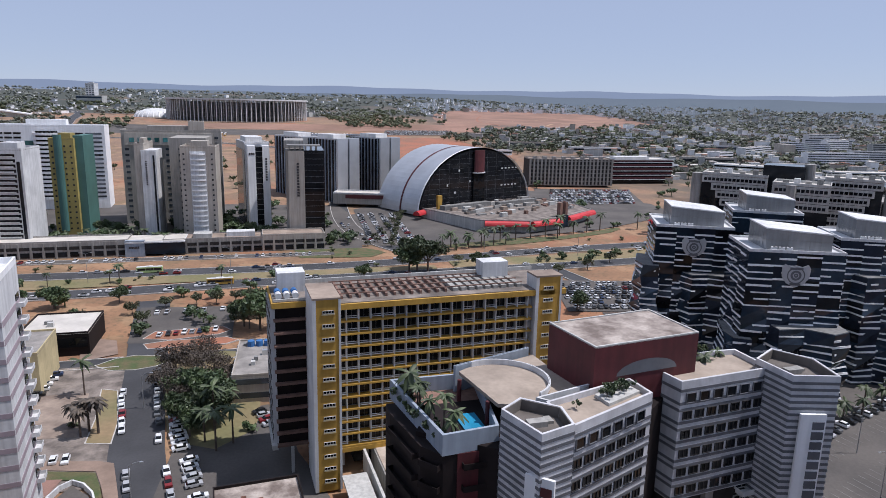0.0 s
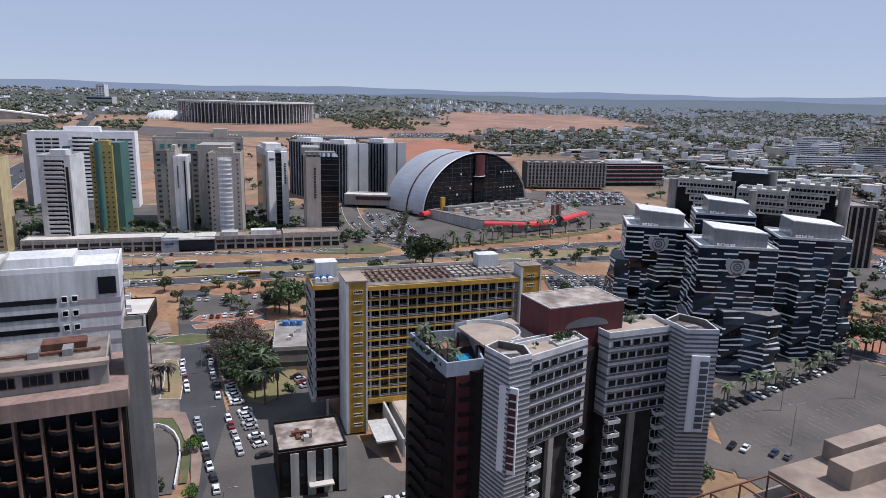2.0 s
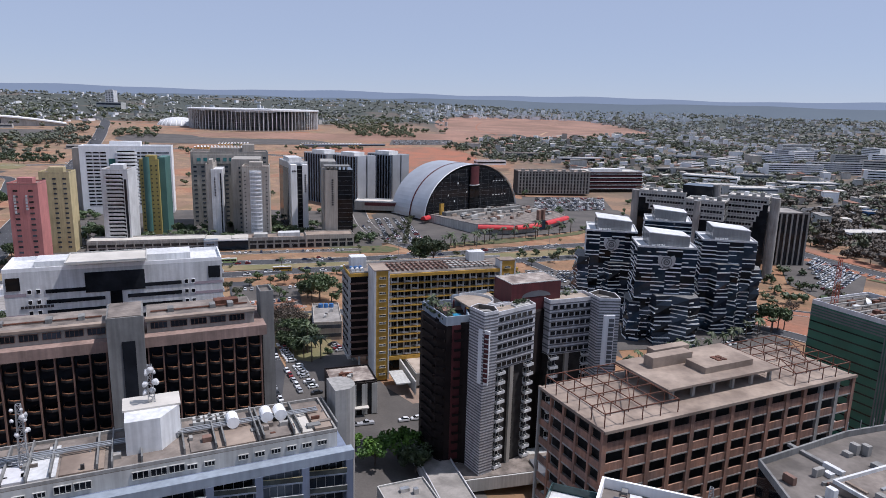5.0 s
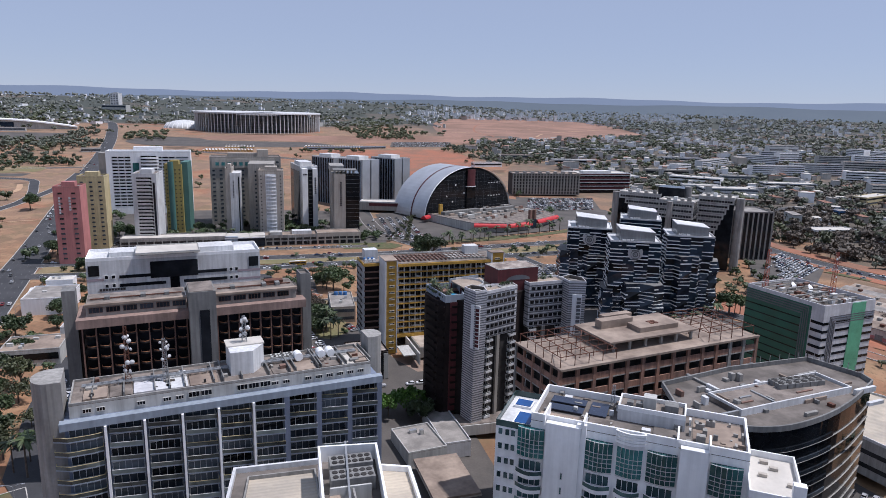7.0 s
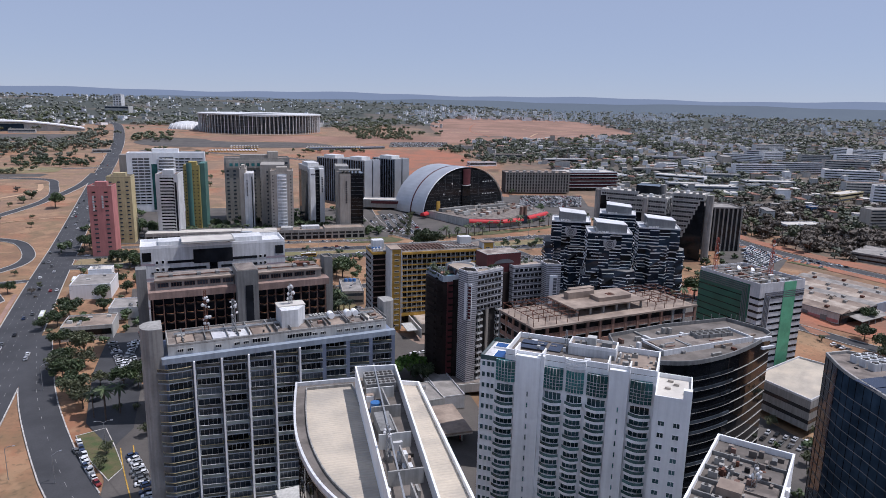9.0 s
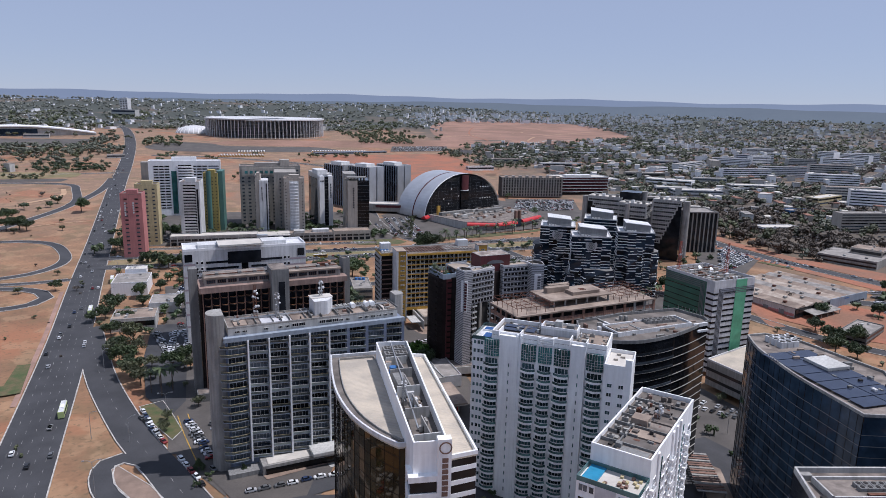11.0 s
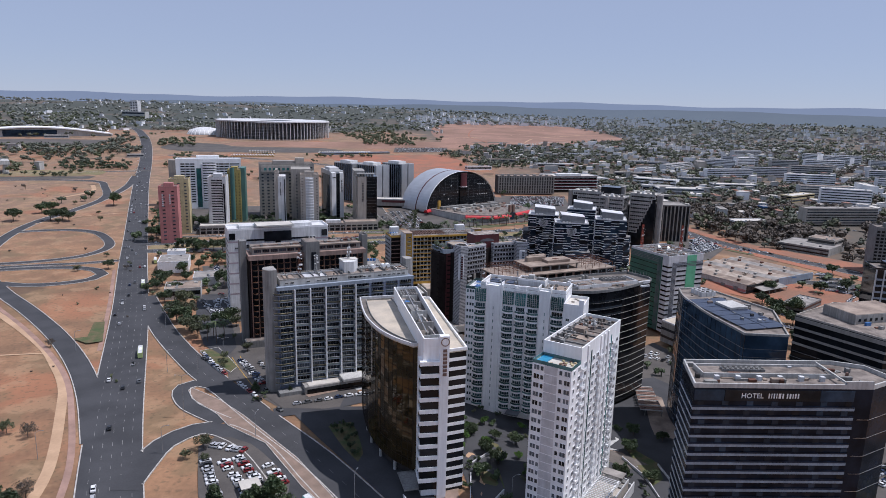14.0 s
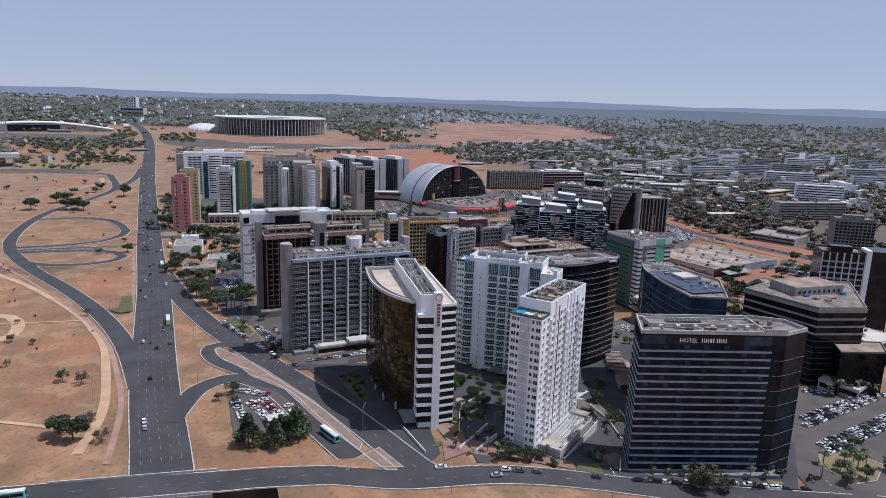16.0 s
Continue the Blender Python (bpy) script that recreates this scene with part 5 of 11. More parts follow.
# ---- white narrow tower ----
def narrow_tower():
    b = thing("apartment_tower", -6.2, -132.2, -5.0, -49.0, "narrow white residential tower with rooftop pool terrace", "apartment tower")
    W, D, top = 13.8, 46.0, 62.6
    box("wall", b, WHITE, 0, W, 8, D, 0, top)
    box("wall", b, WHITE, 0, W, 0, 8, 0, top - 4.2)
    fh, floors = 3.14, 18
    wn = window_mesh(2.1, 1.8, WHITE, GL_CURT, 2)
    ws = window_mesh(1.2, 1.7, WHITE, GL_CURT, 1)
    for k in range(floors):
        w = 2.8 + k * fh
        link("window", wn, b, (0.6, -0.1, w))
        link("window", ws, b, (3.0, -0.1, w))
        link("window", ws, b, (9.6, -0.1, w))
        link("window", wn, b, (11.4, -0.1, w))
        box("panel", b, PALE_S, 4.4, 9.0, -0.07, 0.1, w - 0.6, w + 2.2)
        for i, v in enumerate((1.8, 5.4, 10.8, 14.6, 18.4, 22.0, 26.6, 30.4, 34.0, 37.6, 42.0)):
            me = wn if i % 3 else ws
            turned(link("window", me, b, (W + 0.1, v, w)), 90)
        for v in (8.0, 24.0, 39.2):
            turned(link("balcony", balcony_mesh("balcony", 2.6, 1.0, WHITE, 1.0), b, (W, v, w - 0.5)), 90)
    for v in (13.2, 25.4, 29.0, 32.6):
        box("pilaster", b, WHITE, W, W + 0.4, v, v + 1.2, 0, top + 0.6)
    for v in (16.8, 36.4):
        box("glass_slot", b, GL_TEAL, W - 0.05, W + 0.12, v, v + 0.7, 3, top - 2)
    # roof
    ring("parapet", b, WHITE, [(0, 8), (W, 8), (W, D), (0, D)], 0.4, top, top + 1.3)
    box("roof", b, ROOF_D, 0.3, W - 0.3, 8.3, D - 0.3, top, top + 0.1, "grimy roof deck with plant")
    for v in (13, 18, 23, 28, 33, 39):
        box("roof_wall", b, CONC_D, 0.4, W - 0.4 if v % 2 else 7.5, v, v + 0.3, top, top + 0.9)
    box("roof_wall", b, CONC_D, 4.5, 4.8, 13, 40, top, top + 0.8)
    for v0, v1, m in ((9, 12.6, ROOF), (13.6, 17.6, ROOF_D), (18.6, 22.6, ROOF_B), (23.6, 27.6, ROOF), (28.6, 32.6, ROOF), (34, 38.6, ROOF_D)):
        box("roof_slab", b, m, 5.2, W - 1.0, v0, v1, top + 0.1, top + 0.45)
    clut = random.Random(15)
    for i in range(60):
        u, v = clut.uniform(1, 11.5), clut.uniform(9, 43.5)
        box("roof_clutter", b, clut.choice((RUST, CONC_D, DARK, ROOF, BROWN, ROOF_D, CONC)), u, u + clut.choice((0.5, 0.9, 1.4)), v, v + clut.choice((0.5, 0.8, 1.4)), top + 0.1, top + clut.choice((0.5, 0.9, 1.4)))
    box("plant_room", b, ROOF_B, 4, 8, 24, 27.6, top, top + 2.2)
    box("roof_cover", b, CONC_D, 6, 12.4, 8.2, 12, top + 0.3, top + 0.6)
    ac_units(b, [(1.5 + (i % 2) * 2.2, 14 + i * 2.7) for i in range(10)], top + 0.1, CONC)
    lattice("antenna_mast", b, 9, 31, top, top + 4.5, 0.4, 0.25, STEEL, 5, 0.05)
    dishes(b, 9, 31, top + 1.5, top + 4.2, 6, 9, )
    wt = top - 4.2
    box("terrace", b, ROOF_P, 0.3, W - 0.3, 0.3, 8, wt, wt + 0.1)
    ring("terrace_rail", b, RAIL_T, [(0, 0), (W, 0), (W, 8), (0, 8)], 0.12, wt, wt + 1.2)
    box("pool", b, POOL, 0.7, 4.2, 0.8, 7.6, wt + 0.1, wt + 0.5, "turquoise rooftop pool")
    rnd = random.Random(2)
    for i in range(14):
        u, v = rnd.uniform(5.2, 12.2), rnd.uniform(0.8, 6.6)
        box("lounge_chair", b, BROWN if i % 2 else CREAM, u, u + 0.7, v, v + 0.9, wt + 0.1, wt + 0.6)
    # garden deck at the foot
    box("podium", b, BEIGE, W, W + 10, 4, 40, 0, 3.4)
    ring("podium_wall", b, WHITE_D, [(W + 0.1, 4), (W + 10, 4), (W + 10, 40), (W + 0.1, 40)], 0.3, 3.4, 4.3)
    for v in (7, 15, 24, 33, 37):
        box("planter", b, CONC_D, W + 8.2, W + 9.4, v, v + 2.4, 3.4, 4.0)
    boxes("pergola", b, WHITE, [(W + 0.5, W + 9, 12 + i * 1.1, 12.16 + i * 1.1, 6.0, 6.25) for i in range(20)] + [(W + 1, W + 1.3, 12, 34, 5.7, 6.0), (W + 8, W + 8.3, 12, 34, 5.7, 6.0)] + [(W + 8, W + 8.3, v, v + 0.3, 3.4, 5.7) for v in (12, 20, 27, 33)], "white garden pergola")
    box("pavilion_roof", b, ROOF_F, W + 1, W + 9, 35, 39.6, 6.2, 6.6)
    box("pavilion", b, CONC_W, W + 2, W + 8, 35.6, 39, 3.4, 6.2)


# ---- curved glass hotel ----
def curved_glass_hotel():
    X, Y = -40.0, -114.0
    b = thing("hotel_tower", X + 1.2, Y - 2.0, -2.3, 0.0, "white hotel with a sweeping bronze glass front", "hotel")
    S = lambda pts: shift(pts, X, Y)
    Z = 3.5
    top = 54.2 + Z
    curve = sample([(-51.2, -46), (-52.4, -60), (-52.6, -74), (-50.5, -88), (-46.5, -98.5), (-42.0, -105.5)], 2.6)
    curve = [(p.x, p.y) for p in curve]
    left = S(curve + [(-36.5, -105.5), (-36.5, -46)])
    prism("glass_wing", b, GL_BRONZE, left, 7, top - 3.0, "curved wing of bronze mirror glass")
    # near-black base paints the shade below the curved wing
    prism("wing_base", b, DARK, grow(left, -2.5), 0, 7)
    n = len(curve)
    lv = [7 + i * 3.45 for i in range(14)]
    bands(b, S(curve), lv, 0.14, 0.06, BROWN_D, "glass_joint")
    for i in range(0, n, 1):
        p = S([curve[i]])[0]
        box("mullion", b, BROWN_D, p[0] - 0.06, p[0] + 0.06, p[1] - 0.06, p[1] + 0.06, 7, top - 3)
    for i in range(2, n - 1, 4):
        p = S([curve[i]])[0]
        cyl("column", b, CONC_W, p[0] + 1.2, p[1], 0, 7, 0.6, None, 12)
    prism("wing_roof", b, ROOF_C, grow(left, 0.9), top - 3.0, top - 2.6, "cream curved roof")
    ring("wing_parapet", b, WHITE_D, grow(left, 0.9), 0.5, top - 2.6, top - 1.5)
    ring("roof_gutter", b, ROOF_D, grow(left, 0.38), 2.1, top - 2.6, top - 2.45, "dark rusty roof gutter")
    ring("roof_curb", b, CONC, grow(left, -1.75), 0.25, top - 2.6, top - 1.9)
    # central spine
    spine = S([(-41.0, -115.8), (-33.0, -116.6), (-28.0, -51), (-38.0, -50)])
    prism("spine_wall", b, WHITE, spine, 0, top + 0.4)
    ring("spine_parapet", b, WHITE, spine, 0.4, top + 0.4, top + 3.5)
    prism("spine_roof", b, ROOF_D, grow(spine, -0.4), top + 0.4, top + 0.6, "grimy sunken plant deck")
    lean = lambda v: -36.9 + (v + 80) * 0.055
    for v, m, h in ((-112, WHITE_D, 2.6), (-99, CONC_W, 3.0), (-86, WHITE_D, 3.2), (-73, CONC_W, 2.8), (-63, WHITE_D, 2.6)):
        q = S([(lean(v) - 1.9, v)])[0]
        box("cross_wall", b, CONC if m is CONC_W else CONC_W, q[0] + 0.6, q[0] + 7.0, q[1], q[1] + 0.35, top + 0.6, top + 0.6 + h)
    for v in (-112, -99, -86, -73):
        q = S([(lean(v) + 2.6, v)])[0]
        box("inner_wall", b, CONC, q[0], q[0] + 0.3, q[1] + 0.4, q[1] + 9.5, top + 0.6, top + 3.2)
    q = S([(lean(-82) - 0.6, -83)])[0]
    box("plant_room", b, CONC_D, q[0], q[0] + 3.2, q[1], q[1] + 8.5, top + 0.6, top + 3.0)
    q = S([(lean(-68), -69)])[0]
    cyl("water_tank", b, BLUE_T, q[0], q[1], top + 0.6, top + 2.6, 1.3, 1.1, 16)
    q = S([(lean(-60) + 3.0, -96)])[0]
    for i in range(3):
        box("plant_unit", b, WHITE_D, q[0] - 3.0, q[0] - 1.2, q[1] + i * 4.6, q[1] + 1.6 + i * 4.6, top + 0.6, top + 2.2)
    q = S([(lean(-60) - 1.0, -60.5)])[0]
    for j in range(2):
        bk = box("chiller", b, CONC_D, q[0] + j * 0.3, q[0] + 7.0 + j * 0.3, q[1] + j * 4.4, q[1] + 3.2 + j * 4.4, top + 0.6, top + 3.0, "long chiller with a row of fans")
        for i in range(12):
            link("fan_grille", MESHES.setdefault(("fan", 0.5), grille(0.5)), bk, (q[0] + j * 0.3 + 0.8 + (i % 6) * 1.1, q[1] + j * 4.4 + 0.9 + (i // 6) * 1.4, top + 3.0))
    clut = random.Random(41)
    for i in range(34):
        v = clut.uniform(-114, -54)
        q = S([(lean(v) + clut.uniform(-1.6, 4.4), v)])[0]
        box("roof_clutter", b, clut.choice((RUST, CONC_D, DARK, BROWN, WHITE_D, CONC, ROOF_B)), q[0], q[0] + clut.choice((0.5, 0.9, 1.6)), q[1], q[1] + clut.choice((0.5, 1.0, 2.2)), top + 0.6, top + clut.choice((0.9, 1.3, 2.0)))
    lattice("antenna_mast", b, S([(lean(-92), 0)])[0][0], S([(0, -90)])[0][1], top + 0.6, top + 8, 0.35, 0.25, STEEL, 9, 0.05, "slim lattice mast with dishes")
    dishes(b, S([(lean(-92), 0)])[0][0], S([(0, -90)])[0][1], top + 4, top + 7.5, 5, 11)
    q = S([(-37, -94)])[0]
    bars("pipe", b, STEEL, [((q[0] + d, q[1] - 15, top + 3.2), (q[0] + d + 5, q[1] + 45, top + 3.2), 0.16) for d in (-1.2,)], "roof duct")
    # right wing with white bands
    right = S([(-33.2, -115.0), (-25.2, -114.0), (-22.5, -52), (-28, -50)])
    prism("glass_wing", b, GL_BLACK, right, 0, top - 2.6, "dark glass side wing")
    prism("wing_roof", b, ROOF_C, grow(right, 0.3), top - 2.6, top - 2.2)
    ring("wing_parapet", b, WHITE, grow(right, 0.3), 0.5, top - 2.2, top - 1.2)
    for i in range(15):
        me_w = 3.5 + i * 3.45
        bands(b, right[:3], [me_w], 1.25, 0.12, WHITE, "white_band")
    # street front: dark bays with white slanted bands, white blade
    front = S([(-41.6, -116.2), (-33.6, -117.0)])
    ln, an = edge_run(*front)
    o = front[0]
    for i in range(11):
        w = 5.5 + i * 4.35
        ob = boxes("bay_window", b, GL_BLACK, [(-0.3, ln - 2.2, -0.7, 4.5, w, w + 2.9)])
        ob.location, ob.rotation_euler = (*o, 0), (0, 0, radians(an))
        ob = boxes("bay_band", b, WHITE, [(-0.7, ln - 2.1, -1.1, 4.6, w + 2.9, w + 4.35)])
        ob.location, ob.rotation_euler = (*o, 0), (0, 0, radians(an))
    ob = boxes("blade", b, WHITE, [(ln - 2.1, ln + 1.1, -1.2, 1.0, 0, top + 4.6)], "white upright blade wall with sign bars")
    ob.location, ob.rotation_euler = (*o, 0), (0, 0, radians(an))
    ob = boxes("sign", b, BROWN, [(ln - 1.05, ln + 0.35, -1.32, -1.2, top - 9.6 + i * 1.42, top - 8.5 + i * 1.42) for i in range(7)])
    ob.location, ob.rotation_euler = (*o, 0), (0, 0, radians(an))
    me = disc_ring(1.5, 1.22, 0.15, BROWN)
    ob = link("sign_ring", me, b, (0, 0, 0))
    d = Vector((math.cos(radians(an)), math.sin(radians(an))))
    ob.location = (o[0] + d.x * (ln - 0.35) + d.y * 1.3, o[1] + d.y * (ln - 0.35) - d.x * 1.3, top + 2.6)
    ob.rotation_euler = (radians(90), 0, radians(an))
    q = S([(-47, -116)])[0]
    box("entrance_canopy", b, CONC_D, q[0], q[0] + 7, q[1], q[1] + 12, 5.2, 5.8)


def disc_ring(r1, r0, h, material, n=28):
    key = ("ring", r1, r0, h, material.name)
    if key not in MESHES:
        vs, fs = [], []
        for r, w in ((r1, 0), (r0, 0), (r1, h), (r0, h)):
            vs += [(r * math.cos(2 * math.pi * i / n), r * math.sin(2 * math.pi * i / n), w) for i in range(n)]
        for i in range(n):
            j = (i + 1) % n
            fs += [(i, j, 2 * n + j, 2 * n + i), (n + j, n + i, 3 * n + i, 3 * n + j), (2 * n + i, 2 * n + j, 3 * n + j, 3 * n + i)]
        MESHES[key] = raw("ring", vs, fs, material)
    return MESHES[key]


# ---- dark banded hotel ----
def banded_hotel():
    b = thing("hotel_block", 39.0, -156.0, -11.0, -14.0, "wide dark glass hotel with pale horizontal bands", "hotel")
    L, D, top = 58.0, 21.0, 61.3
    pts = [(0, 0), (L, 0), (69.6, 6), (66, 17), (57, D), (4.4, 20.8)]
    prism("wall", b, GL_NAVY, pts, 0, top)
    floors = 17
    for k in range(floors):
        w = 2.8 + k * 3.2
        bands(b, [(4.4, 20.8), (0, 0), (52.5, 0)], [w], 0.85, 0.45, CONC_B, "floor_band")
        bands(b, [(4.4, 20.8), (0, 0), (52.5, 0)], [w + 0.85], 0.55, 0.4, GL_NAVY, "glass_rail")
        for i in range(0, 13, 2):
            box("window", b, GL_BLUE, 0.5 + i * 4.0 + (k % 3) * 0.9, 2.6 + i * 4.0 + (k % 3) * 0.9, -0.14, 0.1, w + 1.3, w + 2.9)
        if k % 2:
            bands(b, [(54, 0), (L, 0), (69.6, 6)], [w], 0.12, 0.08, ALU, "joint")
    box("sign_panel", b, GL_BLACK, 10, 40.9, -0.3, 0.1, top - 4.2, top - 0.6)
    for u0, u1 in ((0.2, 9.9), (41, 52)):
        box("side_panel", b, GL_BLUE, u0, u1, -0.2, 0.1, top - 4.2, top - 0.6)
    sign = lettering("HOTEL", 2.3, WHITE, b, (15.2, -0.36, top - 3.2))
    sign_bars(b, "sign", WHITE, 24.0, -0.32, top - 3.2, (0.4, 0.25, 0.4, 0.25, 0.7, 0.4, 0.001, 0.4, 0.5, 0.25, 0.4, 0.4), 1.6, 0.5)
    prism("roof", b, ROOF, grow(pts, -0.4), top, top + 0.1, "grey roof deck with plant")
    ring("parapet", b, CONC_W, pts, 0.5, top, top + 1.5)
    boxes("plant_wall", b, CONC_W, [(6, 50, 8, 8.4, top, top + 1.7), (6, 6.4, 8, 16, top, top + 1.7), (6, 50, 16, 16.4, top, top + 1.7), (50, 50.4, 8, 16.4, top, top + 1.7)])
    box("plant_deck", b, ROOF, 6.4, 50, 8.4, 16, top + 0.1, top + 1.0)
    for i in range(6):
        box("plant_unit", b, WHITE_D, 9 + i * 7.0, 10.4 + i * 7.0, 5.4, 6.8, top + 0.1, top + 1.7)
    clut = random.Random(16)
    for i in range(40):
        u, v = clut.uniform(3, 60), clut.uniform(2.5, 18)
        box("roof_clutter", b, clut.choice((RUST, CONC_D, DARK, ROOF_B, WHITE_D, CONC, BROWN)), u, u + clut.choice((0.6, 1.2, 2.4, 4.0)), v, v + clut.choice((0.5, 0.9, 1.6)), top + 0.1, top + clut.choice((0.5, 0.9, 1.5)))
    ac_units(b, [(14 + i * 1.8, 11 + j * 1.6) for i in range(8) for j in range(2)], top + 1.0, CONC_D, (1.6, 1.3, 0.9))
    boxes("roof_frame", b, CONC_W, [(L - 9, L, 0, 0.4, top + 1.5, top + 2.6), (L - 9, L - 8.6, 0, D - 3, top + 1.5, top + 2.2)])
    # lower glass annex behind
    an = [(L - 3, D - 4), (L + 9, D - 4), (L + 9, D + 14), (L - 3, D + 14)]
    prism("annex", b, GL_BLACK, an, 0, top - 14, "lower dark glass annex")
    parapet_roof(b, an, top - 14, ROOF_B, CONC_D, 1.2)
    box("podium", b, CONC_D, -4, L + 4, -3, 2, 0, 2.6)


# ---- sickle-shaped glass office ----
def sickle_office():
    X, Y = 100.0, -60.0
    b = thing("office_tower", X, Y, -9.0, 0.0, "sickle-shaped dark glass office with solar panels on its roof", "office tower")
    S = lambda pts: shift(pts, X, Y)
    top = 60.6
    front = sample([(102.5, -56), (96.5, -68), (93.5, -80), (90.5, -94), (88.0, -119.5)], 3.0)
    front = [(p.x, p.y) for p in front]
    pts = S(front + [(103.5, -125), (122, -96), (117, -64), (110, -56)])
    prism("wall", b, GL_BLUE, pts, 0, top)
    lv = [4 + k * 3.4 for k in range(16)]
    bands(b, pts[:len(front) + 3], lv, 0.16, 0.1, CONC_D, "joint")
    for i in range(len(front)):
        p = pts[i]
        box("mullion", b, GL_BLACK, p[0] - 0.08, p[0] + 0.08, p[1] - 0.08, p[1] + 0.08, 2, top)
    prism("roof", b, ROOF, grow(pts, -0.5), top, top + 0.15, "grey roof with solar panels")
    ring("parapet", b, CONC, grow(pts, 0.2), 0.6, top, top + 0.9)
    clut = random.Random(23)
    for i in range(30):
        u, v = clut.uniform(-3, 14), clut.uniform(-52, -6)
        box("roof_clutter", b, clut.choice((CONC_D, ROOF_B, WHITE_D, CONC, DARK)), u, u + clut.choice((0.6, 1.2, 2.4)), v, v + clut.choice((0.5, 0.9, 1.5)), top + 0.15, top + clut.choice((0.5, 1.1, 1.5)))
    for i in range(7):
        for j in range(2):
            ob = box("solar_panel", b, SOLAR, -7 + j * 9.8 - i * 0.2, 2.4 + j * 9.8 - i * 0.2, -20 - i * 6.0, -14.4 - i * 6.0, top + 0.7, top + 0.9)
    ac_units(b, [(5 + i * 2.6, -4 - j * 3) for i in range(3) for j in range(3)], top + 0.15, WHITE_D, (2.2, 2.2, 2.2))
    box("plant_room", b, CONC_W, 3, 12, -32, -22, top, top + 1.8)


# ---- oval glass office ----
def oval_office():
    X, Y = 60.0, -40.0
    b = thing("office_tower", X, Y, -8.0, 0.0, "oval black glass office with curved pale balcony lines", "office tower")
    S = lambda pts: shift(pts, X, Y)
    top = 59.0
    front = sample([(42.5, -40), (48, -49.0), (58, -52.5), (71, -50.5), (85, -45), (99.5, -37)], 3.0)
    front = [(p.x, p.y) for p in front]
    pts = S(front + [(100.5, -33), (95.5, -20.5), (70, -22), (47, -27)])
    prism("wall", b, GL_BLACK, pts, 0, top)
    n = len(front)
    for k in range(16):
        bands(b, pts[:n], [3.0 + k * 3.4], 0.11, 0.26, CONC, "balcony_edge")
        bands(b, pts[:n - 8], [3.11 + k * 3.4], 0.95, 0.2, GL_WIN, "glass_rail")
    bands(b, pts[n - 1:n + 3], [4 + k * 3.4 for k in range(16)], 0.15, 0.1, CONC_D, "joint")
    prism("roof", b, ROOF_D, grow(pts, -0.2), top, top + 0.15, "dark stained roof deck crowded with ducts")
    ring("parapet", b, CONC_D, grow(pts, 0.2), 0.4, top, top + 1.3)
    bars("glass_screen", b, STEEL, [((pts[n + i][0] + (pts[n + i + 1][0] - pts[n + i][0]) * t / 8, pts[n + i][1] + (pts[n + i + 1][1] - pts[n + i][1]) * t / 8, top), (pts[n + i][0] + (pts[n + i + 1][0] - pts[n + i][0]) * t / 8, pts[n + i][1] + (pts[n + i + 1][1] - pts[n + i][1]) * t / 8, top + 3.0), 0.06) for i in range(2) for t in range(9)])
    rnd = random.Random(6)
    turned(boxes("plant_wall", b, WHITE_D, [(-6, 29, -4.4, -4.0, top, top + 1.8), (-6, -5.6, -4, 5, top, top + 1.8), (-6, 29, 5, 5.4, top, top + 1.8), (29, 29.4, -4.4, 5.4, top, top + 1.8)]), 8)
    turned(box("plant_deck", b, ROOF, -5.6, 29, -4.0, 5, top + 0.15, top + 1.2), 8)
    ac_units(b, [(12 + i * 2.2, 3 + j * 2.2) for i in range(6) for j in range(2)], top + 1.2, CONC_D, (2.0, 1.8, 1.2))
    for i in range(34):
        u, v = rnd.uniform(-12, 30), rnd.uniform(-9, 11)
        ln = rnd.choice((2.0, 3.5, 5.0, 7.0))
        turned(box("duct", b, rnd.choice((STEEL, CONC, WHITE_D, CONC_D, ROOF_B, BROWN)), u, u + ln, v, v + rnd.choice((0.5, 0.8)), top + 0.2, top + rnd.choice((0.7, 1.0, 1.5))), rnd.choice((8, 8, 98)))
    for i in range(14):
        u, v = rnd.uniform(-10, 30), rnd.uniform(-8, 12)
        turned(box("roof_box", b, rnd.choice((WHITE_D, CONC, RUST, CONC_D)), u, u + rnd.choice((1.0, 1.6)), v, v + 1.4, top + 0.15, top + rnd.choice((0.9, 1.6, 2.0))), 8)


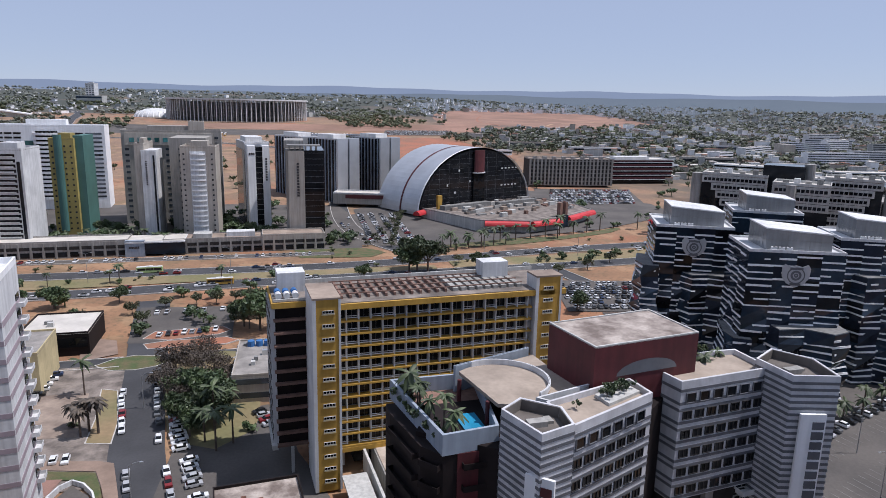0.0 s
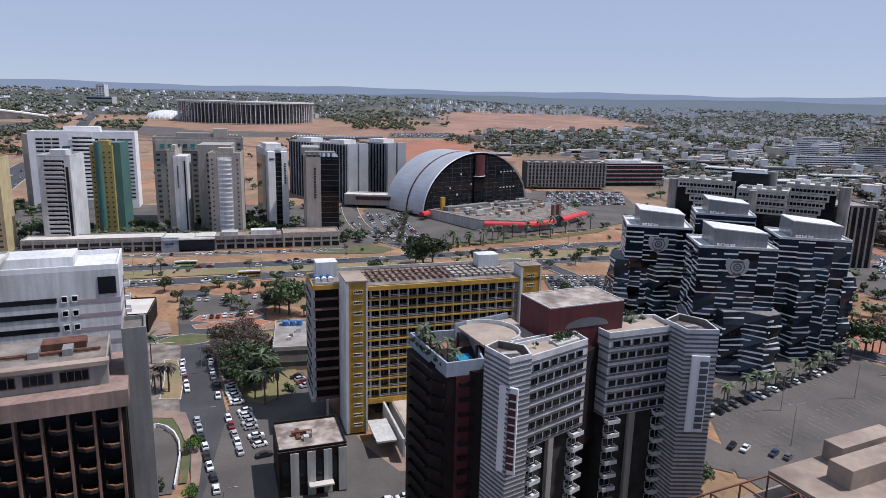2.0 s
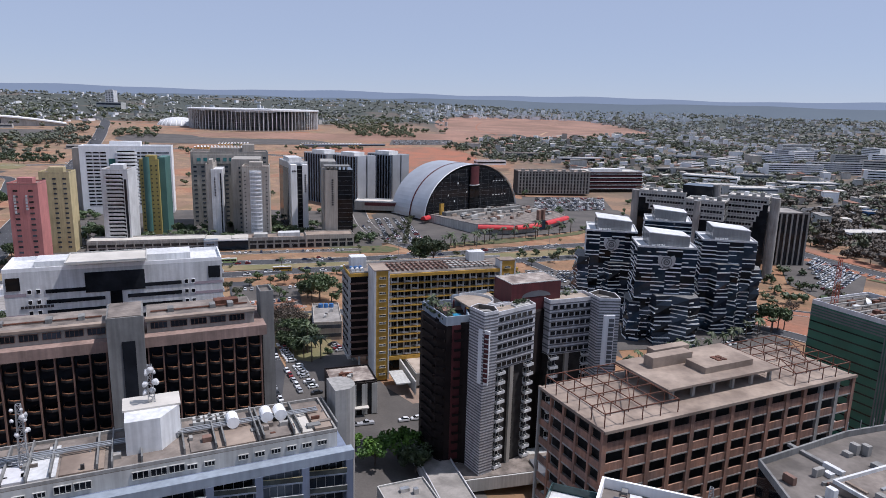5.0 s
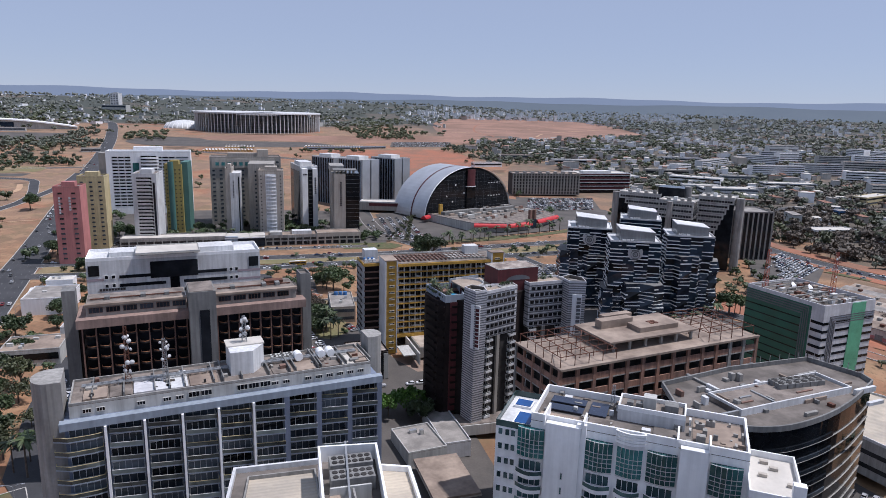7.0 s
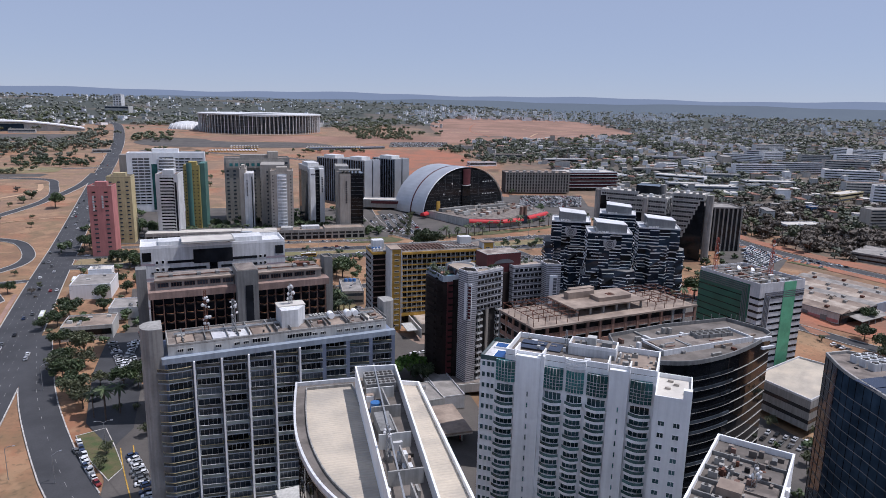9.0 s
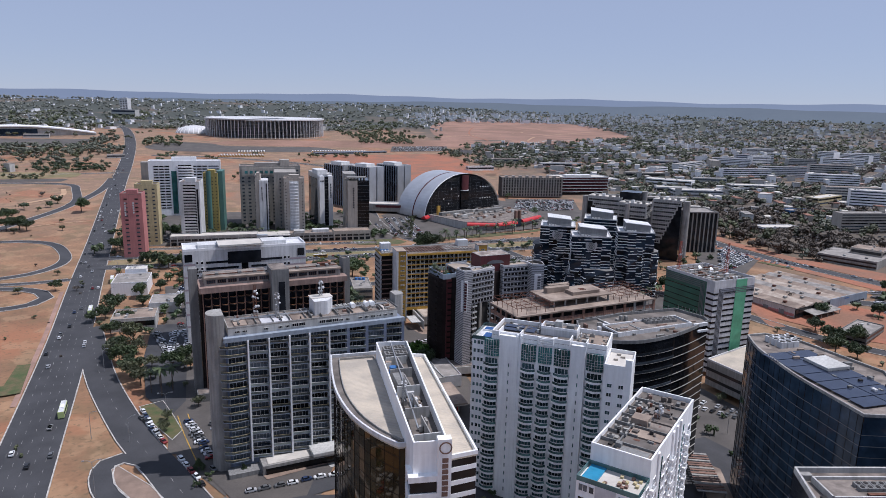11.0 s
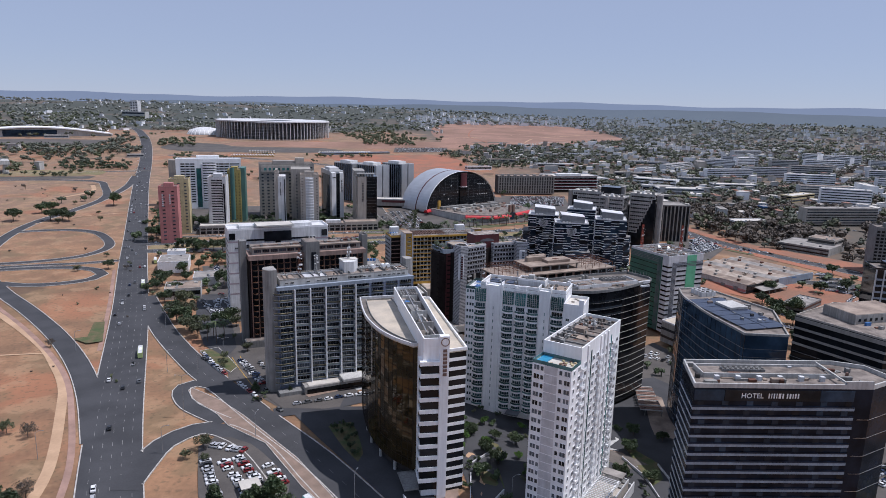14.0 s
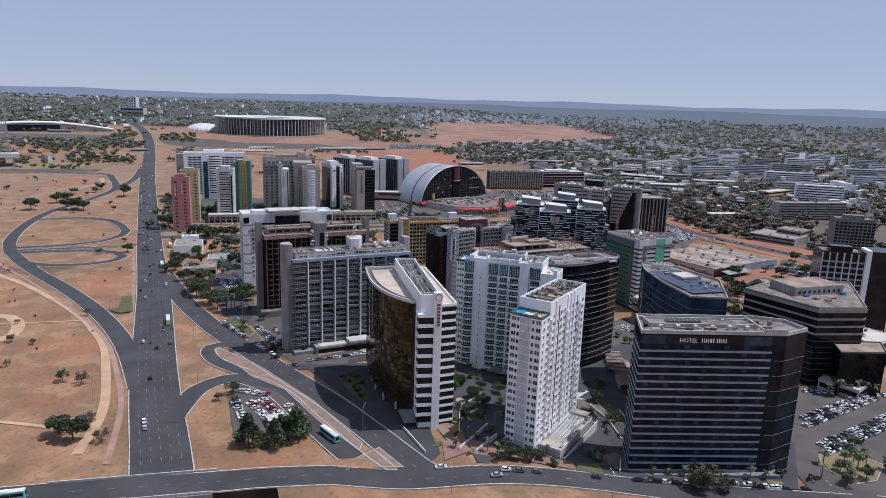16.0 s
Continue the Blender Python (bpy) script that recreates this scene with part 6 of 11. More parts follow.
# ---- green-panelled office ----
def green_office():
    X, Y = 152.0, 30.0
    b = thing("office_block", X, Y, -7.0, 0.0, "green and grey panelled office block with roof masts", "office block")
    S = lambda pts: shift(pts, X, Y)
    top = 51.1
    c, r, k_, l_ = (162.2, 39.3), (191.3, 43.6), (185.3, 78.9), (156.2, 74.6)
    pts = S([c, r, k_, l_])
    prism("wall", b, PALE_S, pts, 0, top - 1.6)
    # street side in dark green with black joints, the other side pale with a bright green strip
    ln, an = edge_run(S([l_])[0], S([c])[0])
    o = S([l_])[0]

    def on_side(name, m, u0, u1, w0, w1, out, o, an):
        ob = boxes(name, b, m, [(u0, u1, -out, 0.3, w0, w1)])
        ob.location, ob.rotation_euler = (*o, 0), (0, 0, radians(an))
    on_side("green_panel", GREENP, 0, ln - 5.4, 0, top - 1.2, 0.1, o, an)
    for k in range(14):
        on_side("joint_band", GL_BLACK, 0, ln - 9.6, 2 + k * 3.2, 2.5 + k * 3.2, 0.16, o, an)
        on_side("joint_band", GL_BLACK, ln - 5.0, ln, 2 + k * 3.2, 3.1 + k * 3.2, 0.12, o, an)
    for j in range(4):
        on_side("trim_line", STRIPE, 0, ln - 6.4 - j * 0.9, top - 2.3 - j * 1.0, top - 1.8 - j * 1.0, 0.22, o, an)
        on_side("trim_line", STRIPE, ln - 6.8 - j * 0.9, ln - 6.4 - j * 0.9, 0, top - 2.3 - j * 1.0, 0.22, o, an)
    ln, an = edge_run(S([c])[0], S([r])[0])
    o = S([c])[0]
    for k in range(14):
        on_side("joint_band", GL_BLACK, 0, 3.2, 2 + k * 3.2, 3.0 + k * 3.2, 0.12, o, an)
        on_side("joint_band", GL_BLACK, 7.4, ln, 2 + k * 3.2, 3.0 + k * 3.2, 0.12, o, an)
    on_side("green_strip", GREENL, 15.5, 23.5, 0, top, 0.2, o, an)
    for j in range(4):
        on_side("trim_line", STRIPE, 3.6 + j * 0.9, ln, top - 4.6 - j * 0.9, top - 4.2 - j * 0.9, 0.24, o, an)
        on_side("trim_line", STRIPE, 3.6 + j * 0.9, 4.0 + j * 0.9, 0, top - 4.6 - j * 0.9, 0.24, o, an)
    prism("roof", b, ROOF_D, grow(pts, -0.4), top - 1.6, top - 1.4)
    ring("parapet", b, PALE_S, pts, 0.4, top - 1.6, top + 0.4)
    rnd = random.Random(7)
    for i in range(44):
        q = Vector(pts[0]).lerp(Vector(pts[1]), rnd.uniform(0.06, 0.86)) + (Vector(pts[3]) - Vector(pts[0])) * rnd.uniform(0.06, 0.9)
        turned(box("roof_unit", b, rnd.choice((CONC, BROWN, RUST, CONC_D, ROOF_B, WHITE_D)), q.x, q.x + rnd.uniform(1.0, 3), q.y, q.y + 1.5, top - 1.4, top + rnd.uniform(-0.4, 0.6)), an)
    for u, v, h in ((9, 40, 16), (30, 26, 17)):
        lattice("antenna_mast", b, u, v, top - 1.4, top + h, 0.8, 0.4, MAST_R, 9, 0.06, "red and white lattice mast")
        dishes(b, u, v, top + 4, top + h - 2, 9, int(u))
    for u, v in ((22, 38), (26, 33)):
        d = cyl("dish_antenna", b, WHITE, u, v, top, top + 0.9, 1.9, 0.3, 20)
        d.rotation_euler = (radians(60), 0, 0.5)
    for j in range(7):
        q0, q1 = Vector(pts[3]).lerp(Vector(pts[0]), 0.06 + j * 0.13), Vector(pts[2]).lerp(Vector(pts[1]), 0.06 + j * 0.13)
        q0, q1 = q0.lerp(q1, 0.06), q0.lerp(q1, 0.9)
        bars("roof_beam", b, CONC, [((q0.x, q0.y, top + 0.1), (q1.x, q1.y, top + 0.1), 0.22)] + [((*q0.lerp(q1, f), top - 1.4), (*q0.lerp(q1, f), top), 0.18) for f in (0.02, 0.33, 0.66, 0.98)])
    ap = shift([(157, -2), (184, 8), (196, 28), (190, 40), (152, 26)], X, Y)
    prism("annex", b, CONC, ap, 0, 13, "low grey annex with a cream roof")
    prism("annex_roof", b, ROOF_C, grow(ap, -0.4), 13, 13.2)
    ring("annex_parapet", b, WHITE_D, ap, 0.4, 13, 14)
    bands(b, [ap[4], ap[0], ap[1], ap[2]], [3.0, 8.0], 1.6, 0.1, GL_BLACK, "ribbon_window")


# ---- federal office towers in striped glass ----
def striped_glass_block(x, y, a, w, d, top, base, seed, badge=True, lobes=()):
    """Folded glass walls under broken pale stripes; the lower storeys swell out in jagged lobes."""
    b = thing("office_tower", x, y, base, a, "blue-black folded glass office tower with broken white stripes", "office tower", group="striped glass towers")
    rnd = random.Random(seed)
    T = top - base
    hull = [(0, 0), (w * 0.27, 0), (w * 0.5, 0), (w * 0.76, 0), (w, 0), (w, d * 0.36), (w, d * 0.7), (w, d), (0, d), (0, d * 0.68), (0, d * 0.34)]
    SV, SF = [], []
    volumes = [("glass_wall", hull, T, 1.0)] + [("glass_lobe", pts, h, 1.2) for pts, h in lobes]
    for name, plan, H, amp in volumes:
        n = len(plan)
        steps = max(4, int(H / 3.9))
        lv = [H * i / steps for i in range(steps + 1)]
        fold = [[0.0 if plan[i][1] >= d - 0.01 else (amp * rnd.uniform(0.4, 1.0) * (1 if (k + i) % 2 else -0.5) if lv[k] < T * 0.66 else 0.12 * rnd.uniform(-1, 1)) for i in range(n)] for k in range(steps + 1)]
        fold[-1] = [f * 0.4 for f in fold[-1]]
        c = Vector((sum(p[0] for p in plan) / n, sum(p[1] for p in plan) / n))
        out_dir = []
        for i in range(n):
            d1, d2 = (Vector(plan[i]) - Vector(plan[i - 1])).normalized(), (Vector(plan[(i + 1) % n]) - Vector(plan[i])).normalized()
            m = Vector((d1.y + d2.y, -d1.x - d2.x))
            out_dir.append(m.normalized() if m.length > 0.1 else (Vector(plan[i]) - c).normalized())
        line = lambda k: [Vector(plan[i]) + out_dir[i] * fold[k][i] for i in range(n)]

        def at(z):
            k = min(steps - 1, int(z / H * steps))
            t = z / H * steps - k
            return [p.lerp(q, t) for p, q in zip(line(k), line(k + 1))]
        vs = [(p.x, p.y, lv[k]) for k in range(steps + 1) for p in line(k)]
        fs = [(k * n + i, k * n + (i + 1) % n, (k + 1) * n + (i + 1) % n, (k + 1) * n + i) for k in range(steps) for i in range(n)]
        me = raw(name, vs, fs + [tuple(steps * n + i for i in range(n))], GL_FOLD)
        me.materials.append(GL_BLACK)
        me.materials.append(GL_NAVY)
        me.polygons.foreach_set("material_index", [rnd.choice((0, 0, 0, 1, 2)) for _ in me.polygons])
        link(name, me, b)
        # broken stripes, each facet a little higher or lower than its neighbour
        hop = [rnd.uniform(-0.75, 0.75) for _ in range(n)]
        for k in range(int(H / 2.05)):
            for i in range(n):
                if plan[i][1] >= d - 0.01 and plan[(i + 1) % n][1] >= d - 0.01:
                    continue
                z = 1.6 + k * 2.05 + hop[i]
                if z > H - 0.9 or rnd.random() < 0.1:
                    continue
                t0, t1 = (0.0, 1.0) if rnd.random() < 0.72 else sorted((rnd.random(), rnd.choice((0.0, 1.0, rnd.random()))))
                if t1 - t0 < 0.15:
                    continue
                h = rnd.choice((0.38, 0.5, 0.62))
                lo, hi = at(z), at(min(H, z + h))
                o = len(SV)
                for ring_, zz in ((lo, z), (hi, z + h)):
                    p, q = ring_[i].lerp(ring_[(i + 1) % n], t0), ring_[i].lerp(ring_[(i + 1) % n], t1)
                    e = (q - p).normalized()
                    nn = Vector((e.y, -e.x))
                    SV += [(*(p + nn * 0.16), zz), (*(q + nn * 0.16), zz), (*(q - nn * 0.05), zz), (*(p - nn * 0.05), zz)]
                SF += [tuple(o + j for j in f) for f in BOX_F]
        if name == "glass_lobe":
            prism("lobe_roof", b, CONC_D, [tuple(p) for p in grow([tuple(p) for p in line(steps)], -0.2)], H, H + 0.25)
    link("stripes", raw("stripes", SV, SF, WHITE), b, (0, 0, 0), "broken white panel stripes")["kind"] = "stuff"
    R = [(0, 0), (w, 0), (w, d), (0, d)]
    prism("roof", b, WHITE_D, grow(R, -0.3), T, T + 0.25, "pale roof terrace")
    ring("parapet", b, WHITE_D, R, 0.35, T, T + 0.9)
    # plant house: grey glazed walls under a slanting pale lid
    q = [(w * 0.2, d * 0.16), (w * 0.88, d * 0.12), (w * 0.84, d * 0.72), (w * 0.17, d * 0.78)]
    hz = [T + 6.4, T + 5.2, T + 5.4, T + 6.8]
    vs = [(u, v, T + 0.25) for u, v in q] + [(u, v, h) for (u, v), h in zip(q, hz)]
    link("plant_house", raw("plant_house", vs, BOX_F, PLANT_GREY), b, (0, 0, 0), "grey glazed plant house")
    Q = grow(q, 0.15)
    vs = [(u, v, h + 0.02) for (u, v), h in zip(Q, hz)] + [(u, v, h + 0.4) for (u, v), h in zip(Q, hz)]
    link("plant_lid", raw("plant_lid", vs, BOX_F, WHITE_D), b, (0, 0, 0), "slanting pale roof lid")
    for i in range(1, 6):
        p, r = Vector(q[0]).lerp(Vector(q[1]), i / 6), Vector(q[0]).lerp(Vector(q[3]), i / 6)
        box("panel_joint", b, CONC_D, p.x - 0.05, p.x + 0.05, p.y - 0.06, p.y + 0.02, T + 0.25, T + 4.8)
        box("panel_joint", b, CONC_D, r.x - 0.06, r.x + 0.02, r.y - 0.05, r.y + 0.05, T + 0.25, T + 5.4)
    bars("panel_rail", b, CONC_D, [((*q[0], T + 3.2), (*q[1], T + 3.2), 0.06), ((*q[0], T + 3.2), (*q[3], T + 3.2), 0.06)])
    ac_units(b, [(w * 0.24 + i * 2.2, 1.2) for i in range(3)], T + 0.25, WHITE_D)
    if badge:
        sh = [(0, 5.4), (1.5, 5.0), (2.9, 5.6), (3.6, 4.6), (3.4, 2.2), (2.2, 0.6), (0, -0.4)]
        sh = sh + [(-u, v) for u, v in reversed(sh[1:-1])]
        vs = [(w * 0.5 + u * 1.1, -0.75, T - 9.6 + v * 1.15) for u, v in sh] + [(w * 0.5 + u * 1.1, -0.3, T - 9.6 + v * 1.15) for u, v in sh]
        m = len(sh)
        fs = [tuple(range(m - 1, -1, -1))] + [(i, (i + 1) % m, m + (i + 1) % m, m + i) for i in range(m)]
        link("shield_badge", raw("shield_badge", vs, fs, SILVER), b, (0, 0, 0), "pale shield badge")
        for r1, r0 in ((2.5, 2.2), (1.5, 0.9), (0.6, 0.2)):
            ob = link("badge_ring", disc_ring(r1, r0, 0.12, STRIPE), b, (w * 0.5, -0.77, T - 6.4))
            ob.rotation_euler = (radians(90), 0, 0)
        for v, wd in ((4.9, 3.6), (0.2, 3.0)):
            box("badge_band", b, STRIPE, w * 0.5 - wd / 2, w * 0.5 + wd / 2, -0.9, -0.74, T - 9.6 + v, T - 8.9 + v)
    return b


# ---- generic grid tower for the middle distance ----
def grid_tower(name, x, y, a, w, d, top, wall, label, category="tower", base=None, cols=5, floors=16, win=GL_WIN, ww=0.6, wh=0.5, side_cols=0, roof=ROOF, group=""):
    z0 = (gz(x, y) if base is None else base) - 0.5
    b = thing(name, x, y, z0, a, label, category, group)
    T = top - z0
    box("wall", b, wall, 0, w, 0, d, 0, T)
    fh = (T - 5.0) / floors
    bw = w / max(1, cols)
    spots = []
    for k in range(floors):
        for i in range(cols):
            spots.append((i * bw + bw * (1 - ww) / 2, (i + 1) * bw - bw * (1 - ww) / 2, -0.12, 0.2, 4 + k * fh, 4 + k * fh + fh * wh))
        for j in range(side_cols):
            sw = d / side_cols
            spots.append((-0.12, 0.2, j * sw + sw * 0.25, j * sw + sw * 0.75, 4 + k * fh, 4 + k * fh + fh * wh))
    if len(spots) > 40 and (y > 395 or x > 400):
        boxes("glazing", b, win, spots, "small windows in even rows")["kind"] = "stuff"
    else:
        for s in spots:
            box("window", b, win, *s)
    parapet_roof(b, [(0, 0), (w, 0), (w, d), (0, d)], T, roof, wall, 1.1)
    box("lift_room", b, wall, w * 0.25, w * 0.75, d * 0.3, d * 0.7, T, T + 3.6)
    return b, T

grey_hotel()
brown_hotel()
office_tower()
mustard_hotel()
striped_hotel()
unfinished_block()
bowed_tower()
narrow_tower()
curved_glass_hotel()
banded_hotel()
sickle_office()
oval_office()
green_office()
striped_glass_block(131, 198, -26, 25.5, 24, 46.6, -3, 1, True, [([(-5.5, 6), (-3.5, -1.0), (2.0, -1.8), (2.0, 16), (-4, 18)], 36.0), ([(9.5, 0.4), (12.5, -4.2), (18, -2.4), (24, -4.6), (28, -1.0), (26, 8), (12, 6)], 34.0)])
striped_glass_block(138.5, 161, -23, 27, 22, 45.6, -3, 2, True, [([(8, 0.4), (9.5, -5.0), (17, -3.2), (24, -6.8), (29.5, -3.5), (28.5, 9), (12, 8)], 26.5), ([(-3.0, 5), (-2.2, -1.6), (3, -2.2), (4, 12), (-2, 16)], 22.0)])
striped_glass_block(178, 167, -26, 25.5, 22, 46.4, -3, 3, False, [([(4.5, 0.4), (7.5, -4.6), (14, -2.2), (17.5, -4.0), (18.5, 0.6), (10, 7)], 38.5), ([(24, -1.2), (28.6, 0.6), (30, 9), (24, 14)], 36.0)])
striped_glass_block(176, 216, -30, 25, 22, 47.8, -3, 4, False)

# ---- middle distance: hotel towers beyond the avenue ----


def round_fin(b, u, v, r, w1):
    prism("end_fin", b, CONC, [(u + p, v + q) for p, q in arc(0, 0, r, r, 0, 360, 17)[:-1]], 0, w1, "round windowless concrete shaft")


def fin_office(x, y, a, w, d, top, side, crown=9, fins=()):
    """A pale concrete front whose storeys step back, one by one, from a dark glass flank."""
    z0 = -1.0
    b = thing("office_block", x, y, z0, a, "grey concrete office block stepping back over dark glass", "office block", group="grey bank offices")
    T = top - z0
    box("glass_body", b, GL_BLACK, 0, w, 0, d, 0, T - 0.2)
    n = 14
    fh = T / n
    panes = []
    for k in range(n):
        f = max(0.0, (k - n + crown) / crown) if k < n - 1 else 1.0
        if f <= 0.06:
            continue
        ln = w * (0.3 + 0.7 * f) if side else w
        u0, u1 = (w - ln, w) if side < 0 else ((0, ln) if side > 0 else (0, w))
        z = k * fh
        box("storey", b, CONC_W, u0, u1, -0.8, d - 0.5, z, z + fh - 0.25)
        m = max(3, int((u1 - u0) / 2.0))
        panes += [(u0 + 0.9 + i * (u1 - u0 - 1.8) / m + 0.2, u0 + 0.9 + (i + 1) * (u1 - u0 - 1.8) / m - 0.2, -0.9, -0.5, z + 1.0, z + 2.5) for i in range(m)]
    boxes("glazing", b, GL_BLACK, panes, "rows of small dark windows")["kind"] = "stuff"
    parapet_roof(b, [(0, -0.8), (w, -0.8), (w, d), (0, d)], T, ROOF_P, CONC_W, 1.3)
    for i in range(4):
        box("roof_unit", b, (CONC_D, WHITE_D, CONC)[i % 3], w * (0.15 + 0.2 * i), w * (0.15 + 0.2 * i) + 2.6, d * 0.4, d * 0.4 + 3, T, T + 1.8 + (i % 2))
    for u, v, r, h in fins:
        round_fin(b, u, v, r, T + h)
    return b, T


fin_office(223, 300, -44, 31, 20, 53.5, -1, 9, ((-2.6, 2.0, 2.8, 0.5),))
b, T = fin_office(231.5, 259.5, -46, 24, 18, 52.8, 0, 4, ((8.0, -2.0, 2.1, 0.4),))
box("dark_house", b, GL_BLACK, -7, 12, 26, 42, T - 20, T + 7, "black glass roof house")
round_fin(b, 13.5, 33, 2.6, T + 8)
fin_office(272.5, 270.5, -46, 25, 22, 53.5, 1, 11, ((29.0, 2.0, 3.0, 1.0),))
bk = thing("office_block", 268, 300, 0, -14, "long low office wing with upright concrete ribs", "office block")
box("wall", bk, GL_BLACK, 0, 85, 0, 30, 0, 38)
for i in range(22):
    box("rib", bk, GREY_T, i * 4, i * 4 + 1.2, -0.6, 0, 0, 38)
parapet_roof(bk, [(0, -0.6), (85, -0.6), (85, 30), (0, 30)], 38, ROOF_F, GREY_T)

# pink and cream slabs beside the avenue
b, T = grid_tower("apartment_slab", -182, 352, -2, 17, 16, 54, PINK, "faded pink residential slab with white sign bars", "residential tower", cols=2, floors=14, ww=0.3, wh=0.35, side_cols=3)
sign_bars(b, "sign", WHITE_D, 3.0, -0.1, T - 18, (1.5,) * 6, 1.2, 0.5, True)
sign_bars(b, "sign", WHITE_D, 9.5, -0.1, T - 16, (1.5,) * 5, 1.2, 0.5, True)
grid_tower("apartment_slab", -178, 400, -2, 19, 16, 56, CREAM, "cream and grey residential slab", "residential tower", cols=3, floors=15, ww=0.35, wh=0.35, side_cols=3)
# striped hotel with a white frame
b, T = grid_tower("hotel_tower", -141, 407, -4, 18, 26, 57, WHITE_D, "white hotel tower with dark balcony strips", "hotel", cols=1, floors=19, win=GL_BLACK, ww=0.62, wh=0.62, side_cols=0)
for k in range(19):
    link("balcony", balcony_mesh("balcony", 11.0, 0.8, WHITE_D, 0.7), b, (2.6, 0, 4 + k * (T - 5) / 19))
box("corner_glass", b, GL_BLACK, 15.2, 16.8, -0.2, 0.2, 8, T - 6)
# ochre and green tower
b, T = grid_tower("apartment_tower", -123, 455, -4, 14, 22, 60, YGREEN, "ochre and dark green residential tower", "residential tower", cols=4, floors=16, ww=0.3, wh=0.3)
box("green_wing", b, TEALP, 13, 18.5, 3, 24, 0, T + 2.5)
prism("stair_shaft", b, TEALP, arc(5.2, 0, 2.4, 1.5, 180, 360, 8), 3, T + 3.0)
# broad white hospital-like hotel
b = thing("hotel_block", -186, 545, 4, 2, "broad white hotel with long window rows", "hotel")
box("wall", b, WHITE, 0, 76, 0, 20, 0, 60)
box("back_wing", b, GREY_T, -10, 60, 22, 36, 0, 58)
for k in range(16):
    w = 8 + k * 3.1
    for u0, u1 in ((5, 22), (44, 62)):
        for i in range(3):
            wd = (u1 - u0) / 3
            box("window", b, GL_BLACK, u0 + i * wd + 0.4, u0 + (i + 1) * wd - 0.4, -0.15, 0.2, w, w + 1.4)
    link("bowed_band", MESHES.setdefault("hbow", prism_mesh("bowed_band", arc(38, 0, 9, 3.0, 180, 360, 12), 0, 1.7, WHITE)), b, (0, 0, w - 0.6))
    box("ribbon_window", b, GL_BLACK, 31, 45, -1.2, 0, w + 1.1, w + 2.4)
    box("ribbon_window", b, GL_CURT, 63, 74, -0.15, 0.2, w, w + 1.4)
box("glass_shaft", b, GL_TEAL, 23.5, 29, -0.6, 0.2, 2, 50)
parapet_roof(b, [(0, 0), (76, 0), (76, 20), (0, 20)], 60, WHITE_D, WHITE, 1.4)
box("roof_block", b, WHITE, 24, 50, 6, 14, 60, 65)
# big grey hotel with smaller slabs before it
b, T = grid_tower("hotel_block", -88, 486, 2, 63, 24, 64, GREY_T, "wide warm-grey hotel slab with grouped windows", "hotel", cols=10, floors=15, ww=0.4, wh=0.4, side_cols=0)
box("cap", b, BEIGE, 2, 58, -1.0, 10, T - 9, T - 1)
for i in range(10):
    box("arch_window", b, GL_TEAL, 5 + i * 5.2, 8 + i * 5.2, -1.15, -0.9, T - 7, T - 4)
box("roof_tower", b, BEIGE, 42, 52, 4, 14, T, T + 7)
b, T = grid_tower("hotel_slab", -73, 440, -2, 5.5, 30, 58, BEIGE, "slim beige hotel slab with a white panel front", "hotel", cols=0, floors=14, side_cols=0)
box("white_panel", b, WHITE_D, 4, 12.5, -2, 20, 0, T - 3)
box("glass_slot", b, GL_BLACK, 10.6, 11.6, -2.2, -2, 4, T - 6)
sign_bars(b, "sign", SIGN_D, 6.2, -2.05, T - 24, (0.9, 0.8) * 6, 0.9, 0.4, True)
b, T = grid_tower("apartment_tower", -45.5, 424, -3, 20, 24, 57.5, BEIGE, "beige tower with a stack of round white balconies", "residential tower", cols=5, floors=17, ww=0.25, wh=0.3, side_cols=3)
for k in range(17):
    link("balcony", balcony_mesh("balcony", 8.0, 2.4, WHITE, 0.9, 0.25, True), b, (6.0, 0, 4 + k * (T - 5) / 17))
box("white_bay", b, WHITE_D, 5.5, 14.5, -0.2, 0.3, 0, T - 2)
box("rear_block", b, GREY_T, -10, 12, 24, 56, 0, T + 4.5)
for k in range(14):
    box("rear_window", b, GL_WIN, -4.4, -3.0, 23.85, 24.1, 6 + k * 3.7, 7.6 + k * 3.7)
# white and black office
b = thing("office_tower", -7.5, 455, 0, 10, "white and black glass office tower", "office tower")
box("wall", b, SILVER, -1, 15, 4, 42, 0, 58)
box("front_panel", b, WHITE, 0, 5, -0.5, 4, 0, 57)
box("front_panel", b, WHITE, 9.5, 14, -0.5, 4, 0, 57)
box("glass_centre", b, GL_BLACK, 5, 9.5, 0.2, 4, 0, 56)
box("glass_side", b, GL_BLUE, -1.2, -1.0, 6, 40, 3, 54)
for k in range(16):
    box("joint", b, CONC_D, 5.0, 9.5, 0.1, 0.3, 4 + k * 3.5, 4.25 + k * 3.5)
box("lift_room", b, WHITE_D, 1, 12, 12, 34, 58, 62)
sign_bars(b, "sign", SIGN_D, 11.2, -0.55, 34, (1.2,) * 9, 1.2, 0.5, True)
sign_bars(b, "sign", SIGN_D, 0.8, -0.55, 51, (1.0, 1.2, 0.8), 1.4, 0.3)
parapet_roof(b, [(-1, 4), (15, 4), (15, 42), (-1, 42)], 58, ROOF_P, WHITE_D)
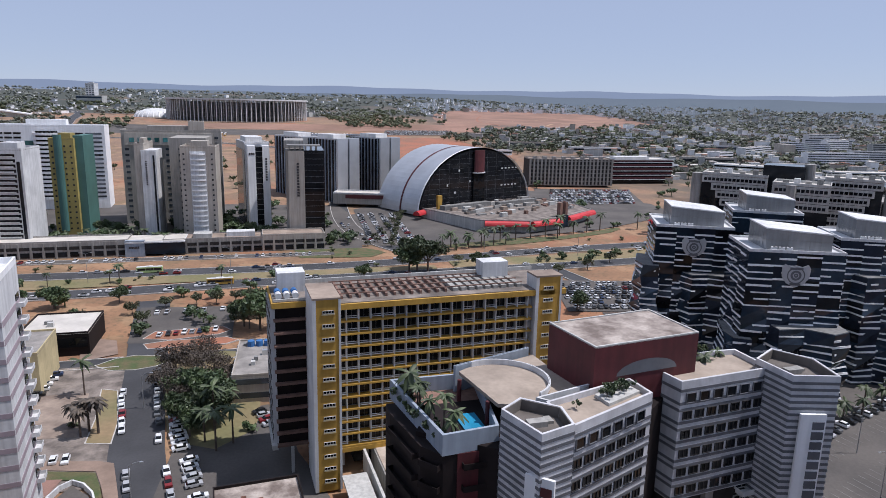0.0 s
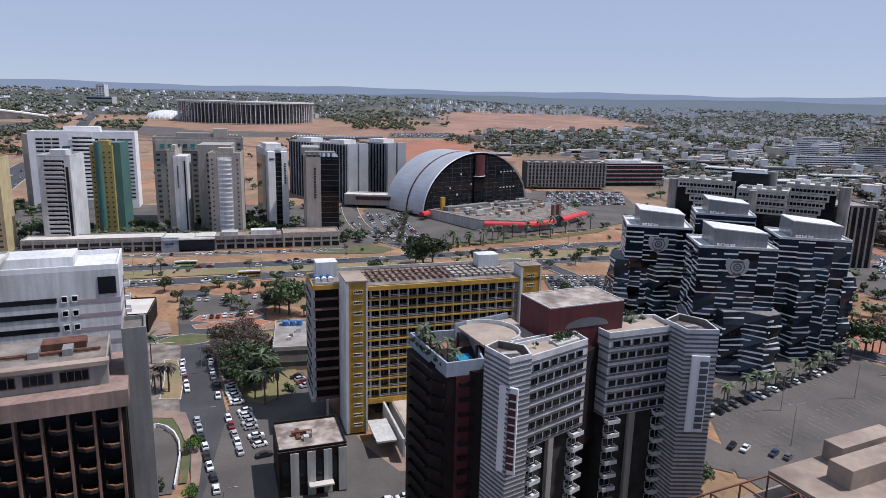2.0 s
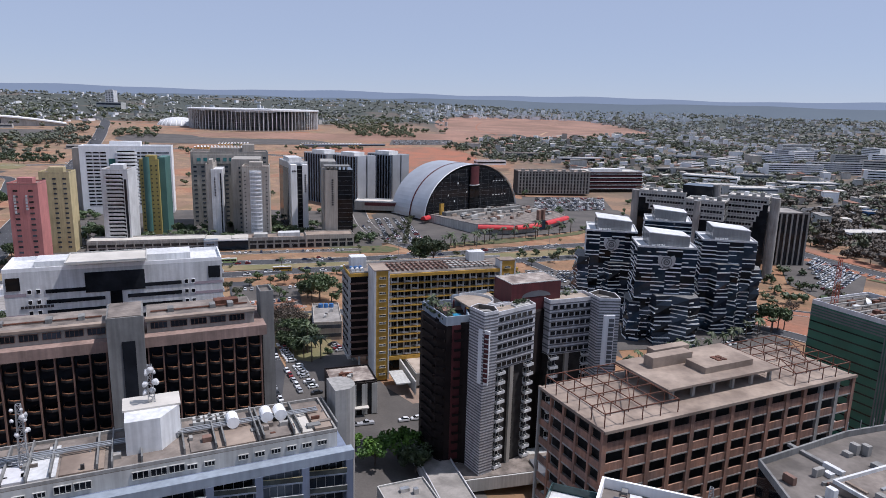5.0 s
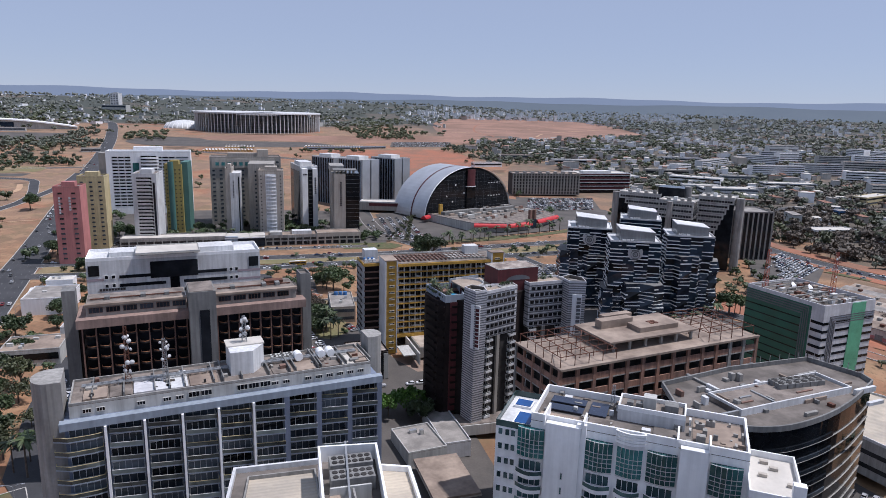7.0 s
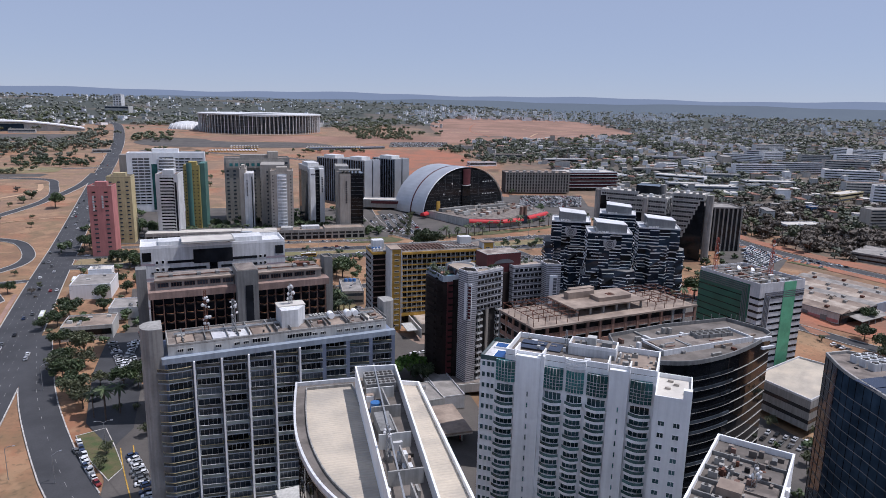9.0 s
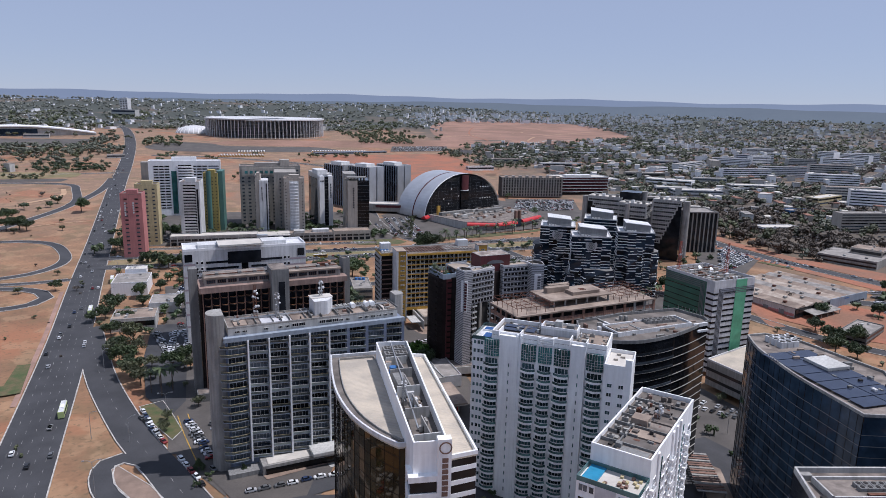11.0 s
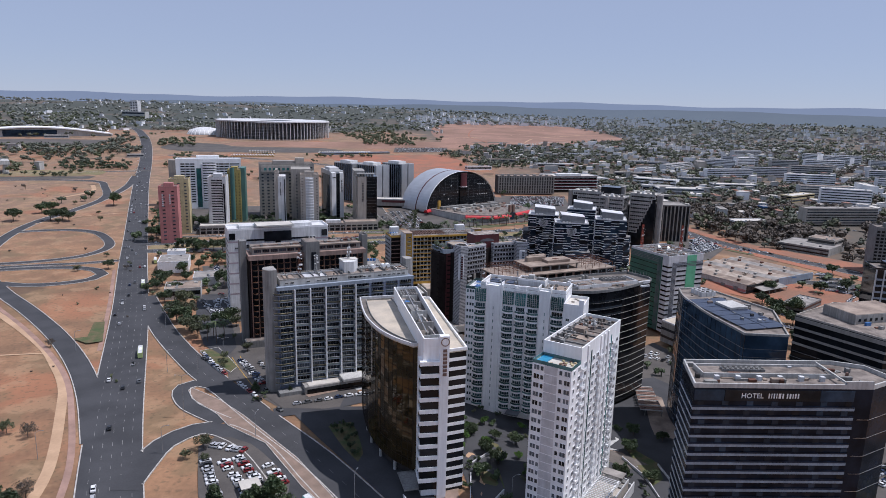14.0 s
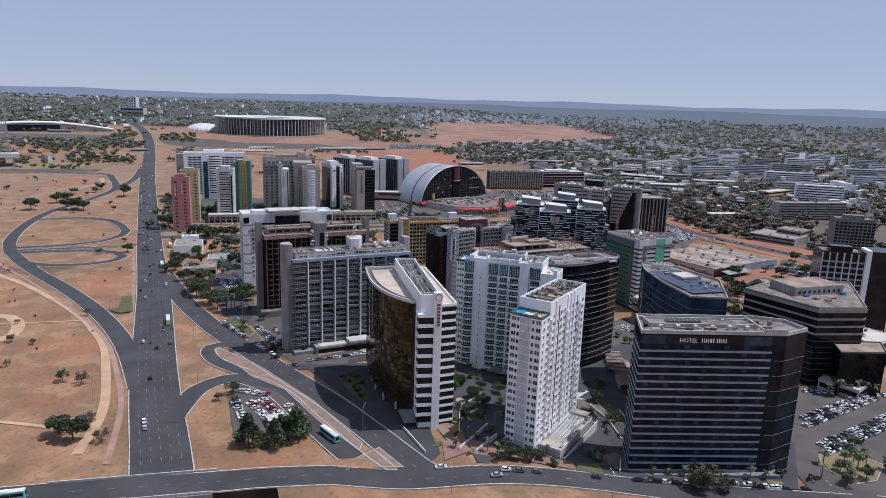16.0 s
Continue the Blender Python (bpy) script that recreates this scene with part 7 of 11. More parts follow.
# beige and black tower
b = thing("office_tower", 16, 414, 1, -3, "beige panel and black glass office tower", "office tower")
box("wall", b, GREY_T, -1, 10, 2, 46, 0, 56)
box("front_panel", b, BEIGE, 0.5, 10.2, -0.4, 2, 0, 55.5)
box("glass_body", b, GL_BLACK, 10.2, 22, -0.3, 40, 0, 56)
box("upper_block", b, CONC, -2, 10, 16, 44, 56, 61)
boxes("roof_frame", b, CONC_D, [(1 + i * 3.2, 2 + i * 3.2, 0, 12, 56, 58.4) for i in range(6)] + [(0, 20, 0, 13, 58.4, 59)])
for k in range(15):
    box("joint", b, STRIPE, 10.2, 22, -0.36, -0.3, 4 + k * 3.6, 4.15 + k * 3.6)
sign_bars(b, "sign", SIGN_D, 5.6, -0.42, 28, (1.3,) * 12, 1.4, 0.45, True)
# silver-ended towers with dark ribs
for x, y in ((61, 555), (100, 575), (34, 585)):
    z0 = gz(x, y) - 0.5
    b = thing("office_tower", x, y, z0, 35, "silver-ended office tower with dark upright ribs", "office tower", group="silver-ended towers")
    T = 55.5 - z0
    box("wall", b, GL_BLACK, 0, 23, 0, 36, 0, T)
    box("end_panel", b, SILVER, -0.2, 11, -2.0, 0, 0, T + 1)
    box("end_panel", b, SILVER, 12.0, 23.2, -3.0, 0, 0, T + 1)
    for i in range(9):
        box("rib", b, CONC_B, -0.9, 0, 1 + i * 4.0, 1.7 + i * 4.0, 0, T)
    parapet_roof(b, [(0, 0), (23, 0), (23, 36), (0, 36)], T, ROOF_P, SILVER)
    box("lift_room", b, WHITE_D, 4, 18, 8, 28, T, T + 4)
lowb = thing("podium_block", 56, 536, 6, -18, "low shopping podium with flat roofs", "podium")
box("wall", lowb, GREY_T, 0, 80, 0, 20, 0, 8)
box("sign_band", lowb, MAROON, 10, 50, -0.3, 0, 4.5, 7.5)
parapet_roof(lowb, [(0, 0), (80, 0), (80, 20), (0, 20)], 8, ROOF_P, WHITE_D)

# long low podium along the avenue
pod = thing("commercial_podium", -150, 392, 0, 0.5, "long low concrete podium with shops and parking decks", "podium")
for u0, u1, h, m in ((0, 78, 8.5, CONC), (96, 150, 8.0, CONC), (150, 186, 9.0, BEIGE)):
    box("wall", pod, m, u0, u1, 0, 17, 0, h)
    # solid near-black panel that paints the shade of an open deck
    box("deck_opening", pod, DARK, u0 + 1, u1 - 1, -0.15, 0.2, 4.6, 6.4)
    for i in range(int((u1 - u0) / 6)):
        box("pier", pod, m, u0 + i * 6, u0 + i * 6 + 0.9, -0.35, 0.1, 0, h)
        box("shop_window", pod, GL_BLACK, u0 + i * 6 + 1.2, u0 + i * 6 + 5.6, -0.1, 0.2, 0.6, 3.4)
    parapet_roof(pod, [(u0, 0), (u1, 0), (u1, 17), (u0, 17)], h, ROOF_P if u0 == 0 else ROOF_B, m, 0.9)
box("sign_wall", pod, CONC_B, 77, 87, -3, 0, 0, 9.0, "pale blue sign wall")
sign_bars(pod, "sign", SIGN_D, 79, -3.05, 4.6, (1.0, 0.9, 0.6, 0.9, 0.9), 1.2, 0.25)
box("glass_front", pod, GL_BLUE, 87, 108, -2.5, 0, 1, 7.5)
box("fascia", pod, WHITE_D, 77, 108, -3.2, 17, 7.5, 8.2)
box("canopy_roof", pod, ROOF_P, 77.5, 107.5, -2, 16, 8.2, 8.5)
box("roof_house", pod, CONC_W, 112, 122, 4, 12, 8, 10.5)
box("roof_house", pod, WHITE_D, 130, 146, 6, 14, 8, 10.8)


# ---- arched shopping centre ----
def arched_centre():
    b = thing("shopping_centre", 114, 481, gz(110, 479) + 2.0, 26.0, "silver barrel-vaulted shopping centre with a black glass arch front", "shopping centre")
    L, H, D = 123.0, 49.0, 52.0
    prof = [(L / 2 - L / 2 * math.cos(math.pi * i / 40), H * math.sin(math.pi * i / 40)) for i in range(41)]
    def shell(name, v0, v1, grow_, material, cap=True):
        pr = [(L / 2 + (u - L / 2) * (1 + grow_ / (L / 2)), w * (1 + grow_ / H)) for u, w in prof]
        vs = [(u, v0, w) for u, w in pr] + [(u, v1, w) for u, w in pr]
        n = len(pr)
        fs = [(i, n + i, n + i + 1, i + 1) for i in range(n - 1)]
        if cap:
            fs += [tuple(range(n)), tuple(range(2 * n - 1, n - 1, -1))]
        return link(name, raw(name, vs, fs, material), b, (0, 0, 0))
    shell("glass_front", 0.8, D - 1, -1.4, GL_BLACK)["label"] = "black mirror glass arch"
    shell("vault", 1.4, D, 0.0, SILVER, False)["label"] = "silver metal vault"
    shell("vault_trim", 0, 1.5, 0.5, WHITE, False)
    shell("vault_stripe", 22, 24, 0.15, MAROON, False)["label"] = "dark red stripe round the vault"
    for k in range(1, 13):
        w = k * 3.7
        half = L / 2 * math.sqrt(max(0, 1 - (w / H) ** 2)) - 2
        box("glass_joint", b, STRIPE, L / 2 - half, L / 2 + half, 0.74, 0.8, w, w + 0.08)
    for i in range(1, 12):
        u = i * L / 12
        hh = H * math.sqrt(max(0, 1 - ((u - L / 2) / (L / 2)) ** 2)) - 2
        box("glass_joint", b, STRIPE, u - 0.04, u + 0.04, 0.72, 0.8, 4, max(5, hh))
    # central slot with capsule lift
    box("slot_side", b, GL_BLACK, L / 2 - 6, L / 2 + 6, -0.6, 0.7, 0, H - 1.5)
    prism("capsule", b, MAROON, [(L / 2 + p, q) for p, q in arc(0, 0, 5.8, 2.4, 180, 360, 10)], H - 20, H - 2, "dark red glazed capsule below the crown")
    ob = link("capsule_ring", disc_ring(6.2, 5.5, 0.6, WHITE), b, (L / 2, 0, H - 20))
    ob.scale = (1, 0.6, 1)
    rnd = random.Random(3)
    # white paint gives some panes a lit look; none of them glows
    for i in range(10):
        box("lit_window", b, WHITE_D, 88 + (i % 5) * 4.2, 90 + (i % 5) * 4.2, 0.6, 0.74, 17 + (i // 5) * 14, 18 + (i // 5) * 14)
    for u, w in ((28, 20), (40, 31), (52, 22), (36, 14)):
        box("lit_window", b, WHITE_D, u, u + 1.4, 0.6, 0.74, w, w + 1.6)
    # low shopping hall in front
    hall = [(4, 2), (4, -62), (30, -84), (60, -86), (112, -74), (124, -50), (124, 2)]
    prism("hall", b, CONC_W, hall, -3, 4.5)
    prism("hall_roof", b, ROOF, grow(hall, -0.4), 4.5, 4.8, "dusty hall roof crowded with plant")
    ring("hall_parapet", b, CONC, hall, 0.5, 4.5, 5.4)
    for i in range(70):
        u, v = rnd.uniform(12, 116), rnd.uniform(-66, -6)
        box("roof_unit", b, rnd.choice((CONC_D, BROWN, CONC, ROOF, ROOF_B, CONC_W)), u, u + rnd.uniform(2, 9), v, v + rnd.uniform(1.5, 4), 4.8, 4.8 + rnd.uniform(0.8, 3.0))
    box("roof_unit", b, CONC_D, 12, 60, -16, -10, 4.8, 8.0)
    box("roof_unit", b, CONC_D, 64, 108, -22, -17, 4.8, 7.6)
    for p, q in (((6, -64), (29, -84)), ((31, -85), (59, -87)), ((70, -84.5), (112, -75.5)), ((-8, -6), (2, -2))):
        ln, an = edge_run(p, q)
        prof2 = [(2.4 - 2.8 * math.cos(math.pi * i / 8), 3.2 * math.sin(math.pi * i / 8)) for i in range(9)]
        vs = [(u, v - 3, w + 1.6) for u in (0, ln) for v, w in prof2]
        n = 9
        fs = [(i, i + 1, n + i + 1, n + i) for i in range(n - 1)] + [tuple(range(n)), tuple(range(2 * n - 1, n - 1, -1))]
        ob = link("red_canopy", raw("red_canopy", vs, fs, RED), b, (0, 0, 0), "rounded bright red canopy")
        ob.location, ob.rotation_euler = (*p, 0), (0, 0, radians(an))
    for u in (62, 68):
        box("entrance_pylon", b, BROWN, u, u + 2.6, -84, -81, 0, 15)
    box("entrance_glass", b, GL_BLUE, 60, 69, -86, -82, -2, 6)
    box("yellow_pylon", b, YELLOW, 12, 16, -8, -6, -1, 15, "yellow pylon sign")


arched_centre()

# offices beside the arch
b = thing("office_block", 262, 626, 8, -8, "ribbed concrete office block of six floors", "office block")
box("wall", b, DARK, 0, 88, 0, 24, 0, 26)
for i in range(23):
    box("rib", b, GREY_T, i * 3.9, i * 3.9 + 1.7, -1.2, 0, 0, 26)
for k in range(7):
    box("floor_band", b, GREY_T, 0, 88, -0.5, 0, k * 4.0, k * 4.0 + 0.8)
parapet_roof(b, [(0, -1.2), (88, -1.2), (88, 24), (0, 24)], 26, ROOF_B, GREY_T)
for i in range(8):
    box("roof_unit", b, CONC, 6 + i * 10, 10 + i * 10, 8, 12, 26, 28.5)
b = thing("office_block", 350, 640, 8, -2, "low glass office with white and dark red bands", "office block")
box("wall", b, GL_BLACK, 0, 84, 0, 34, 0, 24)
for k in range(5):
    box("floor_band", b, WHITE_D, -1, 85, -1.5, 34, 3 + k * 4.6, 3.7 + k * 4.6)
    box("sun_blind", b, MAROON, 0, 84, -0.6, 0, 4.2 + k * 4.6, 6.0 + k * 4.6)
parapet_roof(b, [(-1, -1.5), (85, -1.5), (85, 34), (-1, 34)], 24, ROOF_P, WHITE_D)
box("roof_unit", b, WHITE_D, 20, 60, 8, 22, 24, 27)


# ---- stadium ----
def stadium():
    x, y = -42.0, 1590.0
    z = 42.0
    b = thing("stadium", x, y, z, 0, "round concrete stadium ringed by slender columns under a flat roof", "stadium")
    R = 152.0
    n = 96
    vs, fs = [], []
    for r, w in ((R, 46), (R, 43), (R - 100, 42), (R - 100, 45)):
        vs += [(r * math.cos(2 * math.pi * i / n), r * math.sin(2 * math.pi * i / n), w) for i in range(n)]
    for i in range(n):
        j = (i + 1) % n
        for a in range(4):
            c = (a + 1) % 4
            fs.append((a * n + i, a * n + j, c * n + j, c * n + i))
    link("roof", raw("roof", vs, fs, WHITE_D), b, (0, 0, 0), "pale flat ring roof")
    for i in range(96):
        a = 2 * math.pi * i / 96
        cyl("column", b, WHITE_D, (R - 3) * math.cos(a), (R - 3) * math.sin(a), 0, 43.5, 0.85, None, 8)
    bars("inner_column", b, CONC, [(((R - 12) * math.cos(a / 30), (R - 12) * math.sin(a / 30), 0), ((R - 12) * math.cos(a / 30), (R - 12) * math.sin(a / 30), 43.5), 0.7) for a in range(0, 188, 2)])["kind"] = "stuff"
    # the stands' shade under the roof is put into this grey
    prism("bowl", b, mat("shaded_stands", (0.22, 0.23, 0.25), 0.9), [((R - 30) * math.cos(2 * math.pi * i / 48), (R - 30) * math.sin(2 * math.pi * i / 48)) for i in range(48)], 0, 39)
    ring_ = [((R - 10) * math.cos(2 * math.pi * i / 60), (R - 10) * math.sin(2 * math.pi * i / 60)) for i in range(60)]
    for w in (8, 16, 24, 32):
        ring("gallery", b, CONC_D, ring_, 14, w, w + 1.0)
    prism("plinth", b, PAVER, [((R + 26) * math.cos(2 * math.pi * i / 48), (R + 26) * math.sin(2 * math.pi * i / 48)) for i in range(48)], -6, 0.2)


stadium()

# ---- distant ridge ----
def ridge(name, radius, h, base, material, label, seed):
    rnd = random.Random(seed)
    n = 220
    cx, cy = -50, -150
    vs, fs = [], []
    for i in range(n + 1):
        a = radians(-5 + 190 * i / n)
        hh = h * (0.97 - 0.13 * smooth(70, 120, math.degrees(a)) + 0.02 * math.sin(a * 3.0 + seed) + 0.03 * math.sin(a * 17 + seed) + 0.012 * math.sin(a * 53))
        c, s = math.cos(a), math.sin(a)
        vs += [(cx + (radius - 520) * c, cy + (radius - 520) * s, base), (cx + radius * c, cy + radius * s, hh), (cx + (radius + 30) * c, cy + (radius + 30) * s, base - 60)]
    for i in range(n):
        for k in range(2):
            fs.append((i * 3 + k, (i + 1) * 3 + k, (i + 1) * 3 + k + 1, i * 3 + k + 1)[::-1])
    return tagged(new(name, raw(name, vs, fs, material)), label, "backdrop", kind="structure")


# ridge material: blue haze put in as emission over a near-black base
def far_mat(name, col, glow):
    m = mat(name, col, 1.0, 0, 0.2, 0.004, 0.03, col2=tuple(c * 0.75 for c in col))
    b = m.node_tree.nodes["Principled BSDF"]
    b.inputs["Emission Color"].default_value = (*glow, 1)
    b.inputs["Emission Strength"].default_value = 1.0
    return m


ridge("backdrop", 4460, 186, 60, far_mat("far_haze_ridge", (0.02, 0.02, 0.02), (0.17, 0.225, 0.33)), "hazy blue plateau rim on the horizon", 2)
ridge("backdrop", 4240, 146, 40, far_mat("near_haze_ridge", (0.03, 0.035, 0.03), (0.09, 0.122, 0.175)), "lower slope before the plateau rim in glowing blue haze", 5)

# ---- roads and beds ----
road([(-70, -620), (-98, -420), (-121, -275), (-139.5, -130), (-153, -40), (-174, 130), (-201, 320), (-255, 730), (-286, 1000), (-318, 1250), (-350, 1450), (-395, 1700), (-442, 1920), (-528, 2155), (-629, 2430), (-705, 2746)], 21.5, "six-lane asphalt avenue with dashed lane lines", lanes=6)
road([(-158, -50), (-170, -3), (-185, 41), (-207, 90), (-236, 143), (-268, 196), (-298, 255), (-317, 309), (-327, 372), (-329, 433), (-322, 487), (-304, 544), (-287, 615), (-274, 728), (-279, 842)], 10.5, "curving ramp road through the park")
road([(-327, 428), (-303, 433), (-275, 431), (-250, 413), (-231, 369), (-227, 338), (-235, 314), (-248, 300), (-274, 289), (-310, 283)], 8.5, "one-lane ramp loop", step=8.0)
road([(-308, 270), (-270, 275), (-233, 277), (-205, 284)], 6.5, "ramp road between two islands")
road([(-305, 262), (-269, 265), (-237, 262), (-218, 250), (-211, 236), (-216, 221), (-235, 211), (-260, 211), (-279, 221)], 8.5, "one-lane ramp loop", step=8.0)
road([(-287, 615), (-287, 660), (-303, 729), (-321, 780), (-375, 799), (-441, 801), (-560, 800), (-760, 790)], 10, "park road that curves off to the mast")
road([(-264, 900), (-400, 880), (-620, 860)], 8, "narrow service road of the park", ASPH_L)
road([(-170, 165), (-161, 131), (-146, 78), (-123, 18), (-108, -12), (-92, -46), (-73, -84), (-57, -124), (-48, -148), (-43, -157)], 13, "service street beside the hotels", lanes=2)
road([(-141, -90), (-136.5, -72), (-131.5, -58), (-120, -48.5), (-110, -51), (-96, -69), (-84.5, -100), (-73, -130), (-66, -146), (-62, -153)], 10, "curved slip road off the avenue", step=5.0)
road([(-109, -44), (-116, -36), (-125, -24), (-129.5, -11), (-129, -2), (-124, 1), (-116, -3), (-108, -14)], 7.5, "tight turning loop", step=4.0)


def deck(x, y):
    """Height of the crossing road: a bridge over the avenue, falling away to one side."""
    up = 6.0 * (1 - smooth(-118, -55, x))
    return max(gz(x, y), up) if x < -54 else gz(x, y)


road([(-420, -138), (-188, -146), (-115, -152), (-80, -150), (-52, -156), (-15, -160), (36, -168), (96, -189), (135, -203), (220, -235), (330, -280)], 12.5, "crossing road that rises to a bridge over the avenue", lanes=2, height=deck)
cross_line = sample([(-420, -138), (-188, -146), (-115, -152), (-80, -150), (-52, -156)], 10.0)
for side in (-1, 1):
    for l0 in (cross_line[:26], cross_line[31:]):
        a, c = offset_line(l0, side * 6.6), offset_line(l0, side * 17)
        n = len(l0)
        vs = [(p.x, p.y, deck(p.x, p.y) - 0.05) for p in a] + [(p.x, p.y, gz(p.x, p.y) - 0.3) for p in c]
        fs = [(i, i + 1, n + i + 1, n + i) if side < 0 else (i + 1, i, n + i, n + i + 1) for i in range(n - 1)]
        tagged(new("embankment", raw("embankment", vs, [f[::-1] for f in fs], EARTH)), "dry grass embankment of the bridge road", "embankment", kind="structure")
br = thing("bridge", -140, -150, 0, -4, "concrete road bridge over the avenue", "bridge", kind="structure")
box("girder", br, CONC, -34, 20, -7.5, 7.5, 4.6, 5.9)
box("parapet", br, CONC_W, -34, 20, 6.9, 7.3, 5.9, 6.9)
box("parapet", br, CONC_W, -34, 20, -7.3, -6.9, 5.9, 6.9)
box("abutment", br, CONC_D, -34, -20, -7, 7, 0, 4.6)
box("abutment", br, CONC_D, 14, 20, -7, 7, 0, 4.6)
road([(-88, -40), (-62, -37), (-30, -28), (4, -18), (22, -30), (40, -95), (62, -140), (68, -165)], 9, "street past the hotel entrances", kerbs=(0, 0))
road([(-46, 300), (-42, 255), (-37, 215), (-32, 165), (-24, 118), (-20, 80), (-16, 40), (-12, -20)], 13, "street lined with parked cars", kerbs=(0, 0))
road([(-200, 350), (-150, 352), (-60, 350), (30, 349), (100, 356), (170, 366), (240, 372), (380, 376)], 13, "dual carriageway towards the shopping centre", lanes=3)
road([(-200, 318), (-90, 316), (0, 322), (90, 326), (190, 330), (380, 345)], 13, "dual carriageway towards the shopping centre", lanes=3)
road([(-180, 383), (40, 380)], 7, "frontage lane", ASPH_L, kerbs=(1, 1))
road([(94, 362), (75, 394), (60, 440), (58, 500), (66, 600)], 13, "street beside the shopping centre", lanes=3)
road([(-92, 170), (-60, 168), (-37, 166)], 8, "short side street", kerbs=(0, 0))
road([(-110, 228), (-42, 228), (10, 229), (20, 232)], 8, "cross street at the roundabout")
road([(-25, 106), (20, 112), (70, 118), (110, 118), (124, 60), (118, 10), (112, -30), (130, -75)], 9, "back street between the hotels", ASPH_L, kerbs=(0, 0))
road([(-110, 90), (-108, 60), (-106, 30), (-104, 0)], 9, "parking lane beside the hotel", ASPH_L, kerbs=(0, 0))
road([(150, 330), (170, 240), (230, 140), (280, 60), (330, 10), (420, -60)], 9, "street beyond the offices")
road([(121, -190), (117, -172), (122, -164), (145, -150), (180, -138), (209, -126), (250, -112)], 8.5, "lane between the car park and the hotel", kerbs=(0, 0))
road([(240, 190), (330, 130), (460, 60), (640, -10)], 10, "street beyond the warehouse")
road([(396, 440), (388, 372), (381, 300), (388, 232), (402, 172), (428, 108), (480, 30)], 13, "dual road between red verges", lanes=3)
road([(385, 425), (475, 476), (597, 511), (716, 553), (877, 650), (1079, 771), (1424, 999), (2000, 1400)], 18, "long straight avenue of the residential wing", lanes=4)
road([(66, 600), (100, 760), (60, 950), (-120, 1080), (-260, 1120)], 12, "stadium access road", ASPH_L)

lay_kerbs()
FIELD = [(370, 1325), (437, 1295), (642, 1347), (1000, 1590), (1170, 1756), (1290, 2480), (667, 2402)]
FIELD_M = mat("pinkish_dry_field", (0.285, 0.165, 0.12), 0.95, 0, 0.25, 0.012, 0.12, col2=(0.19, 0.112, 0.078))
patch("pavement", [(108, -66), (122, -118), (180, -92), (174, -50), (154, 0), (150, 30), (116, 14)], ASPH_L, "car park beside the glass offices", 0.02, "car park", False)
patch("pavement", [(66, 396), (112, 392), (236, 424), (330, 470), (336, 520), (232, 620), (120, 575), (70, 520)], ASPH_L, "asphalt court round the shopping centre", 0.015, "pavement", False)
patch("pavement", [(100, 330), (380, 348), (380, 366), (240, 360), (100, 350)], SCRUB, "dry grass median of the dual carriageway", 0.03, "ground", False)
patch("pavement", [(-190, 324), (0, 330), (90, 334), (90, 342), (-190, 344)], SCRUB, "dry grass median of the dual carriageway", 0.03, "ground", False)

patch("pavement", [(-118, -64), (-112, -57), (-98, -66), (-84, -98), (-86, -112), (-98, -110), (-113, -112)], ASPH_L, "asphalt car park", 0.05, "car park")
patch("pavement", [(-135, 162), (-115, 160), (-106, 48), (-111, 33), (-124, 56), (-132, 106)], ASPHALT, "asphalt yard beside the clinic", 0.035, "car park", False)
patch("pavement", [(-106, 33), (-91, 32), (-92, 3), (-97, -8), (-104, 12)], ASPHALT, "asphalt parking bay with yellow lines", 0.06, "car park", False)
patch("lawn", [(-125, 46), (-116, 50), (-110, 34), (-105, 19), (-108, 12), (-116, 26)], LAWN, "watered verge with shrubs beside the drive", 0.12, "median", False)
patch("pavement", [(352, 66), (386, 92), (388, 142), (352, 104)], ASPH_L, "crowded supermarket car park", 0.04, "car park", False)
patch("pavement", [(290, 196), (318, 198), (374, 246), (384, 296), (340, 290), (298, 236)], ASPH_L, "large car park beyond the offices", 0.04, "car park", False)
patch("pavement", [(470, 278), (506, 272), (570, 332), (518, 342)], ASPH_L, "far car park", 0.04, "car park", False)
patch("pavement", [(84, 120), (112, 100), (126, 150), (128, 190), (112, 240), (84, 236)], ASPH_L, "asphalt yard behind the hotel", 0.02, "car park", False)
patch("pavement", [(120, 150), (215, 140), (240, 190), (200, 232), (140, 246)], ASPH_L, "forecourt of the glass offices", 0.02, "pavement", False)
patch("pavement", [(-190, 396), (58, 392), (70, 470), (60, 540), (-60, 560), (-210, 560)], ASPH_L, "asphalt courts between the far hotels", 0.02, "pavement", False)
patch("red_earth", [(262, 90), (276, 148), (266, 140), (252, 92)], SOIL, "bare red verge", 0.03)
patch("pavement", [(112, 98), (150, 90), (196, 110), (215, 136), (182, 153), (150, 152), (128, 138)], ASPH_L, "large marked car park", 0.05, "car park", False)
patch("pavement", [(126, 250), (172, 240), (186, 290), (140, 300)], ASPH_L, "car park behind the hotel", 0.05, "car park", False)
patch("pavement", [(232, 520), (330, 520), (360, 600), (262, 612)], ASPH_L, "crowded car park of the shopping centre", 0.05, "car park", False)
patch("pavement", [(52, 400), (92, 396), (106, 470), (100, 520), (66, 500)], ASPH_L, "car park beside the shopping centre", 0.05, "car park", False)
patch("pavement", [(104, -184), (116, -150), (128, -122), (176, -96), (250, -126), (226, -168), (168, -214), (126, -200)], ASPH_L, "wide car park behind the hotel", 0.05, "car park", False)
patch("pavement", [(-48, 246), (-12, 240), (-12, 285), (-50, 290)], ASPH_L, "small car park", 0.03, "car park", False)
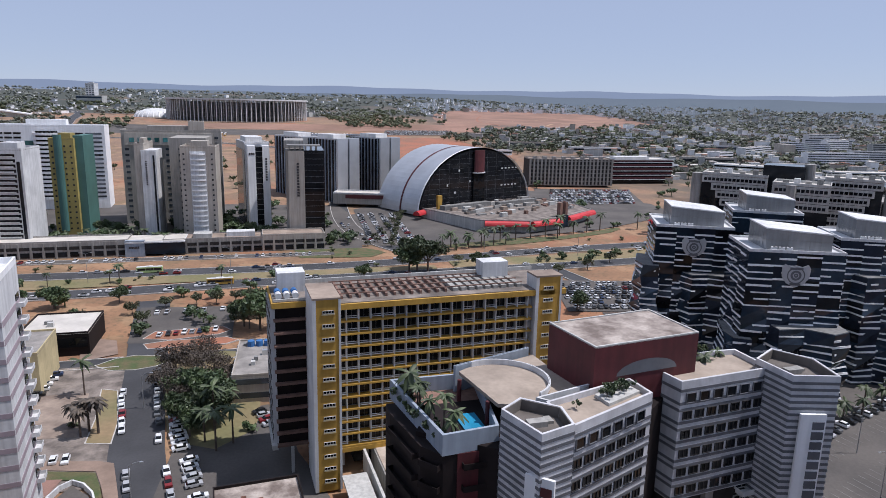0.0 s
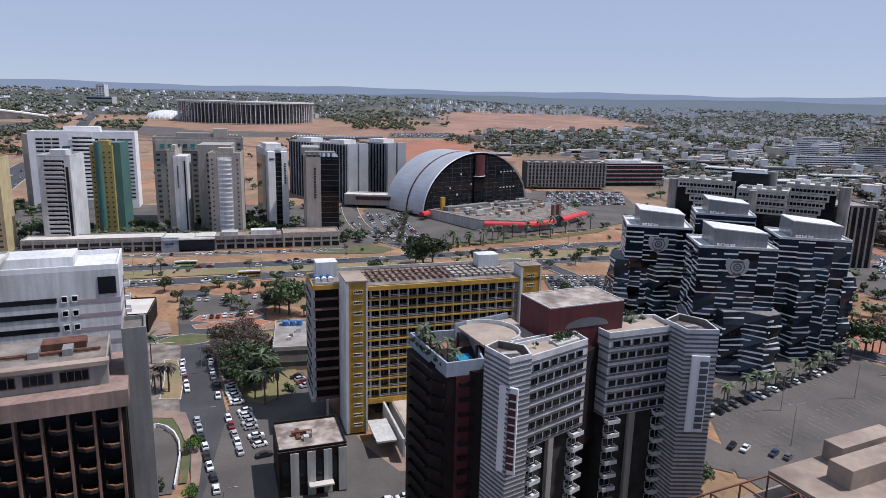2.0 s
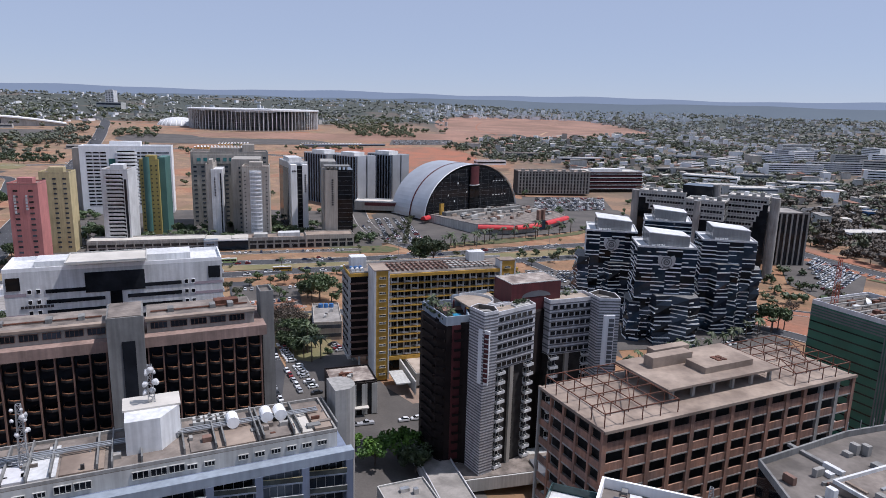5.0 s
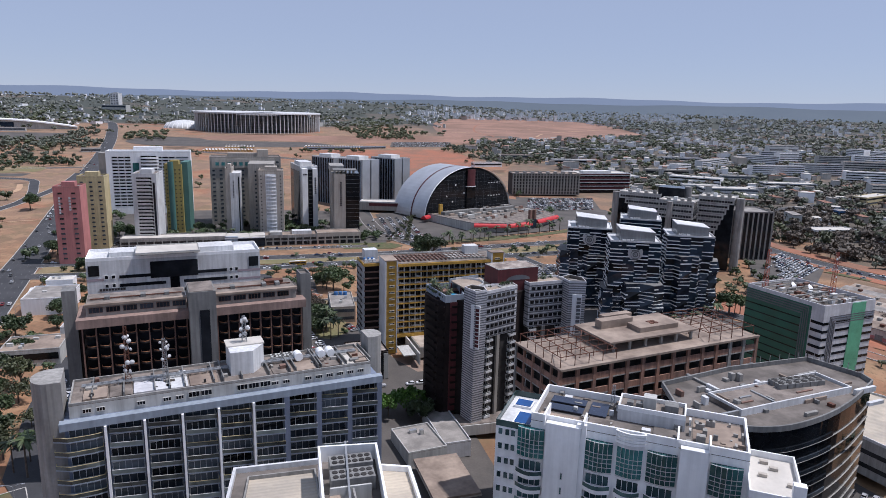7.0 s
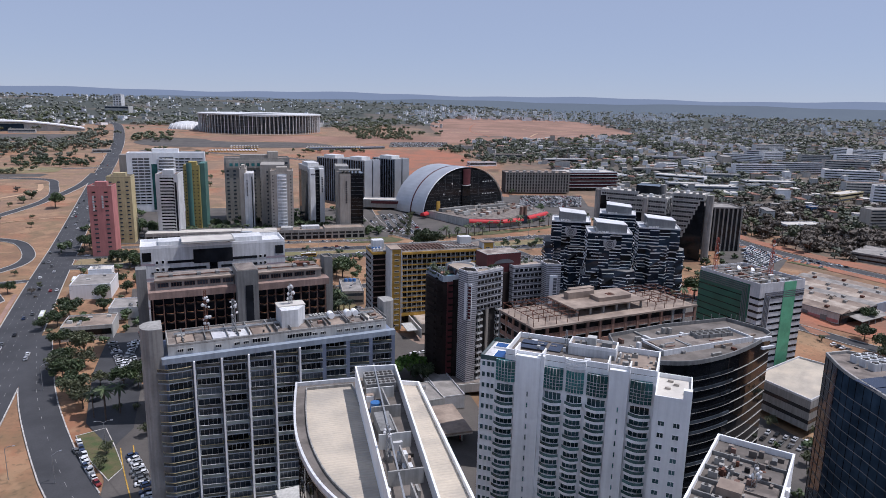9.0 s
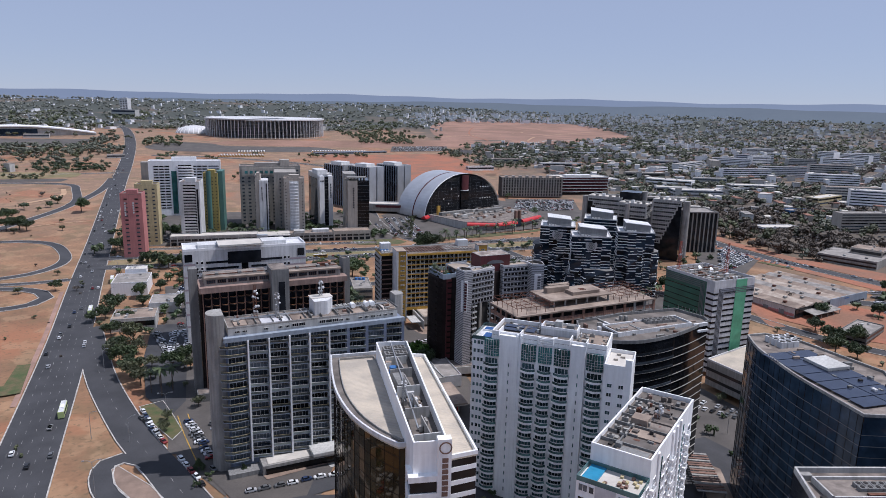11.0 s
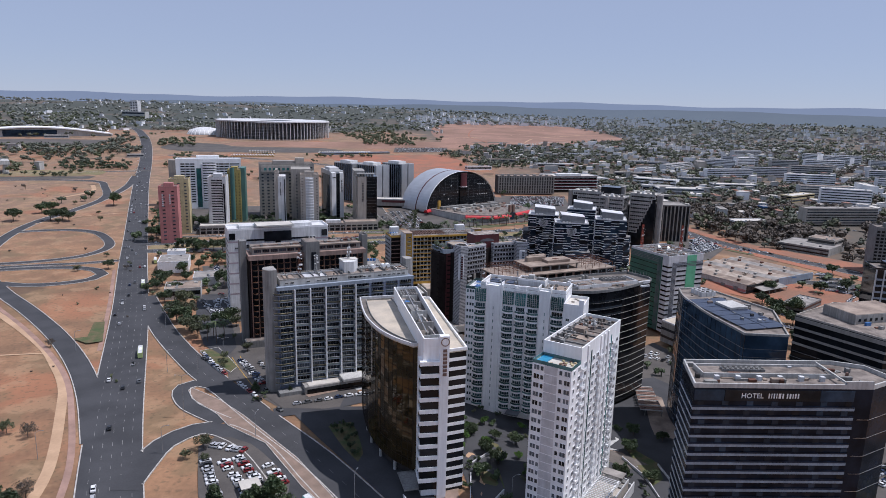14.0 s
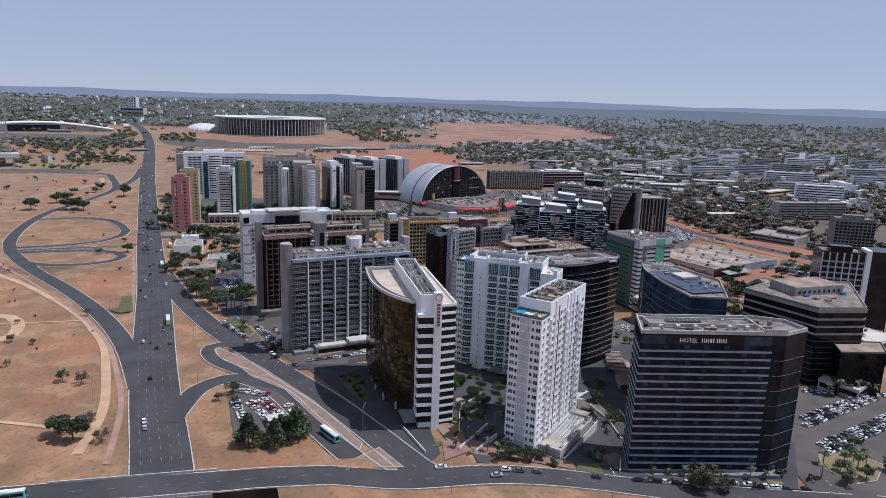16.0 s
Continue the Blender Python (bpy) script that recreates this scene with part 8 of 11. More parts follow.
patch("pavement", [(-128, 95), (-104, 95), (-100, 140), (-100, 250), (-138, 250), (-128, 170)], ASPH_L, "parking yard", 0.05, "car park", False)
patch("pavement", [(-112, 20), (-84, -36), (-60, -42), (10, -26), (30, -12), (31, 60), (28, 104), (14, 130), (0, 185), (-22, 180), (-28, 110), (-100, 100)], ASPH_L, "asphalt yards between the hotels", 0.012, "pavement", False)
# darker asphalt than the other yards, to carry the towers' shade
patch("pavement", [(-24, -150), (36, -162), (100, -182), (128, -150), (130, -60), (118, -20), (40, -30), (-18, -36), (-20, -100)], ASPHALT, "asphalt courts round the towers", 0.012, "pavement", False)
patch("pavement", [(-20, -112), (-2, -128), (24, -150), (60, -160), (70, -110), (44, -78), (20, -62), (0, -48), (-20, -52)], DARKPAVE, "dark paved hotel garden with tower shadow in its colour", 0.03, "pavement", False)
patch("pavement", [(-30, 130), (-30, 100), (30, 100), (30, 134)], PAVER, "hotel forecourt paving", 0.03, "pavement", False)
patch("pavement", [(-4, -60), (14, -72), (6, -110), (-14, -122), (-18, -90)], SCRUB, "dry garden beds between the hotels", 0.08, "ground")
patch("lawn", [(-2, -82), (8, -80), (12, -90), (2, -94)], LAWN, "small watered lawn", 0.14)
patch("lawn", [(-14, -104), (-6, -108), (-8, -118), (-15, -114)], LAWN, "small watered lawn", 0.14)
patch("pavement", [(-36, -146), (-26, -142), (-20, -145), (2, -152), (15, -156), (17, -151), (6, -146), (-8, -142), (-20, -132), (-33, -131)], BRICK_P, "red brick pavement before the towers", 0.16, "pavement", False)
patch("lawn", [(-38, -134), (-34, -131), (-32.5, -133), (-36, -135.5)], LAWN, "clipped lawn wedge", 0.3)
patch("lawn", [(15, -157), (26, -159.5), (29, -151.5), (19, -151)], LAWN, "hedged lawn bed by the road", 0.3)
patch("lawn", [(61, -84), (67, -102), (62, -114), (54, -118), (58, -100)], LAWN, "sloping lawn beside the ramp", 0.25)
patch("lawn", [(34, -152), (72, -166), (97, -175.5), (97, -178), (70, -169), (34, -155)], SCRUB, "planted strip before the hotel", 0.25, "ground", False)
patch("pavement", [(-74, 150), (-30, 150), (-38, 205), (-46, 226), (-66, 226), (-76, 190)], ROOF, "dusty concrete yard beside the street", 0.02, "pavement", False)
patch("pavement", [(-66, 178), (-48, 176), (-51, 204), (-66, 205)], ROOF_B, "worn concrete yard", 0.06, "pavement", False)
patch("pavement", [(-64, 256), (-52, 250), (-49, 236), (-60, 231)], PAVER, "paved court beside the pavilion", 0.05, "pavement", False)
patch("red_earth", [(-32, 226), (-6, 228), (-4, 170), (-24, 168)], SCRUB, "dark dry earth under trees", 0.06)
patch("lawn", [(-54, 226), (-49, 231), (-43, 233), (-35, 231), (-31, 226), (-35, 222), (-41, 220), (-49, 221)], LAWN, "green roundabout lawn", 0.15, "median", False)
patch("red_earth", [(-45, 172), (-39, 170.5), (-39.5, 182), (-43.5, 204), (-48, 206), (-45.5, 186)], SCRUB, "dry verge with old palms", 0.12, "median", False)
patch("pavement", [(-55, 165), (-40, 162), (-36.2, 160), (-34, 151), (-29.2, 131), (-29, 118), (-31, 118), (-32.2, 133), (-37, 150), (-39.5, 157), (-54, 161)], PAVER, "pale pavement round the ramp garden", 0.14, "pavement", False)
patch("lawn", [(-54, 160.5), (-39.5, 156.5), (-37.2, 150), (-32.4, 133), (-32, 120), (-34, 120), (-34.6, 134), (-36.8, 144), (-39, 149.5), (-43, 154), (-53, 156)], LAWN, "curved lawn strip round the ramp", 0.16, "ground", False)
patch("pavement", [(-53, 156), (-46, 155), (-48, 147), (-52, 146)], BRICK_P, "red brick paving beside the ramp", 0.16, "pavement", False)
patch("pavement", [(-46, 146), (-43.5, 152), (-39, 147), (-36, 140), (-35, 132), (-35, 116), (-41, 116), (-41.5, 133), (-43, 141)], ASPH_L, "curved asphalt ramp between white walls", 0.16, "pavement", False)
patch("lawn", [(-64, 256), (-56, 240), (-66, 238), (-76, 244)], LAWN, "strip of lawn", 0.1)
patch("lawn", [(20, 372), (60, 368), (70, 378), (52, 396), (20, 402)], LAWN, "watered lawn beside the avenue", 0.06)
patch("lawn", [(104, 384), (160, 388), (236, 412), (250, 428), (200, 408), (112, 398)], LAWN, "watered lawn before the shopping centre", 0.06)
patch("lawn", [(58, -158), (70, -140), (52, -118), (44, -130)], LAWN, "lawn beside the drive", 0.06)
patch("lawn", [(-187, 70), (-179, 72), (-185, 109), (-191, 108), (-189, 82), (-196, 80)], LAWN, "green hedge bed", 0.6, "ground", False)
patch("red_earth", [(50, 1120), (207, 1136), (313, 1142), (330, 1010), (300, 880), (250, 740), (158, 680), (70, 700), (90, 900)], SOIL, "bare red laterite field", 0.02)
patch("red_earth", [(-180, 1320), (200, 1260), (520, 1300), (420, 1420), (120, 1400), (-100, 1390)], FIELD_M, "bare red laterite field", 0.02)
for pts in ([(372, 372), (364, 300), (372, 212), (386, 150), (408, 98), (420, 104), (394, 170), (380, 232), (373, 300), (380, 372)],
            [(397, 372), (390, 300), (397, 234), (411, 175), (437, 112), (468, 120), (440, 186), (414, 236), (404, 315), (418, 420)]):
    patch("red_earth", pts, SOIL, "bare red verge beside the dual road", 0.05, "ground", False)
patch("lawn", [(362, 238), (366, 226), (374, 206), (378, 208), (370, 232)], LAWN, "short green lawn strip", 0.1)
patch("red_earth", [(300, 60), (360, 20), (380, 60), (310, 140), (200, 220), (190, 205)], SOIL, "bare red verge", 0.02)
patch("red_earth", [(-43, 250), (-40, 257), (-16, 259), (-13, 254), (-17, 250), (-34, 247)], SOIL, "red gravel parking island", 0.12, "median", False)
patch("red_earth", [(-42, 244), (-34, 246), (-14, 246), (-10, 242), (-14, 239), (-40, 239)], SOIL, "red gravel traffic island", 0.12, "median", False)
patch("red_earth", FIELD, FIELD_M, "bare red laterite field", 0.02)
patch("pavement", [(-740, 1270), (-430, 1262), (-400, 1400), (-720, 1400)], ASPH_L, "wide forecourt of the convention hall", 0.05, "car park", False)
patch("pavement", [(212, 1186), (345, 1196), (370, 1290), (236, 1284)], ASPH_L, "crowded car park beyond the red field", 0.06, "car park", False)
patch("pavement", [(-260, 1360), (-170, 1330), (-120, 1280), (60, 1260), (80, 1180), (-200, 1180), (-290, 1250)], ASPH_L, "wide stadium forecourt", 0.03, "pavement")
patch("pavement", [(-125, -5), (-112, -21), (-101, -40), (-80.5, -82), (-65, -126), (-67, -131), (-80, -102), (-92, -67), (-107, -48), (-112, -36), (-124, -17), (-126.5, -7)], PAVER, "raised brick-paved median", 0.25, "median", False)
patch("pavement", [(-76, -141), (-59, -131), (-53, -147)], PAVER, "triangular traffic island", 0.25, "median", False)
patch("pavement", [(-80, -42), (-60, -40), (-38, -44), (-34, -90), (-36, -140), (-42, -146), (-50, -122), (-60, -96), (-70, -70)], ASPHALT, "asphalt hotel forecourt", 0.02, "pavement", False)
patch("lawn", [(-66, -58), (-56, -56), (-55, -84), (-58, -90), (-62, -78)], LAWN, "hedged garden bed before the glass hotel", 0.25)
patch("pavement", [(-104, 40), (-88, 40), (-80, -10), (-86, -34), (-104, -4), (-112, 20)], ASPH_L, "asphalt hotel yard", 0.02, "car park", False)
TRAIL = mat("trodden_pale_earth", (0.47, 0.315, 0.20), 0.95, 0, 0.15, 0.08, 0.8, col2=(0.38, 0.25, 0.155))
PINKWALK = mat("dusty_pink_paving", (0.34, 0.215, 0.17), 0.9, 0, 0.15, 0.1, 1.0)
for pts, w, m, label in (([(-330, 240), (-287, 184), (-264, 156), (-236, 115), (-209, 70), (-196, 41), (-186, 15), (-180, -10), (-170, -70), (-172, -110)], 4.2, TRAIL, "trodden dirt trail across dry grass"),
                         ([(-302, 228), (-293, 213), (-258, 156), (-229, 108), (-203, 60), (-186, 22), (-175, -15), (-163, -70), (-160, -120)], 2.6, PINKWALK, "dusty pink footway along the ramp"),
                         ([(-330, 96), (-275, 84), (-255, 79), (-248, 75), (-239, 58), (-237, 39), (-243, 31), (-262, 22)], 7.0, TRAIL, "wide curved dirt path"),
                         ([(-300, 66), (-240, 62), (-206, 60)], 1.6, TRAIL, "thin dirt trail"),
                         ([(-260, -60), (-215, -72), (-175, -90)], 2.2, TRAIL, "thin dirt trail"),
                         ([(-178, 58), (-190, 150), (-205, 250)], 2.4, PINKWALK, "dusty pink footway along the avenue"),
                         ([(-322, 470), (-290, 505), (-262, 520), (-240, 525)], 2.2, TRAIL, "thin dirt trail"),
                         ([(56, -84), (59, -97), (58, -111), (45, -125), (36, -134)], 4.0, BRICK_P, "curved brick ramp beside the lawn"),
                         ([(-22, -126), (-13, -107), (-21, -100), (-13, -92), (0, -96), (10, -86)], 2.2, TRAIL, "winding garden path"),
                         ([(400, 1335), (460, 1300), (538, 1302), (620, 1372), (710, 1465), (803, 1520), (980, 1640), (1180, 1765)], 20.0, CONC, "pale worn track across the field"),
                         ([(300, 1500), (520, 1640), (800, 1900), (1100, 2300)], 6.0, TRAIL, "wide curved dirt path"),
                         ([(520, 1420), (560, 1700), (720, 2150), (900, 2380)], 5.0, SOIL, "bare red track across the field"),
                         ([(640, 1440), (820, 1750), (1150, 2050)], 5.0, TRAIL, "thin dirt trail"),
                         ([(-338, 640), (-312, 690), (-322, 745)], 6.0, TRAIL, "wide curved dirt path")):
    ROAD_LIFT[0] += 0.012
    ob = strip("footpath", None, m, sample(pts, 6), -w / 2, w / 2, 0.03 + ROAD_LIFT[0] % 0.204)
    tagged(ob, label, "footpath", kind="structure")


def bay_lines(p, q, n, a, length, label):
    """Painted bay lines across a row of parking spaces."""
    vs, fs = [], []
    c, d = math.cos(radians(a)), math.sin(radians(a))
    for i in range(n + 1):
        x, y = p[0] + (q[0] - p[0]) * i / n, p[1] + (q[1] - p[1]) * i / n
        o = len(vs)
        for u, v in ((0, -0.07), (length, -0.07), (length, 0.07), (0, 0.07)):
            X, Y = x + u * c - v * d, y + u * d + v * c
            vs.append((X, Y, gz(X, Y) + 0.32))
        fs.append((o, o + 1, o + 2, o + 3))
    ob = new("bay_marking", raw("bay_marking", vs, fs, BAY_PAINT))
    tagged(ob, label, "marking", kind="stuff")


BAY_PAINT = mat("white_bay_paint", (0.24, 0.235, 0.225), 0.8, 0, 0.4, 0.5, 3.0)
for p, q, n, a, ln in (((122, 118), (190, 140), 26, 108, 5.0), ((128, 108), (190, 128), 24, 108, 5.0), ((128, 108), (190, 128), 24, -72, 5.0), ((150, 96), (200, 112), 20, 108, 5.0)):
    bay_lines(p, q, n, a, ln, "white parking bay lines")
for pts in ([(-108, 33), (-104, 16), (-97, -9)], [(-104, 34), (-100, 16), (-93, -8)]):
    ob = strip("yellow_line", None, PAINT_Y, sample(pts, 4), -0.18, 0.18, 0.3)
    tagged(ob, "yellow painted drive edge", "marking", kind="structure")

# ---- garden walls, planting beds and ramps between the towers ----
def low_wall(p, q, high, label, material=None, thick=0.35):
    ln, an = edge_run(p, q)
    z = gz((p[0] + q[0]) / 2, (p[1] + q[1]) / 2)
    w = tagged(new("garden_wall", raw("garden_wall", box_verts(0, ln, -thick / 2, thick / 2, -1.2, high), BOX_F, material or WHITE_D)), label, "wall", kind="structure")
    w.location, w.rotation_euler = (*p, z), (0, 0, radians(an))
    return w


for wall_line in ([(-47, 146.5), (-45.6, 150.5), (-43.4, 152.6), (-40.6, 150.6), (-38, 146.6), (-36, 140.6), (-35, 133), (-34.6, 118)], [(-47, 146.5), (-44.6, 144), (-42.8, 139.5), (-41.6, 133), (-41, 118)]):
    for p, q in zip(wall_line, wall_line[1:]):
        low_wall(p, q, 1.3, "white curved ramp wall", WHITE_D, 0.4)
for p, q, h in (((-28, -139), (-10, -122), 1.6), ((-22, -142), (-9, -131), 1.6), ((-24, -126), (-18, -108), 1.2), ((-16, -100), (-4, -92), 1.0), ((14, -148), (44, -121), 3.2), ((44, -121), (40, -112), 3.2),
                ((51, -131), (55, -112), 1.4), ((55, -112), (54, -96), 1.4), ((62, -128), (66, -104), 1.2), ((-42, -139), (-44, -128), 1.3), ((-44, -128), (-46, -117), 1.3), ((34, -158), (39, -150), 1.8)):
    low_wall(p, q, h, "low pale garden wall")
patch("red_earth", [(130, -162), (139, -159), (148, -166), (151, -175), (137, -184), (127, -184), (123.5, -171)], SCRUB, "dry planted island of the car park", 0.15, "median", False)
patch("red_earth", [(-470, 838), (-350, 846), (-330, 870), (-350, 905), (-470, 900)], SCRUB, "dry planted beds before the mast", 0.02)
patch("pavement", [(-520, 812), (-340, 812), (-336, 838), (-520, 834)], ASPH_L, "park car park", 0.05, "car park", False)
patch("pavement", [(144, 23), (161, 20), (146, -2), (130, -19), (122, -33), (118, -22), (124, -7)], EARTH, "dry earth verge beside the street", 0.08, "ground", False)
patch("pavement", [(101, -34), (107, -45), (97, -66), (90, -88), (80, -80), (84, -70), (92, -54)], ROOF_B, "pale worn concrete terrace between the offices", 0.2, "pavement", False)
patch("pavement", [(30, -66), (44, -78), (60, -92), (72, -104), (66, -112), (50, -98), (34, -82), (26, -72)], CONC_W, "pale paved garden walk", 0.12, "pavement", False)


patch("pavement", [(-30, -136), (-26, -118), (-20, -104), (-24, -100), (-32, -120)], PAVER, "brick terrace beside the hotel", 0.2, "pavement", False)
patch("pavement", [(44, -96), (60, -92), (76, -70), (66, -60), (46, -76)], PAVER, "brick forecourt", 0.1, "pavement", False)
patch("pavement", [(50, -88), (62, -80), (58, -72), (47, -80)], CONC_W, "pale stone terrace", 0.3, "pavement", False)
patch("pavement", [(-74, -22), (-40, -15), (-38, -18), (-72, -27)], PAVER, "hotel pavement", 0.3, "pavement", False)

# ---- low buildings and further blocks ----


def slab_block(name, x, y, a, w, d, h, wall, roofm, label, category, bandm=None, floors=2, base=None, group="", top_units=2, seed=0):
    z0 = (gz(x, y) if base is None else base) - 0.4
    b = thing(name, x, y, z0, a, label, category, group)
    box("wall", b, wall, 0, w, 0, d, 0, h)
    fh = h / floors
    for k in range(floors):
        if bandm:
            box("ribbon_window", b, bandm, 0.6, w - 0.6, -0.14, 0.2, k * fh + fh * 0.42, k * fh + fh * 0.82)
            if floors < 3:
                box("ribbon_window", b, bandm, -0.14, 0.2, 0.8, d - 0.8, k * fh + fh * 0.42, k * fh + fh * 0.82)
    parapet_roof(b, [(0, 0), (w, 0), (w, d), (0, d)], h, roofm, wall, 0.7, 0.3)
    rnd = random.Random(seed + int(x))
    for i in range(top_units):
        u, v = rnd.uniform(1, w - 4), rnd.uniform(1, max(1.5, d - 4))
        box("roof_unit", b, rnd.choice((CONC_W, ALU, CONC_D)), u, u + rnd.uniform(1.2, 2.6), v, v + 1.4, h + 0.1, h + rnd.uniform(0.9, 1.8))
    return b


slab_block("clinic", -156, 153, 2, 24, 20, 7.5, CONC_W, ROOF_B, "low concrete clinic with a deep roof fascia", "clinic", GL_BLACK, 1, top_units=5)
slab_block("showroom", -170, 231, 1, 23, 27, 9.0, WHITE, ROOF_F, "white box showroom with a brown roof", "shop", None, 1)
slab_block("showroom", -166, 262, 1, 14, 10, 11, WHITE, ROOF_P, "small white plant house on the yard", "shop", None, 1)
slab_block("workshop", -140, 186, 1, 18, 20, 6.5, WHITE_D, ROOF_F, "low white workshop with a brown roof", "workshop", None, 1)
slab_block("pavilion", -80, 238, 0, 22, 24, 8, BROWN_D, ROOF_P, "low dark pavilion under a pale roof", "pavilion", GL_BLACK, 1)
b = slab_block("apartment_house", -82, 205, 2, 18, 22, 13, CREAM, ROOF_F, "cream three-storey house with upright white louvres", "house", None, 1)
for i in range(5):
    box("louvre", b, WHITE, 12 + i * 0.9, 12.4 + i * 0.9, -0.4, 0.0, 0.5, 12.4)
b = slab_block("apartment_house", -10, 188, -3, 13, 30, 8.5, BEIGE, ROOF_F, "cream two-storey house with ribbed side wall", "house", GL_WIN, 2, top_units=4)
for i in range(9):
    box("rib", b, WHITE_D, -0.5, 0, 1 + i * 3.2, 1.6 + i * 3.2, 0, 8.2)
for i in range(3):
    cyl("water_tank", b, BLUE_T, 4 + i * 2.6, 25, 8.6, 10.4, 1.2, 1.1, 14)
b = slab_block("restaurant_house", -10.0, 109, 4, 16.4, 15, 12.4, BROWN_D, PEEL, "weathered dark house with a pale stained roof", "house", None, 1)
for u in (0.8, 4.8, 8.8, 12.4):
    box("window", b, GL_BLACK, u, u + 1.6, -0.15, 0.1, 3.5, 9.5)
    box("pilaster", b, CONC_W, u + 2, u + 4, -0.2, 0.1, 0.2, 11.8)
box("awning", b, ROOF_P, 7, 13, -2.2, 0, 3.2, 3.6)
boxes("roof_debris", b, RUST, [(4, 9, 7, 8, 12.6, 13.6), (5, 6, 5, 10, 12.6, 13.2)])
# filling station canopy and shop
b = thing("filling_station", 2, 14, gz(10, 25) - 0.3, 2, "flat filling station canopy on columns", "filling station")
box("canopy", b, ROOF_B, 0, 15, 0, 24, 5.2, 6.0)
box("fascia", b, BEIGE, -0.2, 15.2, -0.2, 24.2, 4.9, 5.3)
for u in (3, 12):
    for v in (4, 12, 20):
        box("column", b, CONC_W, u, u + 0.6, v, v + 0.6, 0, 5)
        box("fuel_pump", b, RED, u - 0.1, u + 0.7, v + 1.2, v + 1.9, 0, 1.7)
slab_block("pavilion", 196, -121, 24, 16, 20, 6.0, CONC_W, ROOF_P, "low pale pavilion on the office terrace", "pavilion", GL_BLACK, 1)
slab_block("showroom", 262, -72, 20, 30, 22, 9, WHITE, ROOF_P, "low white showroom with a dark window band", "shop", GL_BLACK, 1)
slab_block("station_shop", 0, 40, 8, 14, 18, 5, CONC_W, ROOF_F, "low shop behind the filling station", "shop", None, 1)
slab_block("garage_wing", 14, 46, 3, 10, 34, 5.5, PALE_S, ROOF_F, "low striped side wing of the hotel", "wing", None, 1, top_units=0)
# warehouse with a long ribbed roof
b = thing("warehouse", 279, 101, gz(300, 110) - 0.4, 15, "wide low supermarket with dusty ribbed roof strips", "warehouse")
box("wall", b, CONC_W, 0, 88, 0, 69, 0, 6.6)
for i in range(8):
    u0 = i * 11
    m = (ROOF_B, ROOF_S, ROOF_B, ROOF_F, ROOF_S, ROOF_B, ROOF_F, ROOF_B)[i]
    vs = [(u0 - 0.3, -0.6, 6.6), (u0 - 0.3, 69.6, 6.6), (u0 + 8.4, 69.6, 8.3), (u0 + 8.4, -0.6, 8.3), (u0 + 10.7, 69.6, 6.6), (u0 + 10.7, -0.6, 6.6)]
    link("roof", raw("roof", vs, [(0, 3, 2, 1), (3, 5, 4, 2), (0, 5, 3), (1, 2, 4)], m), b, (0, 0, 0))
    boxes("gutter", b, CONC_D, [(u0 - 0.5, u0 - 0.1, -0.6, 69.6, 6.5, 6.9)])
    for j in range(3):
        v = 10 + j * 22 + (i * 7) % 13
        box("roof_vent", b, RUST if (i + j) % 4 == 0 else CONC, u0 + 3.5, u0 + 5.6, v, v + 2.2, 7.3, 8.7)
box("shop_front", b, GL_BLACK, -0.6, 40, -0.8, 0, 0.4, 6.2)
box("fascia", b, CONC_B, 40, 88.3, -0.8, 0, 0.5, 8.0)
boxes("window_strip", b, GL_BLACK, [(66 + k * 2.4, 67.8 + k * 2.4, -0.95, -0.8, 1.6, 3.0) for k in range(8)])
boxes("sign", b, BLUE_T, [(58, 64, -0.9, -0.8, 6.2, 6.9)])
boxes("side_band", b, PINK, [(-0.12, 0, 1, 68, 0.6, 2.6)])
boxes("loading_door", b, CONC_D, [(-0.16, 0, 8 + k * 12, 12 + k * 12, 0, 3.6) for k in range(5)])
vs = [(8, -9, 3.2), (40, -9, 3.2), (40, -0.8, 4.6), (8, -0.8, 4.6), (8, -9, 2.9), (40, -9, 2.9), (40, -0.8, 4.3), (8, -0.8, 4.3)]
link("canopy", raw("canopy", vs, [(0, 1, 2, 3), (7, 6, 5, 4), (0, 4, 5, 1), (1, 5, 6, 2), (3, 7, 4, 0)], ROOF_F), b, (0, 0, 0))
boxes("canopy_post", b, CONC, [(9 + k * 7.4, 9.3 + k * 7.4, -8.8, -8.5, -0.6, 3.0) for k in range(5)])
slab_block("shop_house", 292, 56, 26, 34, 16, 6, CONC_D, ROOF_F, "low brown shop house", "shop", GL_BLACK, 2)
slab_block("shop_house", 334, 40, 20, 24, 14, 7, WHITE_D, ROOF_F, "low white shop house", "shop", GL_BLACK, 2)
# slatted canopy between the glass offices
b = thing("slatted_canopy", 101, -36, gz(100, -45), -112, "low canopy of weathered timber slats", "canopy")
for i in range(16):
    box("slat", b, BROWN if i % 3 else CONC, i * 1.9, i * 1.9 + 1.1, -4.5 - 0.12 * i, 4.5, 3.2 + (i % 2) * 0.12, 3.4 + (i % 2) * 0.12)
for u in (0.5, 14.5, 28.5):
    for v in (-4, 4):
        box("post", b, CONC_D, u, u + 0.3, v, v + 0.3, -0.5, 3.2)
box("beam", b, CONC_D, 0, 30, 3.9, 4.2, 2.9, 3.2)
box("beam", b, CONC_D, 0, 30, -4.2, -3.9, 2.9, 3.2)
